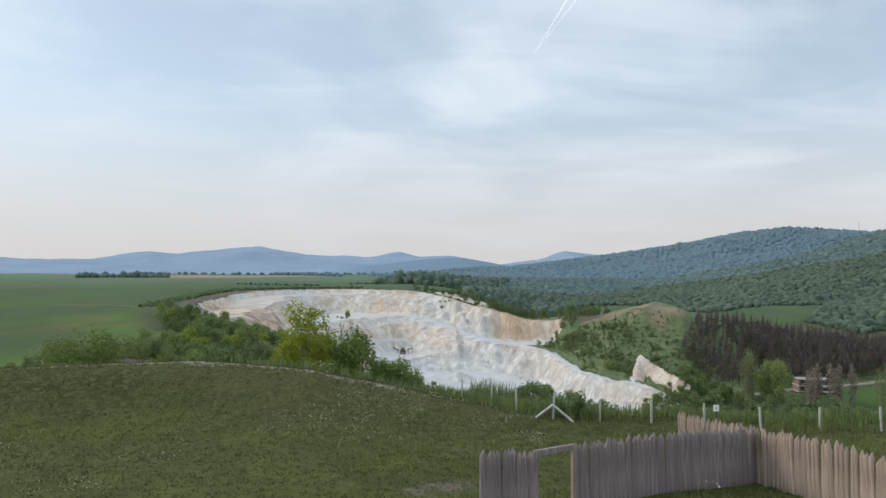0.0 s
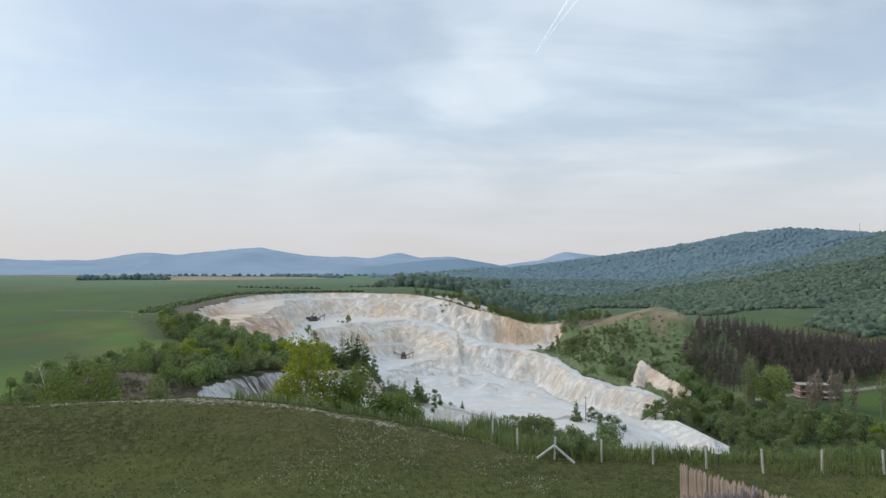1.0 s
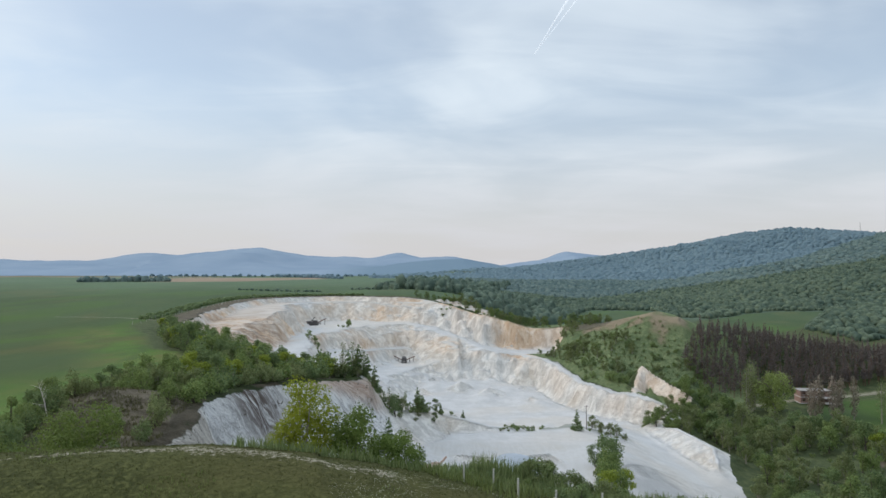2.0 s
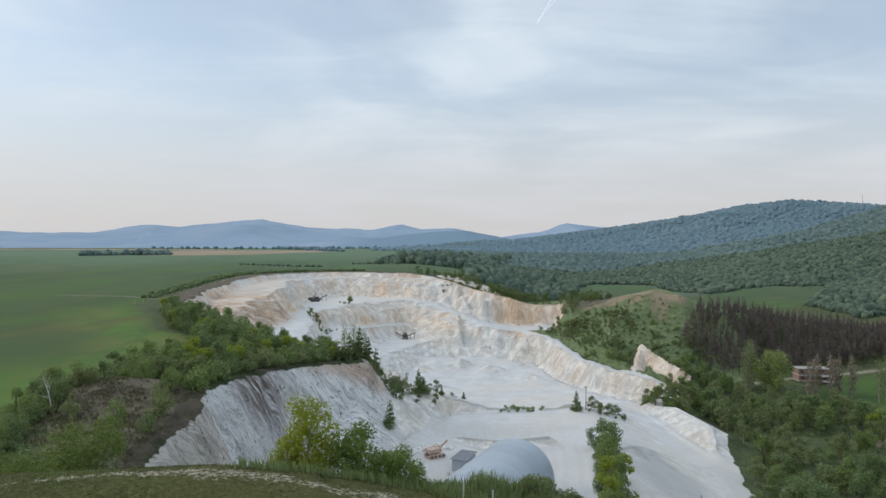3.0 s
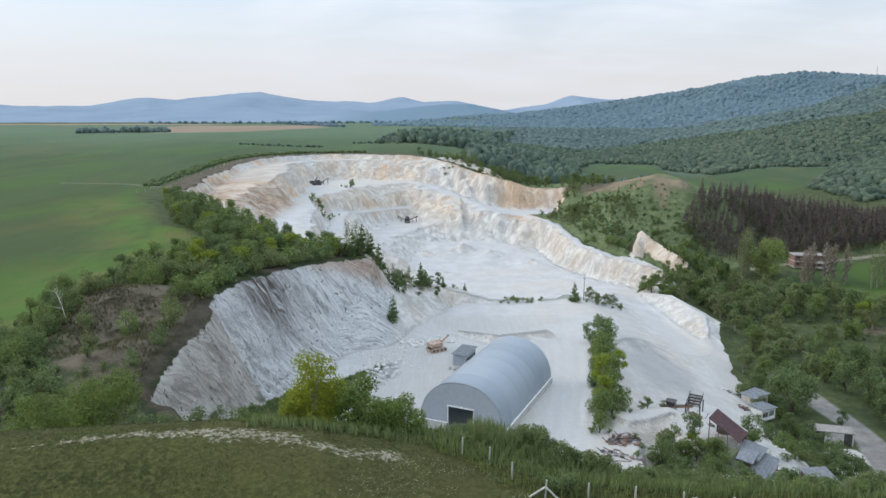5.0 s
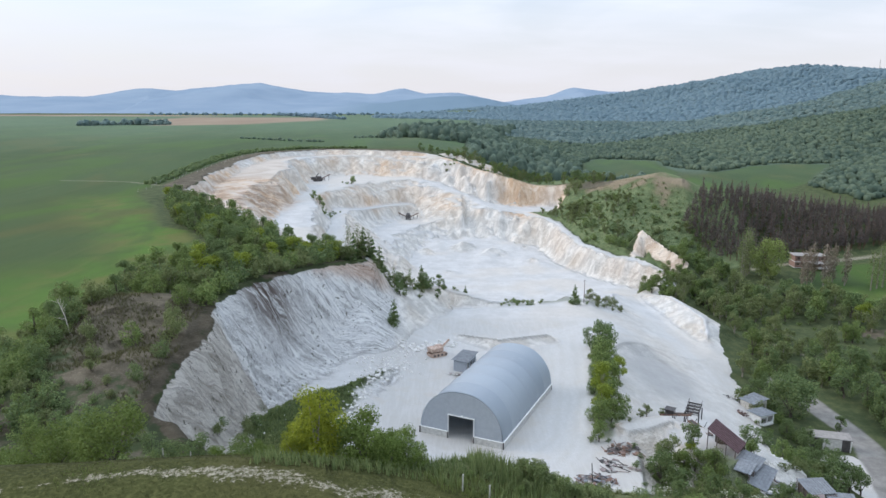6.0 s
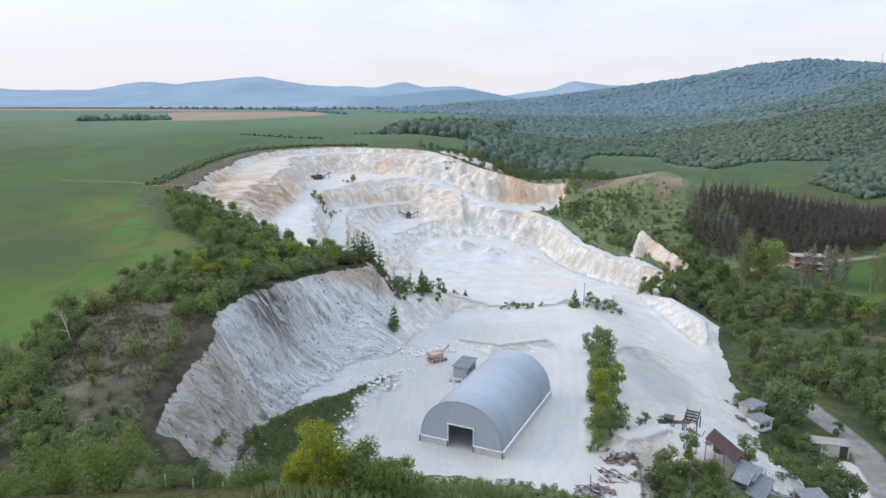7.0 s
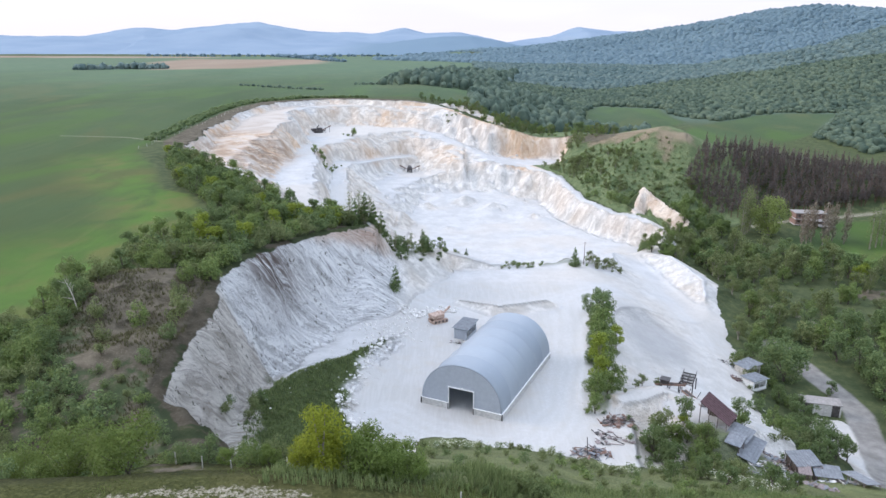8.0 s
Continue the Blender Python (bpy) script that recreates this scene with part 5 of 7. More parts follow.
def screening_plant():
    x, y = 49.6, 137.0
    ob = thing("screening_plant", x, y, height(x, y) - 0.1, "dark steel screening plant with conveyors beside the stockpile", "screening plant", -30)
    for dx in (-1.4, 1.4):
        for dy in (-1.8, 1.8):
            part("leg", boxed(0.22, 0.22, 2.6, pose(dx + 1.4, dy + 2.0, 1.3)), DARK_METAL, ob)
    frame_ = bmesh.new()
    for sx in (-1.25, 0.0, 1.25):
        box(frame_, 0.12, 3.8, 0.4, pose(sx, 0, 0))
    for k in range(8):
        box(frame_, 2.6, 0.1, 0.1, pose(0, -1.8 + k * 0.51, 0.1))
    deck = part("screen_deck", frame_, DARK_METAL, ob, "open steel screening deck", m=pose(1.4, 2.0, 2.7, 16, 0, 0))
    for k in range(4):
        part("rib", boxed(2.7, 0.16, 0.3, pose(0, -1.5 + k * 1.0, 0.35)), DARK_METAL, deck)
    for s in (-1, 1):
        part("handrail", roded((1.4 + s * 1.3, 0.2, 3.1), (1.4 + s * 1.3, 3.9, 4.1), 0.05, None, 6), DARK_METAL, ob)
        for k in range(3):
            part("stanchion", roded((1.4 + s * 1.3, 0.3 + k * 1.7, 2.2 + k * 0.46), (1.4 + s * 1.3, 0.3 + k * 1.7, 3.1 + k * 0.46), 0.04, None, 6), DARK_METAL, ob)
    funnel = bmesh.new()
    bmesh.ops.create_cone(funnel, cap_ends=True, segments=4, radius1=0.6, radius2=1.5, depth=1.3, matrix=pose(-3.0, 0.5, 1.8, 0, 0, 45))
    part("hopper", funnel, DARK_METAL, ob, "square steel hopper")
    for dx in (-0.8, 0.8):
        for dy in (-0.8, 0.8):
            part("leg", roded((-3.0 + dx, 0.5 + dy, 0), (-3.0 + dx, 0.5 + dy, 2.3), 0.07, None, 6), DARK_METAL, ob)
    belt("conveyor", ob, (-5.0, 0.8, 0.6), (1.5, -0.2, 2.4), 0.9)
    belt("conveyor", ob, (1.2, -0.6, 1.2), (6.6, -8.2, 2.4), 0.9, legs=3)
    for k in range(6):
        part("strut", roded((-4 + k * 2.0, -0.8, 0), (-3.4 + k * 2.0, -0.4, 1.6 + 0.3 * (k % 2)), 0.07, None, 6), DARK_METAL, ob)


screening_plant()


# ---- scrap and stones ----
def scrap_heap(x, y, r, count, label, seed, colours):
    rng = random.Random(seed)
    ob = thing("scrap_heap", x, y, height(x, y), label, "scrap heap", rng.uniform(0, 360))
    inv = ob.matrix_world.inverted()
    for k in range(int(count * 1.8)):
        a, d = rng.uniform(0, 6.28), r * rng.random() ** 0.7
        p = Vector((x + d * math.cos(a), y + d * math.sin(a) * 0.6, 0))
        p.z = height(p.x, p.y) + 0.12 + 0.5 * max(0, 1 - d / r) * rng.random()
        kind = rng.random()
        m = inv @ pose(p.x, p.y, p.z, rng.uniform(-14, 14), rng.uniform(-14, 14), rng.uniform(0, 180))
        if kind < 0.45:
            part("beam", boxed(rng.uniform(0.9, 2.9), 0.1, 0.1, m), rng.choice(colours), ob)
        elif kind < 0.75:
            part("sheet", boxed(rng.uniform(0.5, 1.3), rng.uniform(0.4, 0.9), 0.05, m), rng.choice(colours), ob)
        else:
            part("block", boxed(rng.uniform(0.25, 0.7), rng.uniform(0.25, 0.6), rng.uniform(0.2, 0.5), m, 0.05), rng.choice(colours), ob)
    return ob


pile = scrap_heap(25.5, 109.6, 3.6, 38, "heap of dark scrap metal and planks in the yard", 3, [DARK_METAL, WEATHERED, RUST, GREY_ROOF])
part("pipe", roded((-0.6, 0.6, 0), (-0.2, 0.8, 3.4), 0.08, None, 8), DARK_METAL, pile, "upright dark pipe")
scrap_heap(32.6, 120.6, 3.4, 34, "rusty scrap plates and beams below the hedge", 5, [RUST, RUST, WEATHERED, DARK_METAL])
scrap_heap(30.5, 114.5, 4.2, 16, "scattered thin scrap rods on white ground", 6, [DARK_METAL, WEATHERED])
scrap_heap(57.5, 110.0, 4.5, 30, "broken roof sheets and timber between the sheds", 7, [WEATHERED, GREY_ROOF, PLASTER])
scrap_heap(62.0, 114.0, 4.5, 26, "tangle of planks and sheets beside the timber sheds", 8, [WEATHERED, GREY_ROOF, RUST])
scrap_heap(69.5, 108.0, 4.0, 26, "stack of old timber below the long shed", 9, [WEATHERED, GREY_ROOF, PLASTER])
scrap_heap(62.5, 103.0, 3.6, 24, "grey roof sheets and loose poles beside the timber sheds", 15, [WEATHERED, GREY_ROOF, WEATHERED])
scrap_heap(76.5, 176.0, 3.2, 22, "pale rubble and old plates beside the hut", 10, [PLASTER, DARK_METAL, CONCRETE])
scrap_heap(75.6, 166.5, 2.6, 18, "junk and red drums by the white hut", 12, [PLASTER, RUST, RED_ROOF])
scrap_heap(2.4, 157.6, 2.2, 12, "stone blocks and planks beside the site hut", 14, [PLASTER, WEATHERED, CONCRETE])

ROCK = plain_material("pale_rock", (0.50, 0.48, 0.45), (0.74, 0.72, 0.69), 0.4, 0.95, 0, 0.03)


def rock_mesh(seed):
    rng = random.Random(seed)
    bm = bmesh.new()
    bmesh.ops.create_icosphere(bm, subdivisions=1, radius=0.5)
    for v in bm.verts:
        v.co *= rng.uniform(0.72, 1.15)
        v.co.z *= 0.72
    return mesh_of("stone", bm, ROCK)


STONES = [rock_mesh(k) for k in range(6)]


def stone_bank(line, width, count, low, high, label, seed):
    rng = random.Random(seed)
    x0, y0 = line[0]
    ob = thing("stone_bank", x0, y0, height(x0, y0), label, "stones", kind="stuff")
    pts = []
    for k in range(count):
        i = rng.randrange(len(line) - 1)
        t = rng.random()
        pts.append((line[i][0] + t * (line[i + 1][0] - line[i][0]) + rng.gauss(0, width), line[i][1] + t * (line[i + 1][1] - line[i][1]) + rng.gauss(0, width)))
    zs = heights([p[0] for p in pts], [p[1] for p in pts])
    for (px_, py_), pz in zip(pts, zs):
        s = low + (high - low) * rng.random() ** 2.6
        o = new("stone", rng.choice(STONES))
        o.parent = ob
        o.matrix_local = ob.matrix_world.inverted() @ pose(px_, py_, pz + 0.12 * s, rng.uniform(0, 40), rng.uniform(0, 40), rng.uniform(0, 360)) @ Matrix.Scale(s, 4)


stone_bank([(-13, 180), (-8, 176), (-3, 178), (2, 180)], 1.4, 190, 0.4, 1.5, "bank of grey and white boulders beside the haul road", 21)
stone_bank([(-13.5, 157), (-17, 145), (-20.5, 131), (-20, 123), (-16, 114)], 1.1, 240, 0.25, 1.3, "edge of tumbled white chalk blocks round the yard", 22)
stone_bank([(-22, 158), (-14, 160), (-8, 163)], 2.6, 130, 0.2, 1.1, "scattered white stones below the cliff", 23)
stone_bank([(-36, 108), (-32, 122), (-28, 138), (-22, 156)], 1.8, 90, 0.15, 0.7, "fallen chalk blocks along the foot of the cliff", 24)
stone_bank([(-24, 170), (-18, 166), (-13, 171), (-9, 176)], 2.6, 170, 0.15, 0.9, "loose rubble at the foot of the cliff", 26)
stone_bank([(60, 120), (66, 130), (72, 144), (76, 156)], 1.3, 80, 0.2, 0.55, "grey rubble edge of the haul road", 25)


# ---- fence on the brow, palisade and gate ----
def fence_post_mesh():
    bm = boxed(0.11, 0.105, 1.55, pose(0, 0, 0.67), 0.018)
    return mesh_of("post", bm, POST_WOOD)


POST = fence_post_mesh()
BROW_POSTS = [(1.3, 47.3), (3.2, 46.1), (4.6, 43.9), (6.5, 41.5), (9.2, 41.3), (12.1, 40.9), (15.0, 40.4), (18.0, 39.9), (21.1, 39.5), (24.3, 39.1), (27.4, 38.8), (30.4, 38.5)]
LEFT_POSTS = [(-14.6, 57.6), (-19.8, 57.4), (-22.9, 58.4), (-25.8, 59.4), (-37.0, 64.5), (-38.0, 63.4), (-47.5, 68.5)]


def strand(pts, r):
    """One unbroken thin wire through a row of points."""
    bm = bmesh.new()
    rings = [[bm.verts.new(p + Vector((0, r * math.cos(a), r * math.sin(a)))) for a in (0.0, 2.1, 4.2)] for p in pts]
    for a, b in zip(rings, rings[1:]):
        for k in range(3):
            bm.faces.new((a[k], a[(k + 1) % 3], b[(k + 1) % 3], b[k]))
    return bm


def wire_fence(posts, label, braces=(), wire=True, lean=2.0, seed=1):
    rng = random.Random(seed)
    x0, y0 = posts[0]
    ob = thing("wire_fence", x0, y0, height(x0, y0), label, "fence")
    inv = ob.matrix_world.inverted()
    tops = []
    for x, y in posts:
        z = height(x, y)
        m = inv @ pose(x, y, z - 0.1, rng.gauss(0, lean), rng.gauss(0, lean), rng.uniform(-20, 20))
        part("post", POST, None, ob, m=m)
        tops.append(m)
    for k, dx, dy in braces:
        x, y = posts[k]
        a = inv @ Vector((x, y, height(x, y) + 0.85))
        b = inv @ Vector((x + dx, y + dy, height(x + dx, y + dy) + 0.02))
        part("brace", roded(a, b, 0.075, 0.075, 6), POST_WOOD, ob, "slanting brace of the corner post")
    if wire:
        for h in (0.45, 0.85, 1.25):
            part("wire", strand([m @ Vector((0, 0, h)) for m in tops], 0.004), DARK_METAL, ob)
    return ob


wire_fence(BROW_POSTS, "wire fence with pale concrete posts along the brow", ((3, -1.0, 0.15), (3, 1.1, -0.5)), seed=4)
wire_fence(LEFT_POSTS[:4], "wire fence with slim pale posts below the grassy bank", ((0, 1.2, -0.2),), seed=5)
wire_fence(LEFT_POSTS[4:], "leaning pale fence posts among bushes", (), seed=6)
rim_posts = [(-133 + 1.5 * math.sin(k), 300 + 5.5 * k) for k in range(38)] + [(-122 + 5.0 * k, 512 + 2.4 * k - 0.12 * k * k) for k in range(20)]
wire_fence(rim_posts[:38], "line of white posts between the field and the quarry rim", wire=False, seed=7)
wire_fence(rim_posts[38:], "line of white posts behind the far quarry wall", wire=False, seed=8)


def stake_mesh(seed):
    """A split half-round stake: flat-sided, worn, cut to a blunt point."""
    rng = random.Random(seed)
    bm = bmesh.new()
    h, w, t = 2.32 + rng.uniform(-0.05, 0.05), rng.uniform(0.112, 0.128), rng.uniform(0.05, 0.07)
    prof = [(-1.0, 0.35), (-1.0, -0.25), (-0.62, -0.8), (-0.1, -1.0), (0.45, -0.9), (0.9, -0.45), (1.0, 0.3), (0.3, 0.6), (-0.5, 0.6)]
    lean = rng.uniform(-0.012, 0.012)
    rings = []
    for z, k in ((0, 1.03), (0.7, 1.0), (1.4, 0.985), (h - 0.22, 0.96)):
        rings.append([bm.verts.new((x * w * k * rng.uniform(0.96, 1.04) + lean * z, y * t * rng.uniform(0.9, 1.1), z + rng.uniform(-0.02, 0.02) * (z > 2))) for x, y in prof])
    tip = rng.uniform(-0.4, 0.4) * w
    rings.append([bm.verts.new((tip + lean * h + 0.16 * x * w, 0.45 * y * t, h - 0.03 * abs(x))) for x, y in prof])
    for a, b in zip(rings, rings[1:]):
        for k in range(len(prof)):
            bm.faces.new((a[k], a[(k + 1) % len(prof)], b[(k + 1) % len(prof)], b[k]))
    bm.faces.new(rings[-1])
    return bm


GREY_STAKES = [mesh_of("stake", stake_mesh(k), WEATHERED) for k in range(7)]
TAN_STAKES = [mesh_of("stake", stake_mesh(k + 9), TAN_WOOD) for k in range(7)]


def palisade(runs, meshes, label, seed):
    rng = random.Random(seed)
    (x0, y0), _ = runs[0]
    ob = thing("palisade", x0, y0, height(x0, y0), label, "palisade", group="palisade round the lookout")
    inv = ob.matrix_world.inverted()
    for (ax, ay), (bx, by) in runs:
        d = math.hypot(bx - ax, by - ay)
        n = math.ceil(d / 0.205) + 1
        facing = math.degrees(math.atan2(by - ay, bx - ax))
        for k in range(n):
            t = k / (n - 1)
            x, y = ax + t * (bx - ax) + rng.gauss(0, 0.012), ay + t * (by - ay) + rng.gauss(0, 0.012)
            m = inv @ pose(x, y, height(x, y) - 0.14, rng.gauss(0, 0.8), rng.gauss(0, 0.7), facing + rng.gauss(0, 7)) @ Matrix.Diagonal((rng.uniform(0.84, 1.12), rng.uniform(0.9, 1.3), rng.uniform(0.965, 1.035), 1))
            part("stake", rng.choice(meshes), None, ob, m=m)
        # rails behind the stakes
        nx, ny = -(by - ay) / d * 0.12, (bx - ax) / d * 0.12
        for h in (0.6, 1.7):
            part("rail", roded(inv @ Vector((ax + nx, ay + ny, height(ax, ay) + h)), inv @ Vector((bx + nx, by + ny, height(bx, by) + h)), 0.05, None, 6), WEATHERED, ob)
    return ob


palisade([((1.30, 22.1), (2.85, 22.85))], GREY_STAKES, "short palisade of grey weathered pointed stakes beside the gateway", 11)
palisade([((4.55, 23.85), (12.1, 27.55))], GREY_STAKES, "palisade of grey weathered pointed timber stakes", 12)
palisade([((10.9, 32.4), (12.25, 27.75)), ((12.3, 27.5), (15.4, 15.0))], TAN_STAKES, "palisade of sun-bleached tan pointed timber stakes", 13)


def gateway():
    ax, ay, bx, by = 2.95, 22.92, 4.42, 23.8
    za, zb = height(ax, ay), height(bx, by)
    ob = thing("gateway", ax, ay, za, "open wooden gateway with a plain crossbeam in the palisade", "gate")
    inv = ob.matrix_world.inverted()
    turn = math.degrees(math.atan2(by - ay, bx - ax))
    part("post", boxed(0.16, 0.16, 2.1, inv @ pose(ax + 0.08, ay + 0.05, za + 0.98, 0, 0, turn), 0.015), WEATHERED, ob)
    part("post", boxed(0.15, 0.15, 2.15, inv @ pose(bx, by, zb + 1.0, 0, 0, turn), 0.015), TAN_WOOD, ob)
    d = math.hypot(bx - ax, by - ay)
    part("crossbeam", boxed(d, 0.12, 0.2, inv @ pose((ax + bx) / 2, (ay + by) / 2, (za + zb) / 2 + 2.0, 0, -0.6, turn), 0.012), WEATHERED, ob, "grey crossbeam")


gateway()


def notice():
    x, y = 15.35, 39.6
    z = height(x, y)
    ob = thing("notice_board", x, y, z, "small white notice board on a thin stake", "sign", 6)
    part("stake", boxed(0.05, 0.05, 1.2, pose(0, 0.03, 0.6)), DARK_METAL, ob)
    board = part("board", boxed(0.32, 0.03, 0.36, pose(0, 0, 1.3), 0.004), WHITE_PAINT, ob)
    part("mark", boxed(0.03, 0.012, 0.14, pose(0.02, -0.018, 1.3)), DARK_METAL, ob, "dark printed mark")


notice()


def lamp_pole(x, y, h, label, lamp=False):
    z = height(x, y)
    ob = thing("power_pole", x, y, z - 0.1, label, "pole")
    part("pole", roded((0, 0, 0), (0, 0, h), 0.14, 0.09, 8), WEATHERED, ob)
    part("crossarm", boxed(1.2, 0.1, 0.1, pose(0, 0, h - 0.4)), WEATHERED, ob)
    for dx in (-0.5, 0.5):
        part("insulator", roded((dx, 0, h - 0.35), (dx, 0, h - 0.15), 0.06, 0.04, 6), CONCRETE, ob)


lamp_pole(46.0, 228.0, 8.0, "leaning wooden power pole beside the dark pine")


def mast():
    x, y = 1330.0, 2240.0
    z = height(x, y)
    ob = thing("radio_mast", x, y, z, "thin lattice radio mast on the wooded ridge", "mast")
    for k in range(3):
        a = 2.094 * k
        part("leg", roded((1.2 * math.cos(a), 1.2 * math.sin(a), 0), (0.3 * math.cos(a), 0.3 * math.sin(a), 34), 0.22, 0.12, 5), DARK_METAL, ob)
    for k in range(8):
        part("ring", roded((-0.8, 0, 3 + 4 * k), (0.8, 0, 3 + 4 * k), 0.12, None, 5), DARK_METAL, ob)


mast()


# ---- plants ----
def leaf_cloud(rng, centres, radii, count, size, flat=1.0):
    """Leaf sprays scattered over lumps: one small bent quad each."""
    centres, radii = np.asarray(centres, float), np.asarray(radii, float)
    pick = rng.choice(len(centres), count, p=radii ** 2 / (radii ** 2).sum())
    d = rng.normal(size=(count, 3))
    d /= np.linalg.norm(d, axis=1)[:, None]
    out = centres[pick] + d * (radii[pick] * rng.uniform(0.55, 1.08, count))[:, None] * np.array([1, 1, flat])
    n = d + 0.55 * rng.normal(size=(count, 3)) + np.array([0, 0, 0.45])
    n /= np.linalg.norm(n, axis=1)[:, None]
    u = np.cross(n, rng.normal(size=(count, 3)))
    u /= np.linalg.norm(u, axis=1)[:, None]
    v = np.cross(n, u)
    s = size * rng.uniform(0.6, 1.3, count)[:, None]
    verts = np.stack([out - u * s, out - v * s * 0.55 + n * s * 0.12, out + u * s, out + v * s * 0.55 + n * s * 0.12], 1).reshape(-1, 3)
    return verts, np.arange(count * 4).reshape(-1, 4)


def branch_mesh(name, paths, material):
    bm = bmesh.new()
    for a, b, r1, r2 in paths:
        rod(bm, a, b, r1, r2, 5)
    return mesh_of(name, bm, material)


def broadleaf(seed, h, spread, leaves, size, bark, foliage, trunk=0.3, lumps=16, name="crown"):
    """Trunk with limbs, and a crown of uneven lumps of leaves."""
    rng = np.random.default_rng(seed)
    base = h * trunk
    centres, radii, paths = [], [], [((0, 0, -0.3), (0, 0, base), 0.035 * h, 0.024 * h)]
    for k in range(lumps):
        a = rng.uniform(0, 6.283)
        t = rng.random()
        r = spread * (0.25 + 0.75 * math.sin(math.pi * (0.15 + 0.75 * t))) * rng.uniform(0.25, 0.85)
        c = (r * math.cos(a), r * math.sin(a), base * 0.75 + (h - base * 0.75) * (0.06 + 0.84 * t))
        centres.append(c)
        radii.append(spread * rng.uniform(0.22, 0.42))
        if k < 7:
            paths.append(((0, 0, base * rng.uniform(0.5, 1.0)), (c[0] * 0.9, c[1] * 0.9, c[2]), 0.014 * h, 0.005 * h))
    verts, faces = leaf_cloud(rng, centres, radii, leaves, size)
    verts[:, 2] = np.maximum(verts[:, 2], 0.02)
    return branch_mesh("trunk", paths, bark), raw_mesh(name, verts, faces, foliage)


def shrub(seed, h, spread, leaves, size, foliage):
    rng = np.random.default_rng(seed)
    centres, radii, paths = [], [], []
    for k in range(11):
        a, r = rng.uniform(0, 6.283), spread * rng.uniform(0.0, 0.75)
        z = h * rng.uniform(0.25, 0.82) * (1 - 0.35 * r / spread)
        centres.append((r * math.cos(a), r * math.sin(a), z))
        radii.append(spread * rng.uniform(0.25, 0.42))
        if k < 6:
            paths.append(((0, 0, -0.2), (r * math.cos(a), r * math.sin(a), z), 0.03 * h ** 0.5, 0.012))
    verts, faces = leaf_cloud(rng, centres, radii, leaves, size)
    verts[:, 2] = np.maximum(verts[:, 2], 0.02)
    return branch_mesh("stem", paths, BARK), raw_mesh("foliage", verts, faces, foliage)


def poplar(seed, h, leaves, foliage, bark=PALE_BARK, thin=1.0):
    rng = np.random.default_rng(seed)
    centres, radii = [], []
    paths = [((0, 0, -0.3), (0, 0, h * 0.95), 0.016 * h, 0.004 * h)]
    for k in range(14):
        t = k / 13
        a = rng.uniform(0, 6.283)
        r = 0.05 * h * thin * math.sin(math.pi * (0.12 + 0.8 * t))
        c = (r * math.cos(a), r * math.sin(a), h * (0.12 + 0.84 * t))
        centres.append(c)
        radii.append(h * thin * 0.085 * (0.45 + 0.8 * math.sin(math.pi * (0.1 + 0.75 * t))))
        paths.append(((0, 0, c[2] - 0.08 * h), c, 0.004 * h, 0.002 * h))
    verts, faces = leaf_cloud(rng, centres, radii, leaves, 0.3, 1.7)
    return branch_mesh("trunk", paths, bark), raw_mesh("crown", verts, faces, foliage)


def conifer(seed, h, spread, leaves, size, foliage, bark=RED_BARK, bare=0.35):
    rng = np.random.default_rng(seed)
    paths = [((0, 0, -0.3), (0, 0, h * 0.97), 0.016 * h, 0.004 * h)]
    centres, radii = [], []
    for k in range(12):
        t = k / 11
        z = h * (bare + (0.97 - bare) * t)
        w = spread * (1 - 0.85 * t)
        for q in range(3):
            a = rng.uniform(0, 6.283)
            centres.append((w * 0.55 * math.cos(a), w * 0.55 * math.sin(a), z + rng.uniform(-0.3, 0.1)))
            radii.append(max(0.25, w * 0.52))
        a = rng.uniform(0, 6.283)
        paths.append(((0, 0, z - 0.25), (w * 0.8 * math.cos(a), w * 0.8 * math.sin(a), z), 0.004 * h, 0.002 * h))
    verts, faces = leaf_cloud(rng, centres, radii, leaves, size, 0.55)
    return branch_mesh("trunk", paths, bark), raw_mesh("crown", verts, faces, foliage)


def plant(kind, meshes, x, y, scale, label, category, parts=("trunk", "crown"), z=None, turn=None, group="", tall=1.0):
    rng = random.Random(int(x * 977 + y * 131))
    ob = thing(kind, x, y, (height(x, y) if z is None else z) - 0.05, label, category, rng.uniform(0, 360) if turn is None else turn, group)
    ob.matrix_world = ob.matrix_world @ Matrix.Diagonal((scale, scale, scale * tall, 1))
    for name, me in zip(parts, meshes):
        part(name, me, None, ob)
    return ob


GREEN_TREES = [broadleaf(100 + k, 7.0, 2.9, 1600, 0.205, BARK, LEAF_GREEN, 0.16) for k in range(4)]
DARK_TREES = [broadleaf(120 + k, 7.5, 3.0, 1600, 0.21, BARK, LEAF_DARK, 0.16) for k in range(4)]
OLIVE_TREES = [broadleaf(140 + k, 6.5, 2.8, 1500, 0.195, PALE_BARK, LEAF_OLIVE, 0.18) for k in range(3)]
BRIGHT_TREES = [broadleaf(160 + k, 7.0, 2.8, 1150, 0.25, PALE_BARK, LEAF_BRIGHT, 0.2) for k in range(2)]
BUSHY = [broadleaf(190 + k, 4.6, 2.9, 1000, 0.22, BARK, (LEAF_GREEN, LEAF_DARK, LEAF_OLIVE)[k], 0.05, 20) for k in range(3)]
SHRUBS = [shrub(180 + k, 2.4, 1.7, 380, 0.15, (LEAF_GREEN, LEAF_OLIVE, LEAF_DARK)[k % 3]) for k in range(6)]
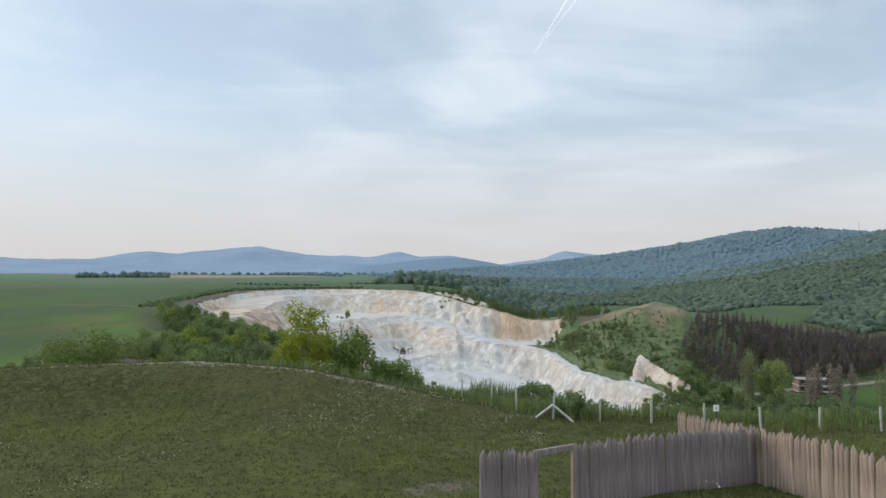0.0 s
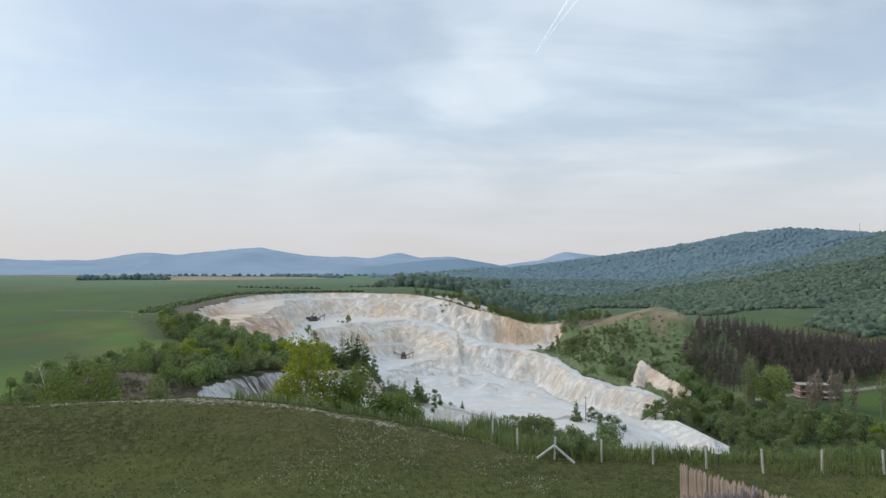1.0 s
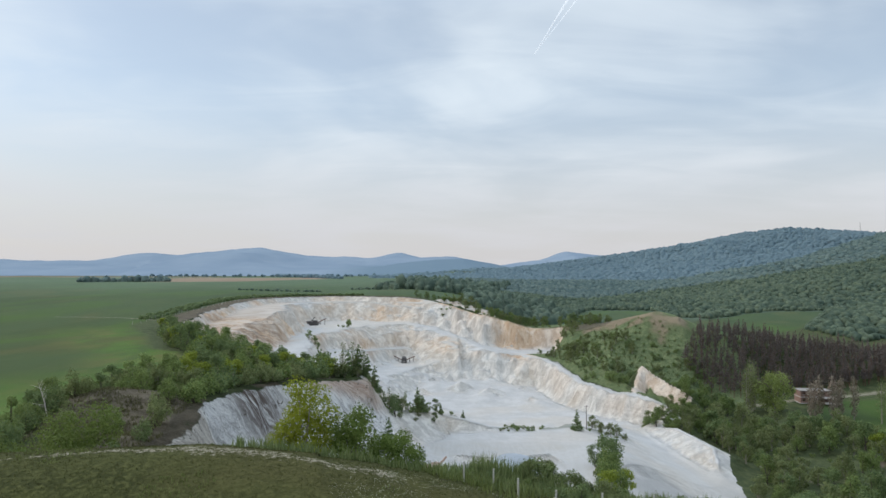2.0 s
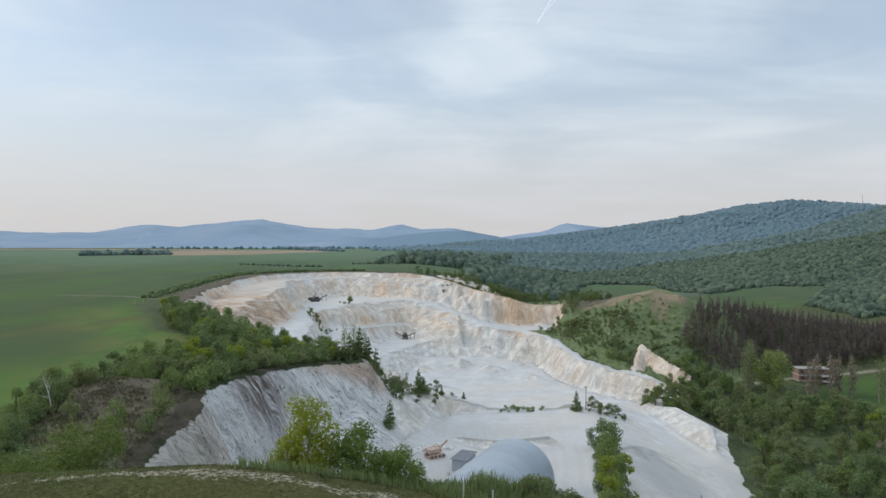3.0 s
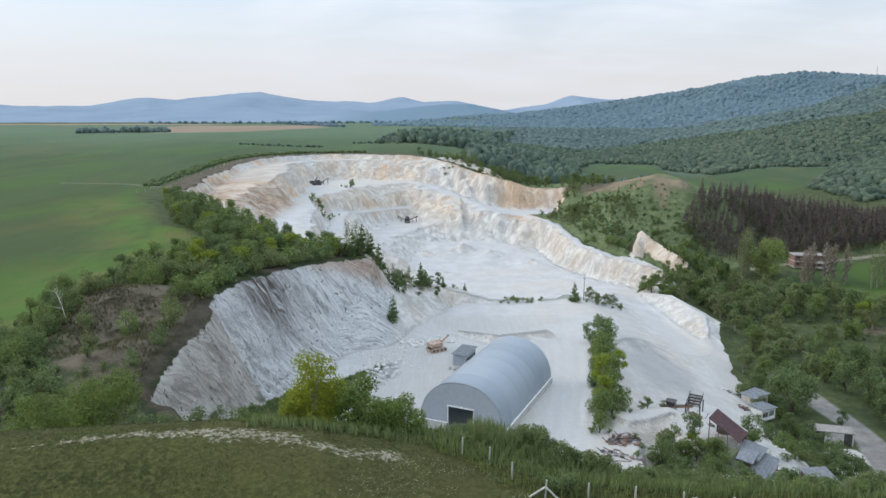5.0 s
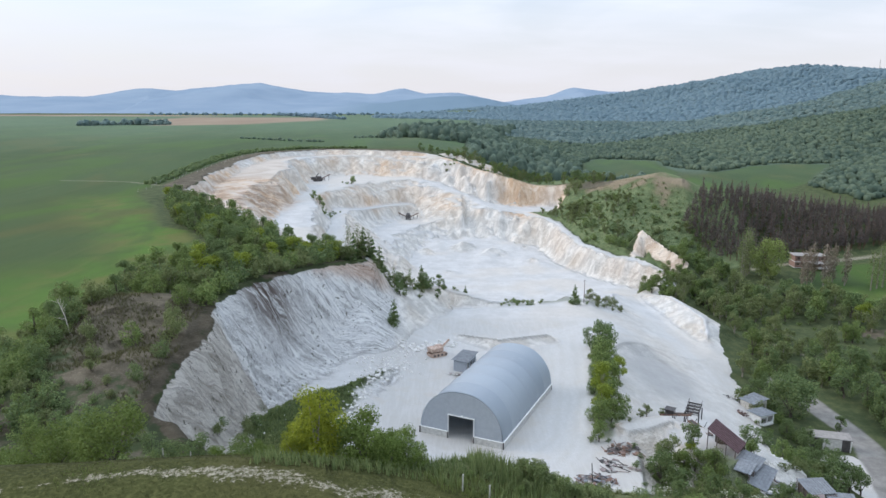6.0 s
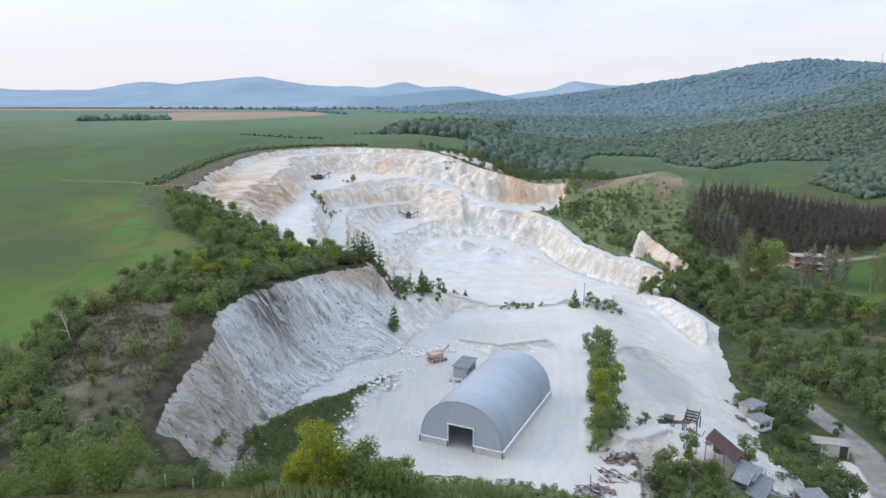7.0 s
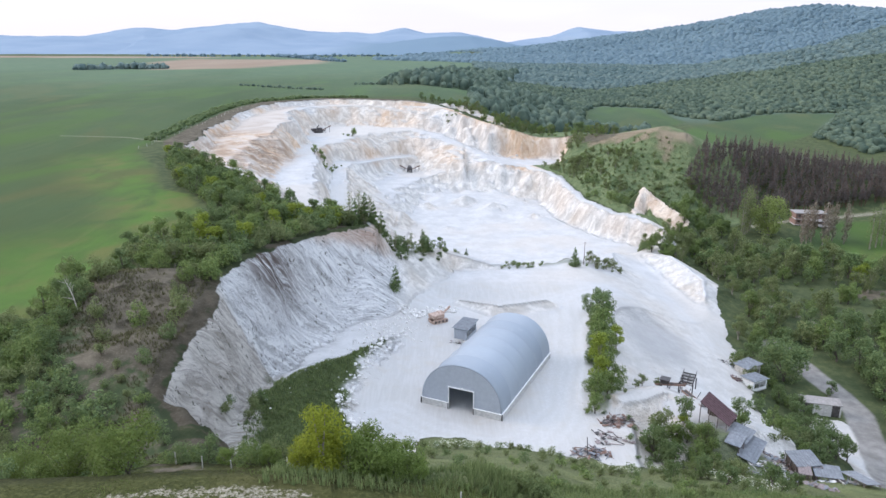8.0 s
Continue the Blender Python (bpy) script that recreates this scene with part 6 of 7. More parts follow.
PINES = [conifer(200 + k, 13.0, 2.1, 300, 0.36, NEEDLES) for k in range(4)]
DARK_PINE = conifer(210, 6.2, 2.0, 1000, 0.24, LEAF_DARK, BARK, 0.06)
POPLARS = [poplar(220 + k, 15.0, 420, LEAF_OLIVE) for k in range(3)]
BARE_POPLARS = [poplar(230 + k, 14.0, 640, leaf_material("twigs", (0.22, 0.18, 0.14), (0.32, 0.26, 0.20), 0.2), PALE_BARK, 0.8) for k in range(2)]


def inside(x, y, outline):
    return float(depth_in(np.array([x]), np.array([y]), outline)[0]) > 0


def scatter(outline, gap, seed, clear=()):
    """Places at least a gap apart inside an outline, and their heights."""
    rng = random.Random(seed)
    xs, ys = [p[0] for p in outline], [p[1] for p in outline]
    area = (max(xs) - min(xs)) * (max(ys) - min(ys))
    n = int(area / (gap * gap) * 2.6)
    pts = np.array([(rng.uniform(min(xs), max(xs)), rng.uniform(min(ys), max(ys))) for _ in range(n)])
    pts = pts[depth_in(pts[:, 0], pts[:, 1], outline) > 0]
    kept, cells = [], {}
    for x, y in pts:
        key = (int(x / gap), int(y / gap))
        near = [q for i in (-1, 0, 1) for j in (-1, 0, 1) for q in cells.get((key[0] + i, key[1] + j), ())]
        if all((x - a) ** 2 + (y - b) ** 2 > gap * gap for a, b in near):
            kept.append((x, y))
            cells.setdefault(key, []).append((x, y))
    kept = [p for p in kept if not any(inside(*p, c) for c in clear)]
    z = heights([p[0] for p in kept], [p[1] for p in kept]) if kept else []
    return [(x, y, float(h)) for (x, y), h in zip(kept, z)]


def grove(outline, gap, seed, kinds, low, high, group, clear=()):
    rng = random.Random(seed + 5)
    for x, y, z in scatter(outline, gap, seed, clear):
        name, meshes, label, category, parts = rng.choice(kinds)
        plant(name, rng.choice(meshes), x, y, rng.uniform(low, high), label, category, parts, z, group=group)


def quads_of(me, cache={}):
    if me.name not in cache:
        co = np.zeros(len(me.vertices) * 3, np.float32)
        me.vertices.foreach_get("co", co)
        q = np.array([p.vertices[:] for p in me.polygons if len(p.vertices) == 4])
        cache[me.name] = (co.reshape(-1, 3), q)
    return cache[me.name]


def thicket(name, outline, gap, seed, kinds, low, high, label, clear=(), category="woodland", thin=1):
    """Many plants past counting, joined into one object; far ones with fewer, larger sprays."""
    rng = random.Random(seed + 5)
    verts, faces, slots, mats, at = [], [], [], [], 0
    for x, y, z in scatter(outline, gap, seed, clear):
        meshes = rng.choice(rng.choice(kinds)[1])
        s, a = rng.uniform(low, high), rng.uniform(0, 6.283)
        turn = np.array([[math.cos(a), -math.sin(a), 0], [math.sin(a), math.cos(a), 0], [0, 0, 1]])
        for me in meshes:
            co, q = quads_of(me)
            if thin > 1 and me is meshes[1]:
                co = co[q[::thin]]
                mid = co.mean(1, keepdims=True)
                co = (mid + (co - mid) * thin ** 0.5).reshape(-1, 3)
                q = np.arange(len(co)).reshape(-1, 4)
            if me.materials[0] not in mats:
                mats.append(me.materials[0])
            verts.append(co @ turn.T * s + np.array([x, y, z - 0.05]))
            faces.append(q + at)
            slots.append(np.full(len(q), mats.index(me.materials[0]), np.int32))
            at += len(co)
    me = raw_mesh(name, np.vstack(verts), np.vstack(faces), mats[0])
    for m in mats[1:]:
        me.materials.append(m)
    me.polygons.foreach_set("material_index", np.concatenate(slots))
    return tagged(new(name, me), label, category, kind="stuff")


TC, SC = ("trunk", "crown"), ("stem", "foliage")
K_GREEN = ("tree", GREEN_TREES, "leafy green tree with a rounded uneven crown", "tree", TC)
K_DARK = ("tree", DARK_TREES, "dark green bushy tree with a dense crown", "tree", TC)
K_OLIVE = ("tree", OLIVE_TREES, "grey-green tree with a loose crown", "tree", TC)
K_BRIGHT = ("tree", BRIGHT_TREES, "young tree with bright yellow-green leaves", "tree", TC)
K_BUSHY = ("bush", BUSHY, "broad fresh green bush", "bush", TC)
K_SHRUB = ("shrub", SHRUBS, "low green shrub growing on rough ground", "shrub", SC)

# belt of trees between the field and the quarry
CLIFF_BELT = [(-115, 287), (-99, 250), (-92, 232), (-80, 214), (-63, 194), (-57, 180), (-67, 176), (-73, 160), (-72, 140), (-62, 136), (-50, 142), (-49, 160), (-40, 182), (-30, 194), (-32, 204), (-54, 222), (-74, 248), (-90, 272), (-108, 292)]
BELT_NEAR = [(-200, 100), (-200, 212), (0, 212), (0, 100)]
BELT_FAR = [(-200, 212), (-200, 320), (0, 320), (0, 212)]
grove(CLIFF_BELT, 4.2, 1, [K_GREEN, K_DARK, K_GREEN, K_OLIVE, K_GREEN, K_DARK, K_BRIGHT], 0.75, 1.25, "belt of trees above the quarry", clear=[BELT_NEAR])
grove(CLIFF_BELT, 3.6, 95, [K_GREEN, K_DARK, K_GREEN, K_OLIVE, K_GREEN, K_DARK, K_BRIGHT], 0.5, 0.98, "belt of trees above the quarry", clear=[BELT_FAR])
thicket("undergrowth", CLIFF_BELT, 3.0, 31, [K_SHRUB, K_SHRUB, K_BUSHY], 0.7, 1.3, "dense undergrowth between the trees above the quarry", thin=3)
thicket("edge_bushes", [(-46.5, 130), (-47.5, 140), (-46.5, 152), (-40.5, 168), (-34, 182), (-28.5, 191), (-35, 193), (-44, 180), (-50, 164), (-54, 146)], 1.7, 36, [K_SHRUB, K_BUSHY, K_SHRUB], 0.55, 1.0, "bushes and weeds along the top edge of the cliff", thin=2)
# rough ground by the mound
grove([(-78, 136), (-74, 112), (-66, 112), (-70, 134)], 3.6, 2, [K_GREEN, K_DARK, K_OLIVE], 0.5, 0.85, "bushes beside the mound")
grove([(-90, 112), (-72, 112), (-60, 100), (-50, 84), (-40, 76), (-34, 66), (-48, 62), (-70, 70), (-92, 88)], 4.0, 3, [K_BUSHY, K_OLIVE, K_GREEN, K_BUSHY], 0.45, 0.8, "bushes on the rough slope")
thicket("rough_scrub", [(-66, 106), (-52, 90), (-44, 82), (-36, 70), (-52, 62), (-84, 80), (-90, 104)], 2.3, 4, [K_SHRUB, K_SHRUB, K_BUSHY], 0.4, 0.95, "mixed green scrub on the rough slope", thin=2)
thicket("yard_bushes", [(36, 112), (41, 120.5), (45.5, 121), (48.5, 116.5), (48, 110), (41.5, 109)], 1.8, 34, [K_SHRUB, K_GREEN, K_DARK, K_OLIVE], 0.55, 1.05, "dense bushes on the slope below the works shed")
thicket("cliff_bushes", [(-37, 98), (-33, 100), (-31, 112), (-34, 114)], 2.0, 35, [K_SHRUB], 0.7, 1.1, "dark bushes in the corner under the cliff")
thicket("berm_growth", [(-15, 156), (-19, 144), (-22.5, 131), (-22, 124), (-18, 115), (-16, 100), (-21, 88), (-31, 90), (-33, 102), (-34, 114), (-33, 125), (-30, 134), (-21, 148)], 1.5, 33, [K_SHRUB], 0.12, 0.36, "low weeds covering the earth berm under the cliff", thin=3)
for x, y, s in ((-52, 111, 0.62), (-46.5, 113, 0.8), (-55, 104, 0.5), (-45, 96, 0.42), (-49, 120, 0.5), (-57, 133, 0.6), (-59, 111, 0.55), (-44.5, 104, 0.45), (-50, 128, 0.6), (-64, 118, 0.5)):
    plant("bush", BUSHY[int(s * 10) % 3], x, y, s * 1.15, "green bush growing on the bare earth mound", "bush", tall=1.25)
# spur of bushes between yard and pit
grove([(-28, 194), (-14, 200), (-2, 214), (4, 224), (-2, 228), (-12, 216), (-26, 206)], 2.4, 6, [K_OLIVE, K_SHRUB, K_SHRUB, K_DARK], 0.4, 0.8, "bushes on the spur")
grove([(16, 215), (30, 221), (35, 227), (20, 222)], 1.6, 7, [K_SHRUB], 0.35, 0.85, "shrubs on the pit edge")
grove([(46, 224), (62, 232), (61, 239), (46, 230)], 2.2, 37, [K_SHRUB, K_SHRUB, K_OLIVE], 0.4, 0.8, "shrubs on the pit edge")
plant("conifer", DARK_PINE, 42.2, 224.0, 1.05, "dark dense pine standing alone on white ground", "pine tree")
for x, y, s in ((-27.0, 197.5, 1.25), (-24.5, 200.5, 1.4), (-22.0, 201.0, 1.1), (-20.0, 204.0, 1.25), (-17.5, 205.5, 0.9), (-13.5, 209.0, 0.8), (-8.0, 214.5, 1.15), (-6.4, 215.5, 0.8), (-1.0, 220.5, 0.5), (6.0, 221.0, 0.4)):
    plant("conifer", DARK_PINE, x, y, s, "young green conifer on the spur between yard and pit", "conifer", group="conifers on the spur")
for k, (x, y, s) in enumerate(((-28.6, 199.0, 0.62), (-26.0, 199.5, 0.66), (-23.2, 203.0, 0.6), (-18.8, 207.0, 0.5), (-16.0, 206.0, 0.44), (-11.5, 211.0, 0.4))):
    plant("poplar", POPLARS[k % 3], x, y, s, "slender pale green sapling on the spur above the pit", "sapling", group="saplings on the spur")
plant("conifer", DARK_PINE, -14.6, 186.0, 1.15, "young dark conifer at the foot of the cliff", "conifer")
# hedge in the yard
for k, (x, y, s) in enumerate(((30.0, 127.0, 0.72), (32.6, 129.5, 0.62), (31.6, 133.5, 0.8), (34.2, 138.0, 0.7), (33.4, 143.0, 0.9), (36.4, 147.5, 0.82), (36.0, 153.0, 0.8), (37.2, 160.0, 0.95), (38.6, 166.0, 1.05), (39.6, 172.0, 1.0), (38.0, 178.0, 0.62), (29.0, 123.6, 0.5), (40.5, 156.0, 0.7))):
    plant("tree", (DARK_TREES if k in (8, 9, 10) else BRIGHT_TREES if k in (2, 4, 12) else GREEN_TREES)[k % 2], x, y, s * 1.25, "green tree in the strip between shed and stockpile", "tree", group="strip of trees in the yard")
thicket("hedge_foot", [(27, 122), (31, 121), (36, 128), (38.5, 142), (41, 158), (42.5, 176), (38, 179), (35, 160), (32, 142), (29.5, 130)], 2.6, 38, [K_SHRUB, K_SHRUB, K_BUSHY], 0.25, 0.85, "shrubs at the foot of the yard trees")
for x, y, s in ((43.0, 141.0, 0.45), (46.0, 140.5, 0.34), (40.5, 137.0, 0.32)):
    plant("tree", OLIVE_TREES[0], x, y, s, "small grey-green bush at the stockpile foot", "bush")
# valley on the east
VALLEY_BIG = [(88, 198, 1.2, 0), (99, 217, 1.3, 3), (101, 211, 1.35, 1), (91, 192, 1.1, 4), (114, 234, 1.2, 2), (99, 232, 1.1, 0), (103, 262, 1.1, 1), (101, 277, 1.1, 5), (113, 264, 1.2, 2), (124, 270, 1.2, 7), (124, 219, 1.45, 2), (119, 197, 1.5, 7), (113, 205, 1.2, 8), (151, 240, 1.4, 1), (138, 229, 1.3, 6), (132, 201, 1.4, 9), (111, 185, 1.3, 8), (114, 179, 1.35, 10), (113, 170, 1.35, 7), (134, 262, 1.3, 0), (142, 261, 1.2, 5), (110, 290, 1.1, 2), (101, 292, 1.0, 4), (109, 154, 1.2, 8)]
VALLEY_A = [(98, 268), (104, 236), (100, 214), (96, 196), (112, 190), (150, 214), (172, 262), (150, 274), (126, 286), (108, 296), (98, 290)]
thicket("valley_trees", VALLEY_A, 4.8, 8, [K_GREEN, K_OLIVE, K_OLIVE, K_DARK, K_BUSHY], 0.8, 1.6, "green and grey-green trees filling the valley", clear=[[(104, 240), (112, 250), (150, 244), (162, 236), (134, 188), (120, 190), (106, 214)]], thin=2)
thicket("valley_trees", [(108, 192), (112, 166), (106, 140), (98, 116), (150, 130), (170, 200), (150, 212)], 4.8, 9, [K_GREEN, K_DARK, K_DARK], 0.85, 1.4, "dark green trees beyond the quarry road", clear=[[(94, 110), (113, 205), (118, 205), (104, 130)]], thin=2)
grove([(78, 284), (86, 268), (92, 262), (98, 278), (100, 298), (88, 300)], 3.0, 10, [K_OLIVE, K_GREEN, K_BUSHY], 0.65, 1.15, "bushes at the end of the white wall")
grove([(98, 292), (112, 300), (128, 296), (124, 326), (108, 330), (104, 312)], 4.6, 11, [K_DARK, K_GREEN], 0.7, 1.05, "bushes below the pinewood")
thicket("hill_scrub", [(70, 352), (80, 326), (104, 336), (120, 338), (122, 352), (112, 362), (94, 384), (82, 408), (68, 404)], 2.7, 12, [K_SHRUB, K_SHRUB, K_SHRUB, K_BUSHY, K_OLIVE], 0.35, 0.95, "scrub and bushes on the green hill", thin=3)
plant("tree", broadleaf(226, 11.0, 6.4, 5200, 0.3, BARK, LEAF_DARK, 0.14, 34), 90.5, 173.0, 1.1, "large round dense green tree beside the quarry road", "tree")
for x, y, s in ((86.0, 156.5, 0.8), (88.0, 152.5, 0.7), (83.5, 160.5, 0.7), (99.5, 166.0, 0.6), (84.0, 152.0, 0.8), (84.5, 139.5, 0.85), (81.5, 137.0, 0.95), (86.0, 133.5, 0.8), (82.0, 131.0, 0.9), (78.5, 131.5, 0.8), (86.0, 184.0, 0.8), (90.0, 190.0, 0.8), (77.0, 126.0, 0.7), (83.5, 147.0, 0.6)):
    plant("tree", DARK_TREES[int(x) % 4], x, y, s, "large dark green tree beside the quarry road", "tree")
for x, y, s, k in ((58.0, 124.5, 0.82, 0), (57.0, 121.5, 0.5, 1), (46.5, 112.5, 0.85, 2), (43.0, 116.5, 0.55, 3), (43.0, 108.0, 0.5, 1)):
    plant("tree", (GREEN_TREES + DARK_TREES)[k + (4 if k == 0 else 0)], x, y, s, "broad green bush among the works sheds", "bush")
plant("tree", BRIGHT_TREES[1], 45.0, 119.5, 0.42, "small bush with yellow leaves above the bank", "bush")
for k in range(5):
    plant("poplar", POPLARS[k % 3], 129.5 + 2.0 * k, 302 + 2.6 * k, 1.3 + 0.08 * (k % 3), "tall narrow grey-green poplar beside the field", "poplar tree", group="row of poplars")
plant("tree", broadleaf(225, 17.0, 9.5, 4200, 0.42, PALE_BARK, leaf_material("leaves_yellow_green", (0.19, 0.245, 0.065), (0.31, 0.36, 0.13), 0.5), 0.2, 30), 143.0, 305.0, 1.0, "broad yellow-green tree beside the poplars", "tree")
for k in range(7):
    plant("poplar", BARE_POPLARS[k % 2], 151 + 3.0 * k, 291 + 2.0 * (k % 3), 1.15 + 0.05 * (k % 4), "thin bare poplar with pale upright branches", "poplar tree", group="bare poplars below the brick house")
for k in range(8):
    plant("poplar", POPLARS[k % 3], 176 + 3.4 * k, 284 + 1.6 * (k % 4), 1.15 + 0.07 * (k % 3), "slender poplar at the field edge", "poplar tree", group="poplars on the field edge")
for x, y, s in ((150, 246, 1.15), (156, 252, 0.9), (136, 230, 1.0), (128, 226, 0.8), (143, 236, 0.9)):
    plant("tree", BRIGHT_TREES[int(x) % 2] if x in (150, 156) else GREEN_TREES[int(x) % 4], x, y, s, "spreading pale green tree in the valley", "tree")
for x, y, s, k in VALLEY_BIG:
    plant("tree", (OLIVE_TREES + GREEN_TREES + DARK_TREES)[k], x, y, s, "spreading grey-green valley tree with a broad crown" if k < 3 else "broad leafy tree on the valley meadow", "tree", group="large trees in the valley")
# the dark pinewood on the back of the green hill
PINEWOOD = [(119, 350), (126, 333), (150, 332), (180, 334), (215, 336), (250, 342), (264, 376), (225, 370), (190, 378), (160, 384), (142, 372), (130, 364)]
K_PINE = ("pine", PINES, "tall slim pine with dull brownish needles in a dense stand", "pine tree", TC)
thicket("pinewood", PINEWOOD, 2.3, 13, [K_PINE], 0.6, 0.92, "dense dark stand of brownish pines on the hill")
grove([(128, 329), (150, 332), (215, 340), (250, 346), (250, 343), (215, 337), (150, 329)], 2.6, 43, [K_PINE], 0.72, 0.95, "front row of the pinewood")
thicket("hill_scrub", [(102, 330), (116, 340), (126, 352), (130, 330), (128, 308), (112, 312)], 3.0, 27, [K_GREEN, K_BUSHY, K_DARK, K_SHRUB], 0.5, 1.0, "thick bushes between the chalk needle and the pinewood", thin=3)
thicket("bank_shrubs", [(33, 106), (33.5, 122), (37.5, 124), (38, 106)], 2.2, 28, [K_SHRUB], 0.3, 0.75, "shrubs and weeds on the chalk bank below the yard")
thicket("hill_scrub", [(84, 330), (104, 336), (124, 340), (129, 358), (120, 372), (102, 394), (84, 410), (74, 380)], 2.6, 29, [K_SHRUB], 0.25, 0.7, "small grey-green shrubs dotting the green hill", thin=3)
thicket("works_bushes", [(30, 84), (32, 97), (38, 94), (43, 96), (52, 98), (53, 90), (42, 83)], 2.3, 99, [K_DARK, K_SHRUB, K_OLIVE, K_SHRUB], 0.35, 0.62, "dense bushes on the slope in front of the timber sheds", thin=2)
thicket("works_bushes", [(40, 99), (44, 108), (50, 108), (52, 101)], 2.0, 100, [K_SHRUB, K_OLIVE], 0.35, 0.6, "bushes and weeds below the grey sheds", thin=2)
# more of the rough ground: the foot of the mound, the top of the cliff, the valley floor
thicket("mound_scrub", [(-74, 132), (-67, 134), (-63, 116), (-64, 104), (-58, 96), (-66, 92), (-80, 104)], 2.0, 21, [K_SHRUB, K_SHRUB, K_BUSHY], 0.5, 1.0, "grey-green scrub along the foot of the earth mound")
thicket("cliff_top_scrub", [(-52, 98), (-46, 92), (-38, 84), (-34, 78), (-40, 74), (-50, 82), (-58, 92)], 2.2, 22, [K_SHRUB], 0.5, 1.05, "mixed scrub near the cliff edge")
grove([(-48, 140), (-50, 128), (-54, 134), (-56, 142)], 2.8, 23, [K_BUSHY, K_GREEN], 0.5, 0.75, "bushes at the top of the cliff")
thicket("valley_scrub", [(98, 268), (104, 236), (98, 210), (94, 196), (108, 190), (114, 212), (118, 240), (112, 280), (102, 292)], 3.2, 24, [K_SHRUB, K_OLIVE, K_BUSHY], 0.6, 1.0, "scrub along the foot of the white dump", thin=3)
thicket("valley_scrub", [(112, 196), (150, 214), (172, 262), (140, 268), (120, 248)], 5.0, 25, [K_SHRUB, K_SHRUB, K_BUSHY], 0.5, 0.9, "low scrub on the rough valley floor")
thicket("road_scrub", [(82, 190), (90, 186), (86, 160), (80, 140), (74, 122), (66, 112), (62, 118), (70, 136), (76, 160)], 3.0, 26, [K_SHRUB, K_BUSHY, K_SHRUB], 0.5, 0.9, "scrub between the yard and the quarry road", thin=2)
# north of the pit
thicket("rim_trees", [(68, 428), (74, 416), (79, 415), (82, 426), (76, 436)], 3.2, 97, [K_OLIVE, K_GREEN, K_OLIVE], 0.55, 0.95, "grey-green trees where the ochre wall meets the hill", thin=3)
thicket("rim_scrub", [(56, 417), (65, 396), (70, 372), (78, 372), (76, 400), (66, 416)], 2.4, 98, [K_SHRUB, K_SHRUB, K_OLIVE], 0.4, 0.85, "grey-green scrub along the crest of the east wall", thin=3)
thicket("rim_trees", [(66, 455), (84, 450), (98, 444), (96, 428), (86, 426), (83, 440)], 4.0, 96, [K_OLIVE, K_GREEN, K_SHRUB], 0.6, 1.1, "pale green trees at the end of the ochre wall", thin=3)
thicket("rim_trees", [(-2, 520), (28, 472), (70, 458), (98, 452), (120, 420), (128, 430), (130, 470), (90, 520), (30, 560), (10, 548)], 7.0, 14, [K_OLIVE, K_GREEN, K_DARK], 0.75, 1.15, "grey-green trees behind the far wall")
grove([(-28, 545), (8, 526), (14, 545), (-14, 566)], 5.0, 15, [K_DARK], 0.5, 0.85, "dark bushes behind the rim")
grove([(-62, 372), (-74, 384), (-70, 398), (-60, 392)], 3.6, 16, [K_GREEN, K_SHRUB], 0.5, 0.85, "bushes on the quarry ledge")
grove([(-72, 448), (-60, 450), (-58, 458), (-70, 456)], 3.4, 17, [K_SHRUB, K_GREEN], 0.55, 0.8, "shrubs on the upper bench")
grove([(-4, 492), (6, 488), (8, 496), (-2, 500)], 3.0, 18, [K_SHRUB], 0.8, 1.2, "shrubs on the far wall")
grove([(22, 466), (60, 458), (70, 456), (66, 462), (28, 472)], 4.0, 19, [K_SHRUB], 0.7, 1.2, "shrubs on the far rim")


def bare_tree(x, y, h):
    rng = random.Random(44)
    paths = [((0, 0, -0.2), (0.3, 0, h * 0.45), 0.11, 0.08), ((0.3, 0, h * 0.45), (0.1, 0.2, h), 0.08, 0.02)]
    for k in range(11):
        z = h * (0.35 + 0.055 * k)
        a, r = rng.uniform(0, 6.283), h * 0.22 * (1.1 - 0.05 * k)
        paths.append(((0.2, 0.05, z), (r * math.cos(a), r * math.sin(a), z + 0.9), 0.04, 0.012))
    ob = thing("dead_tree", x, y, height(x, y), "pale bare dead tree leaning over the bushes", "tree", 20)
    ob.matrix_world = ob.matrix_world @ pose(0, 0, 0, 0, -14, 0)
    part("trunk", branch_mesh("trunk", paths, plain_material("dead_wood", (0.38, 0.34, 0.29), (0.52, 0.48, 0.42), 0.2)), None, ob)


bare_tree(-63.5, 113.0, 6.4)


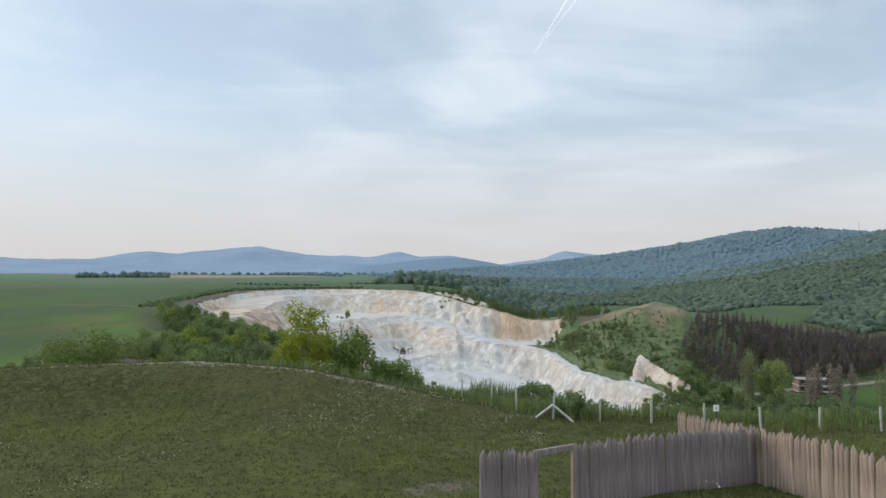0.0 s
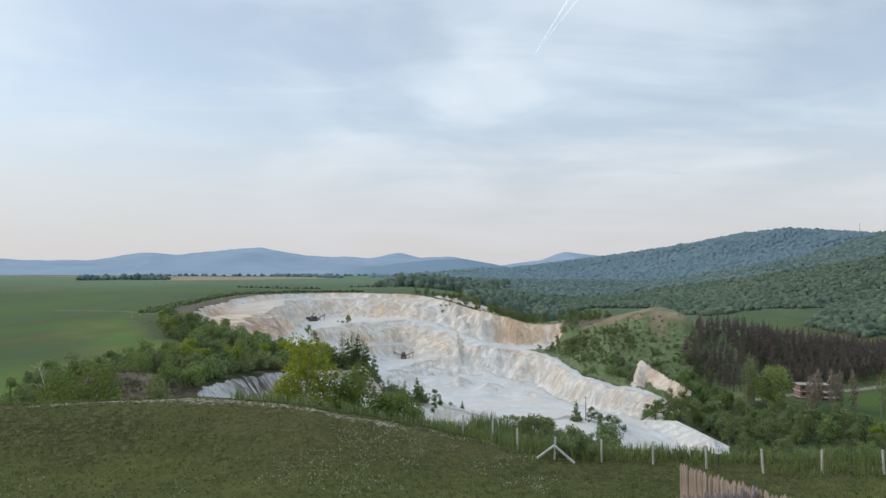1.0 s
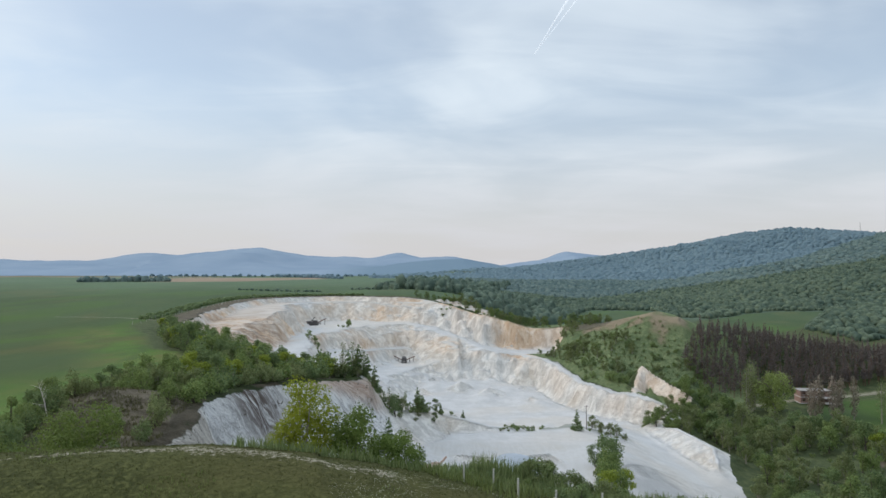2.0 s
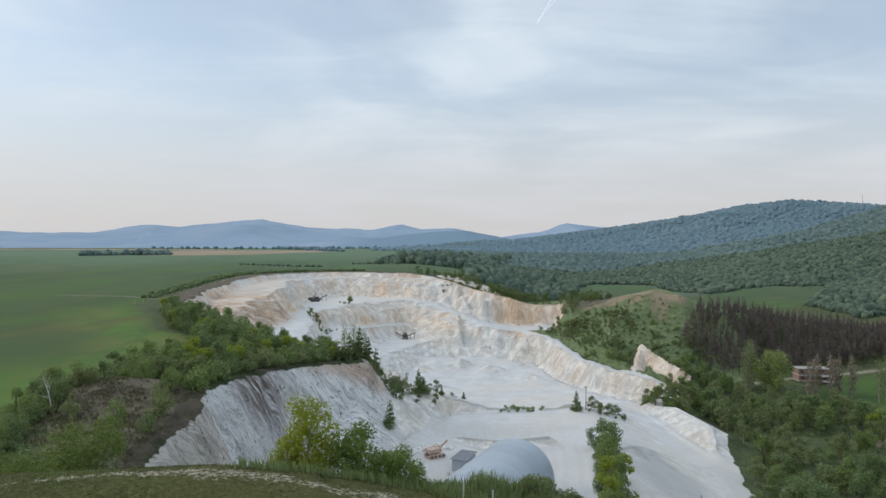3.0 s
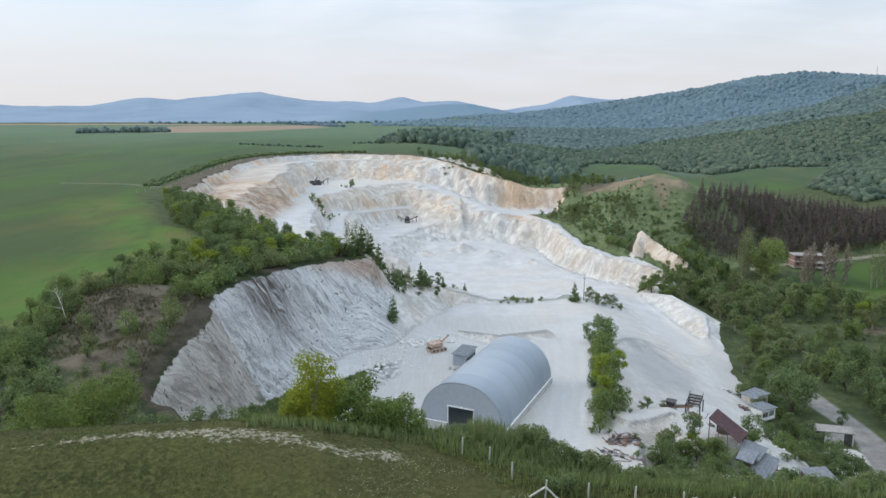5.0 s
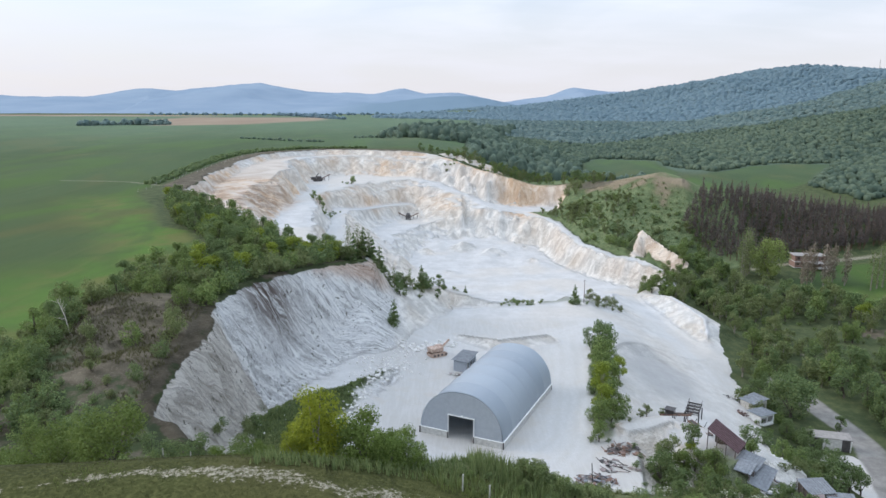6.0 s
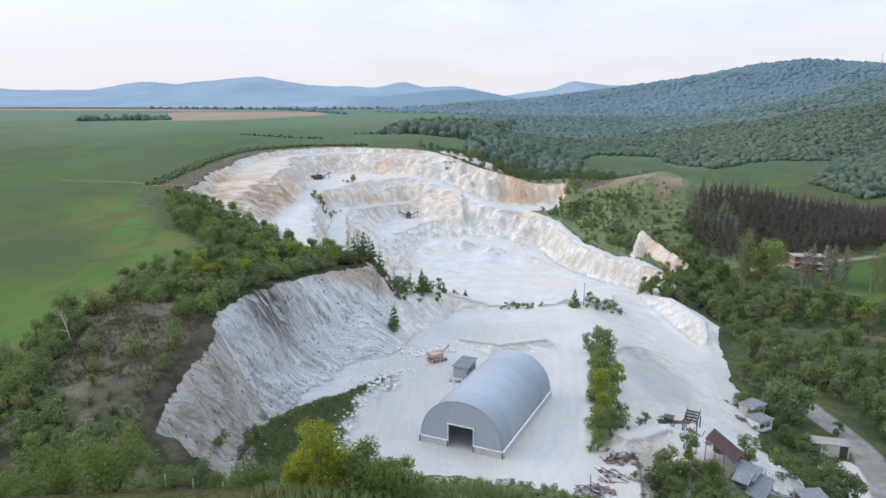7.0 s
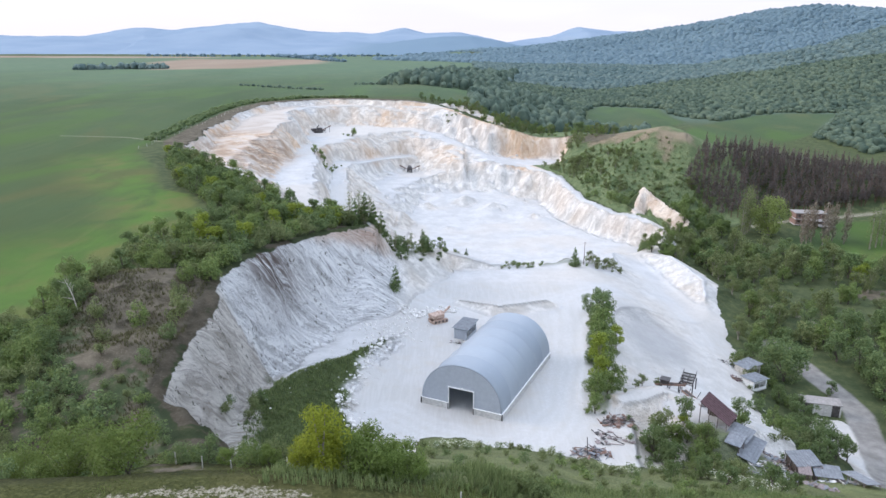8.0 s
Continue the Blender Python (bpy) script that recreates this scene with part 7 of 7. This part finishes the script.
# ---- far woods: leafy crowns past counting, joined into one object each ----
def wood(name, pts, size, material, label, sprays, seed, tall=1.0, up=0.4):
    """Tree crowns standing on the ground at pts (x, y): uneven lumps with leafy sprays over them."""
    rng = np.random.default_rng(seed)
    pts = np.asarray(pts)
    n, k = len(pts), 7 if sprays else 5
    z = heights(pts[:, 0], pts[:, 1])
    s = size * rng.uniform(0.6, 1.35, n)
    h = s * tall * rng.uniform(0.8, 1.3, n)
    foot = np.stack([pts[:, 0], pts[:, 1], z + 0.45 * h], 1)[:, None]
    span = np.stack([s, s, h], 1)[:, None]
    # the lump: rings of points under a top, each pushed in or out
    turn = rng.uniform(0, 6.283, (n, 1))
    rings = []
    for lift, wide in ((-0.45, 0.86), (0.12, 1.0), (0.66, 0.74)) if sprays else ((-0.75, 1.08), (0.30, 0.84)):
        a = turn + np.arange(k)[None] * 6.283 / k + rng.normal(0, 0.12, (n, k))
        r = wide * rng.uniform(0.72, 1.16, (n, k))
        rings.append(np.stack([r * np.cos(a), r * np.sin(a), lift + rng.normal(0, 0.10, (n, k))], 2))
    top = np.stack([rng.normal(0, 0.16, n), rng.normal(0, 0.16, n), rng.uniform(0.9, 1.1, n)], 1)[:, None]
    lump = foot + span * np.concatenate(rings + [top], 1)
    m = len(rings)
    base = np.arange(n)[:, None] * (m * k + 1)
    faces = []
    for i in range(k):
        j = (i + 1) % k
        for lo in range(0, (m - 1) * k, k):
            faces += [[lo + i, lo + j, lo + k + j], [lo + i, lo + k + j, lo + k + i]]
        faces.append([(m - 1) * k + i, (m - 1) * k + j, m * k])
    tris = (base[:, None] + np.array(faces)[None]).reshape(-1, 3)
    me = raw_mesh(name, lump.reshape(-1, 3), tris, material, True)
    ob = tagged(new(name, me), label, "woodland", kind="stuff")
    if sprays:
        d = rng.normal(size=(n, sprays, 3)) + np.array([0, 0, 0.35])
        d /= np.linalg.norm(d, axis=2)[..., None]
        c = d * rng.uniform(0.9, 1.08, (n, sprays))[..., None] * span + foot
        nm = d + 0.3 * rng.normal(size=d.shape) + np.array([0, 0, up])
        nm /= np.linalg.norm(nm, axis=2)[..., None]
        u = np.cross(nm, rng.normal(size=d.shape))
        u /= np.linalg.norm(u, axis=2)[..., None]
        v = np.cross(nm, u)
        q = (s[:, None] * rng.uniform(0.16, 0.32, (n, sprays)))[..., None]
        verts = np.stack([c - u * q, c - v * q * 0.8, c + u * q, c + v * q * 0.8], 2).reshape(-1, 3)
        part("foliage", raw_mesh("foliage", verts, np.arange(n * sprays * 4).reshape(-1, 4), material), None, ob)
    return ob


def sector(r0, r1, gap, seed, keep):
    """Jittered places in the country ahead between two distances."""
    rng = np.random.default_rng(seed)
    g = np.arange(-r1, r1, gap)
    x, y = np.meshgrid(g, g)
    x, y = x.ravel() + rng.uniform(-0.45, 0.45, x.size) * gap, y.ravel() + rng.uniform(-0.45, 0.45, x.size) * gap
    r, a = np.hypot(x, y), np.degrees(np.arctan2(x, y))
    ok = (r > r0) & (r <= r1) & (a > -6) & (a < 48) & keep(x, y)
    return np.stack([x[ok], y[ok]], 1)


def wooded(x, y):
    ok = (x > 20 + 0.02 * y)
    for outline in EAST_FIELDS:
        ok &= depth_in(x, y, outline) < -4
    d, _ = to_line(x, y, GREEN_HILL)
    ok &= (d > 62) & ((x > 250 - 0.25 * (y - 470)) | (y > 640 + 0.2 * x) | ((x < 130) & (y > 545)))
    return ok & (y > 430 - 0.3 * (x - 250))


wood("hillside_wood", sector(430, 1000, 4.9, 1, wooded), 3.0, LEAF_FAR, "dense green broadleaf wood covering the hillside", 8, 51, 0.8)
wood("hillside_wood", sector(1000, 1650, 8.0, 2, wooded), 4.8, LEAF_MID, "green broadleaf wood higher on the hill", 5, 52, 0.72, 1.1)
wood("ridge_wood", sector(1650, 2750, 13.0, 3, lambda x, y: (x > -40 + 220 * fbm(x, y, 320, 3, 54)) & (to_line(x, y, FAR_RIDGE)[0] < 1000)), 8.5, LEAF_HAZED, "far wood over the long ridge, haze-blue in its colour", 0, 53, 0.5, 2.0)
LEAF_VALLEY = canopy_material("leaves_valley_wood", (0.092, 0.138, 0.108), (0.172, 0.228, 0.165), 7.0, 0.4)
# dark wood in the valley north of the pit, and copses on the plain


def copse(outline, gap, seed):
    return np.array([(x, y) for x, y, z in scatter(outline, gap, seed)])


wood("valley_wood", copse([(14, 560), (60, 545), (130, 500), (170, 480), (150, 540), (105, 600), (112, 760), (60, 840), (24, 700)], 6.2, 61), 4.2, LEAF_VALLEY, "dark mixed wood in the valley behind the quarry", 16, 61, 1.3)
wood("valley_wood", copse([(-50, 760), (-10, 720), (50, 760), (60, 900), (110, 1180), (20, 1150), (-40, 900)], 9.0, 62), 5.6, LEAF_VALLEY, "dark wood and copses beyond the fields", 16, 62, 1.2)
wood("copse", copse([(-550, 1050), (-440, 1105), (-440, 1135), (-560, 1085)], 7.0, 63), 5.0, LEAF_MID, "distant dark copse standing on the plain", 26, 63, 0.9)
wood("copse", copse([(-70, 735), (-50, 730), (20, 790), (20, 980), (-66, 1000)], 9.0, 64), 3.2, LEAF_VALLEY, "small group of field trees on the plain", 26, 64, 1.2)
wood("copse", copse([(-580, 2400), (-250, 1640), (-235, 1645), (-550, 2420)], 13.0, 65), 7.0, LEAF_HAZED, "long distant hedge across the plain", 26, 65, 0.7)
wood("copse", copse([(-1000, 2350), (700, 2500), (700, 2580), (-1000, 2430)], 24.0, 66), 6.0, LEAF_HAZED, "line of far trees where the plain ends", 26, 66, 0.8)
wood("hedge", copse([(-208, 712), (-112, 642), (-110, 647), (-206, 718)], 4.0, 68), 1.6, LEAF_VALLEY, "dark field hedge on the plain", 26, 68, 0.8)
wood("hedge", copse([(-100, 741), (-56, 739), (-56, 744), (-100, 746)], 3.5, 69), 1.6, LEAF_VALLEY, "short dark hedge beside the field trees", 26, 69, 0.8)
wood("hedge", copse([(-140, 322), (-134, 322), (-141, 440), (-136, 500), (-110, 548), (-64, 552), (-64, 556), (-116, 556), (-146, 506), (-148, 440)], 1.9, 67), 1.35, LEAF_DARK, "low dark hedge along the quarry rim", 18, 67, 0.75)


# ---- grass, weeds and flowers on the home hill ----
def blades(name, pts, low, high, width, lean, material, label, seed, per=4):
    """Tufts of narrow bent blades."""
    rng = np.random.default_rng(seed)
    pts = np.repeat(np.asarray(pts), per, axis=0)
    n = len(pts)
    x, y = pts[:, 0] + rng.normal(0, 0.07, n), pts[:, 1] + rng.normal(0, 0.07, n)
    z = heights(x, y) - 0.03
    h = rng.uniform(low, high, n)
    a = rng.uniform(0, 6.283, n)
    dx, dy = np.cos(a), np.sin(a)
    tip = lean * h * rng.uniform(0.2, 1.0, n)
    w = width * rng.uniform(0.7, 1.3, n)
    foot1 = np.stack([x - dy * w, y + dx * w, z], 1)
    foot2 = np.stack([x + dy * w, y - dx * w, z], 1)
    mid1 = np.stack([x - dy * w * 0.7 + dx * tip * 0.35, y + dx * w * 0.7 + dy * tip * 0.35, z + h * 0.6], 1)
    mid2 = np.stack([x + dy * w * 0.7 + dx * tip * 0.35, y - dx * w * 0.7 + dy * tip * 0.35, z + h * 0.6], 1)
    top = np.stack([x + dx * tip, y + dy * tip, z + h], 1)
    verts = np.stack([foot1, foot2, mid2, mid1, top], 1).reshape(-1, 3)
    k = np.arange(n)[:, None] * 5
    faces = np.concatenate([k + [0, 1, 2], k + [0, 2, 3], k + [3, 2, 4]])
    me = raw_mesh(name, verts, faces, material)
    return tagged(new(name, me), label, "grass", kind="stuff")


def meadow_points(n, box_, seed, dense=None):
    rng = np.random.default_rng(seed)
    x0, y0, x1, y1 = box_
    p = np.stack([rng.uniform(x0, x1, n), rng.uniform(y0, y1, n)], 1)
    return p if dense is None else p[dense(p[:, 0], p[:, 1])]


GRASS = leaf_material("grass_blades", (0.054, 0.060, 0.019), (0.094, 0.098, 0.032), 0.45)
TALL_GRASS = leaf_material("tall_grass", (0.112, 0.146, 0.042), (0.195, 0.236, 0.080), 0.4)
WEEDS = leaf_material("weeds", (0.118, 0.165, 0.062), (0.235, 0.280, 0.115), 0.45)
PETALS = plain_material("pale_petals", (0.42, 0.43, 0.32), (0.60, 0.60, 0.48), 0.5, 0.8)


def patchy(size, seed, cut):
    return lambda x, y: fbm(x, y, size, 3, seed) > cut


def on_the_hill(x, y):
    return (depth_in(x, y, BROW) > -3) & (np.abs(x) < 0.72 * y + 4)


blades("meadow_grass", meadow_points(46000, (-38, 20, 32, 50), 71, on_the_hill), 0.05, 0.13, 0.02, 1.3, GRASS, "short dark green meadow grass on the hill", 71, 3)
blades("meadow_grass", meadow_points(15000, (-36, 20, 32, 50), 72, lambda x, y: on_the_hill(x, y) & (patchy(5, 72, 0.55)(x, y) | ((x > -4) & (y < 40) & patchy(2, 79, -0.2)(x, y)))), 0.10, 0.26, 0.018, 0.5, TALL_GRASS, "longer tufts of lighter grass in patches", 72)
FENCE_LINE = [(1, 49, 0), (5, 45.5, 0), (8, 43.2, 0), (16, 42.2, 0), (30, 40.4, 0), (46, 37.5, 0)]


def along_fence(reach):
    def keep(x, y):
        d, _ = to_line(x, y, FENCE_LINE)
        return d < reach + 0.8 * fbm(x, y, 4, 2, 77)
    return keep


blades("tall_weeds", meadow_points(9000, (-2, 34, 50, 58), 73, along_fence(2.0)), 0.3, 0.85, 0.028, 0.4, TALL_GRASS, "tall grass and weeds along the wire fence", 73, 3)
blades("tall_weeds", meadow_points(34000, (-14, 40, 56, 96), 74, lambda x, y: (depth_in(x, y, BROW) < 1.0) & (depth_in(x, y, BROW) > -44) & (depth_in(x, y, YARD) < 0)), 0.3, 0.95, 0.035, 0.5, WEEDS, "rank weeds on the slope below the brow", 74, 3)


BERM = [(-15, 156), (-19, 144), (-22.5, 131), (-22, 124), (-18, 115), (-16, 100), (-21, 88), (-31, 90), (-33, 102), (-34, 114), (-33, 125), (-30, 134), (-21, 148)]
blades("berm_grass", meadow_points(16000, (-36, 86, -13, 158), 75, lambda x, y: depth_in(x, y, BERM) + 1.5 * fbm(x, y, 4, 3, 76) > 0.3), 0.25, 0.7, 0.05, 0.6, WEEDS, "rough grass and weeds covering the earth berm", 75, 3)


DRY_GRASS = leaf_material("dry_grass", (0.074, 0.074, 0.035), (0.150, 0.140, 0.074), 0.35)


def rough_ground(x, y):
    return (depth_in(x, y, YARD) < -1) & (x > -0.55 * y - 8) & (fbm(x, y, 6, 3, 78) > -0.15)


blades("rough_grass", meadow_points(16000, (-76, 72, -20, 136), 77, rough_ground), 0.25, 0.75, 0.05, 0.6, DRY_GRASS, "dry tufted grass on the earth mound and rough slope", 77, 3)


def flowers(pts, label, seed, low=0.25, high=0.5, size=0.035):
    rng = np.random.default_rng(seed)
    pts = np.asarray(pts)
    z = heights(pts[:, 0], pts[:, 1])
    n = len(pts)
    c = np.stack([pts[:, 0], pts[:, 1], z + rng.uniform(low, high, n)], 1)
    s = size * rng.uniform(0.6, 1.5, n)[:, None]
    tilt = rng.normal(0, 0.35, (n, 2))
    u = np.stack([np.ones(n), np.zeros(n), tilt[:, 0]], 1) * s
    v = np.stack([np.zeros(n), np.ones(n), tilt[:, 1]], 1) * s
    rim = [c + u * math.cos(a) + v * math.sin(a) for a in np.linspace(0, 6.283, 6, endpoint=False)]
    verts = np.stack(rim + [c + np.array([0, 0, 0.02])], 1).reshape(-1, 3)
    k = np.arange(n)[:, None] * 7
    faces = np.concatenate([k + [i, (i + 1) % 6, 6] for i in range(6)])
    return tagged(new("wild_flowers", raw_mesh("wild_flowers", verts, faces, PETALS)), label, "flowers", kind="stuff")


flowers(meadow_points(5200, (-12, 31, 6, 45), 81, lambda x, y: ((x + 1.5) / 7) ** 2 + ((y - 39) / 5.5) ** 2 < 0.5 + 1.3 * fbm(x, y, 2.6, 3, 81)), "small white flowers scattered on the grassy bank", 81, 0.10, 0.22, 0.015)
flowers(meadow_points(1500, (-24, 24, -10, 36), 82, patchy(2.5, 82, 0.45)), "patches of white meadow flowers", 82, 0.12, 0.25, 0.018)
flowers(meadow_points(800, (8, 22, 13, 28), 83, patchy(2.0, 83, 0.3)), "white flowers inside the palisade", 83, 0.2, 0.4, 0.03)

# ---- bushes on the brow ----
BIG_BRIGHT = broadleaf(301, 6.6, 2.35, 5600, 0.115, PALE_BARK, leaf_material("leaves_yellow", (0.21, 0.255, 0.025), (0.40, 0.43, 0.05), 0.5), 0.12, 26)
BIG_GREEN = broadleaf(302, 4.6, 2.6, 3600, 0.13, BARK, leaf_material("leaves_fresh", (0.118, 0.175, 0.038), (0.215, 0.285, 0.072), 0.45), 0.1, 18)
BIG_WILLOW = broadleaf(303, 5.6, 4.0, 5200, 0.13, BARK, leaf_material("leaves_willow", (0.105, 0.155, 0.034), (0.185, 0.240, 0.064), 0.45), 0.1, 26)
BROW_SHRUBS = [shrub(310 + k, 2.0, 1.3, 700, 0.09, (LEAF_GREEN, LEAF_OLIVE, LEAF_DARK)[k % 3]) for k in range(4)]
plant("bush", BIG_BRIGHT, -10.2, 51.8, 1.0, "tall bush with bright yellow-green leaves on the brow", "bush")
plant("bush", BIG_BRIGHT, -11.9, 52.4, 0.55, "yellow-green bush beside the taller one", "bush", turn=120)
plant("bush", BIG_GREEN, -6.4, 52.2, 1.0, "fresh green bush on the brow of the hill", "bush")
plant("bush", BIG_GREEN, -4.2, 51.6, 0.6, "green bush below the grassy bank", "bush", turn=200)
plant("bush", BIG_GREEN, -2.2, 51.2, 0.35, "low dark green bush by the fence", "bush", turn=80)
plant("bush", BIG_GREEN, -8.2, 54.4, 0.95, "green bush behind the yellow-green one", "bush", turn=300)
plant("bush", BIG_WILLOW, -27.2, 53.0, 0.95, "wide rounded willow bush with many stems", "willow bush", turn=30)
plant("bush", BIG_WILLOW, -35.0, 58.0, 0.85, "grey-green bush below the bank", "bush", turn=140)
plant("bush", BIG_WILLOW, -43.5, 63.0, 0.8, "bushy willow among fence posts", "bush", turn=260)
for k in range(46):
    x = 2.0 + 0.92 * k + 0.5 * math.sin(k * 2.3)
    d = 1.8 + 2.6 * abs(math.sin(k * 1.7))
    y = float(np.interp(x, [1, 5, 8, 16, 30, 46], [49.5, 46, 43.6, 42.6, 40.8, 38])) + d
    plant("shrub", BROW_SHRUBS[k % 4], x, y, 0.45 + 0.4 * abs(math.sin(k * 3.1)), "leafy shrub and weeds behind the wire fence", "shrub", SC, group="shrubs along the brow")
plant("shrub", BROW_SHRUBS[2], 8.0, 42.3, 1.0, "dark shrub beside the braced corner post", "shrub", SC)
plant("shrub", BROW_SHRUBS[2], 7.0, 42.6, 0.75, "low dark shrub behind the corner post", "shrub", SC)
for k, (x, y, s, j) in enumerate(((-3.0, 53.2, 0.72, 40), (-5.2, 55.4, 0.7, 310), (-12.6, 58.8, 0.42, 20), (-16.8, 59.6, 0.45, 90), (-21.5, 60.6, 0.4, 210))):
    plant("bush", BIG_GREEN, x, y, s, "feathery light green bush on the slope below the brow", "bush", turn=j, group="bushes below the brow")
thicket("slope_shrubs", [(-30, 60), (-10, 58), (-2, 56), (0, 62), (-12, 66), (-30, 68)], 2.0, 97, [K_SHRUB, K_SHRUB, K_BUSHY], 0.35, 0.7, "low shrubs behind the fence below the bank")
thicket("slope_shrubs", [(-52, 62), (-38, 56), (-30, 54), (-28, 62), (-40, 72), (-56, 74)], 2.4, 98, [K_SHRUB, K_BUSHY], 0.3, 0.65, "scrub and rank weeds under the willow bushes")
# tall feathery growth on the first of the slope behind the fence
FEATHERY = [shrub(330 + k, 2.3, 0.95, 900, 0.075, (WEEDS, LEAF_OLIVE, WEEDS)[k]) for k in range(3)]
for k in range(74):
    x = 5.5 + 0.56 * k + 0.4 * math.sin(k * 2.9)
    y = float(np.interp(x, [1, 5, 10, 30, 60], [49.0, 46.0, 43.5, 42.0, 36.0])) + 4.2 + 2.2 * abs(math.sin(k * 1.9))
    plant("shrub", FEATHERY[k % 3], x, y, 0.78 + 0.42 * abs(math.sin(k * 2.7)), "tall feathery grey-green shrub on the slope behind the fence", "shrub", SC, group="tall growth behind the fence")
blades("tall_weeds", meadow_points(9000, (2, 40, 50, 56), 92, lambda x, y: (depth_in(x, y, BROW) < -2.4) & (depth_in(x, y, BROW) > -8)), 0.7, 1.7, 0.03, 0.35, WEEDS, "tall seeding grass and weeds below the brow", 92, 3)
# hedge on the lower edge of the yard
for k in range(34):
    x = -14 + 1.75 * k
    y = float(np.interp(x, [-14, 0, 20, 32, 46], [99, 103.5, 103.5, 96, 84])) + 1.5 * math.sin(k * 2.1)
    plant("shrub", SHRUBS[(k * 2) % 6 if k % 3 else 1], x, y, 0.5 + 0.35 * abs(math.sin(k * 1.3)), "leafy shrub along the lower edge of the yard", "shrub", SC, group="hedge below the yard")
thicket("slope_scrub", [(-30, 72), (-10, 66), (20, 64), (46, 60), (50, 78), (34, 90), (0, 96), (-20, 90)], 3.4, 91, [K_SHRUB], 0.4, 0.8, "scrub on the slope above the yard")


def hedge_line(x, y):
    return np.abs(y - np.interp(x, [-14, 0, 20, 32, 46], [99, 103.5, 103.5, 96, 84])) < 1.6


flowers(meadow_points(17000, (-14, 82, 46, 106), 84, lambda x, y: hedge_line(x, y) & patchy(4, 84, -0.1)(x, y)), "white blossom on the hedge below the yard", 84, 0.6, 1.8, 0.06)


# ---- contrail ----
def contrail():
    m = Nodes("contrail_glow", 1.0, 0, 0)
    m.bsdf.inputs["Alpha"].default_value = 0.13
    # the trail's sunlit white is put in as a faint glow
    m.bsdf.inputs["Emission Color"].default_value = (0.95, 0.97, 1.0, 1)
    m.bsdf.inputs["Emission Strength"].default_value = 0.75
    m.done((0.9, 0.9, 0.9))
    ob = thing("contrail", 545, 4200, 1363, "thin double white vapour trail high in the sky", "vapour trail", kind="structure")
    for k, (w, off) in enumerate(((5.0, 205.0), (3.2, 262.0))):
        bm = bmesh.new()
        pts = [Vector((off * t, 0, t * 340)) for t in np.linspace(0, 1, 16)]
        for i, (a, b) in enumerate(zip(pts, pts[1:])):
            rod(bm, a, b, w * (0.3 + 0.9 * i / 15), w * (0.3 + 0.9 * (i + 1) / 15), 6)
        part("streak", bm, m.mat, ob, smooth=True)
    return ob


contrail()
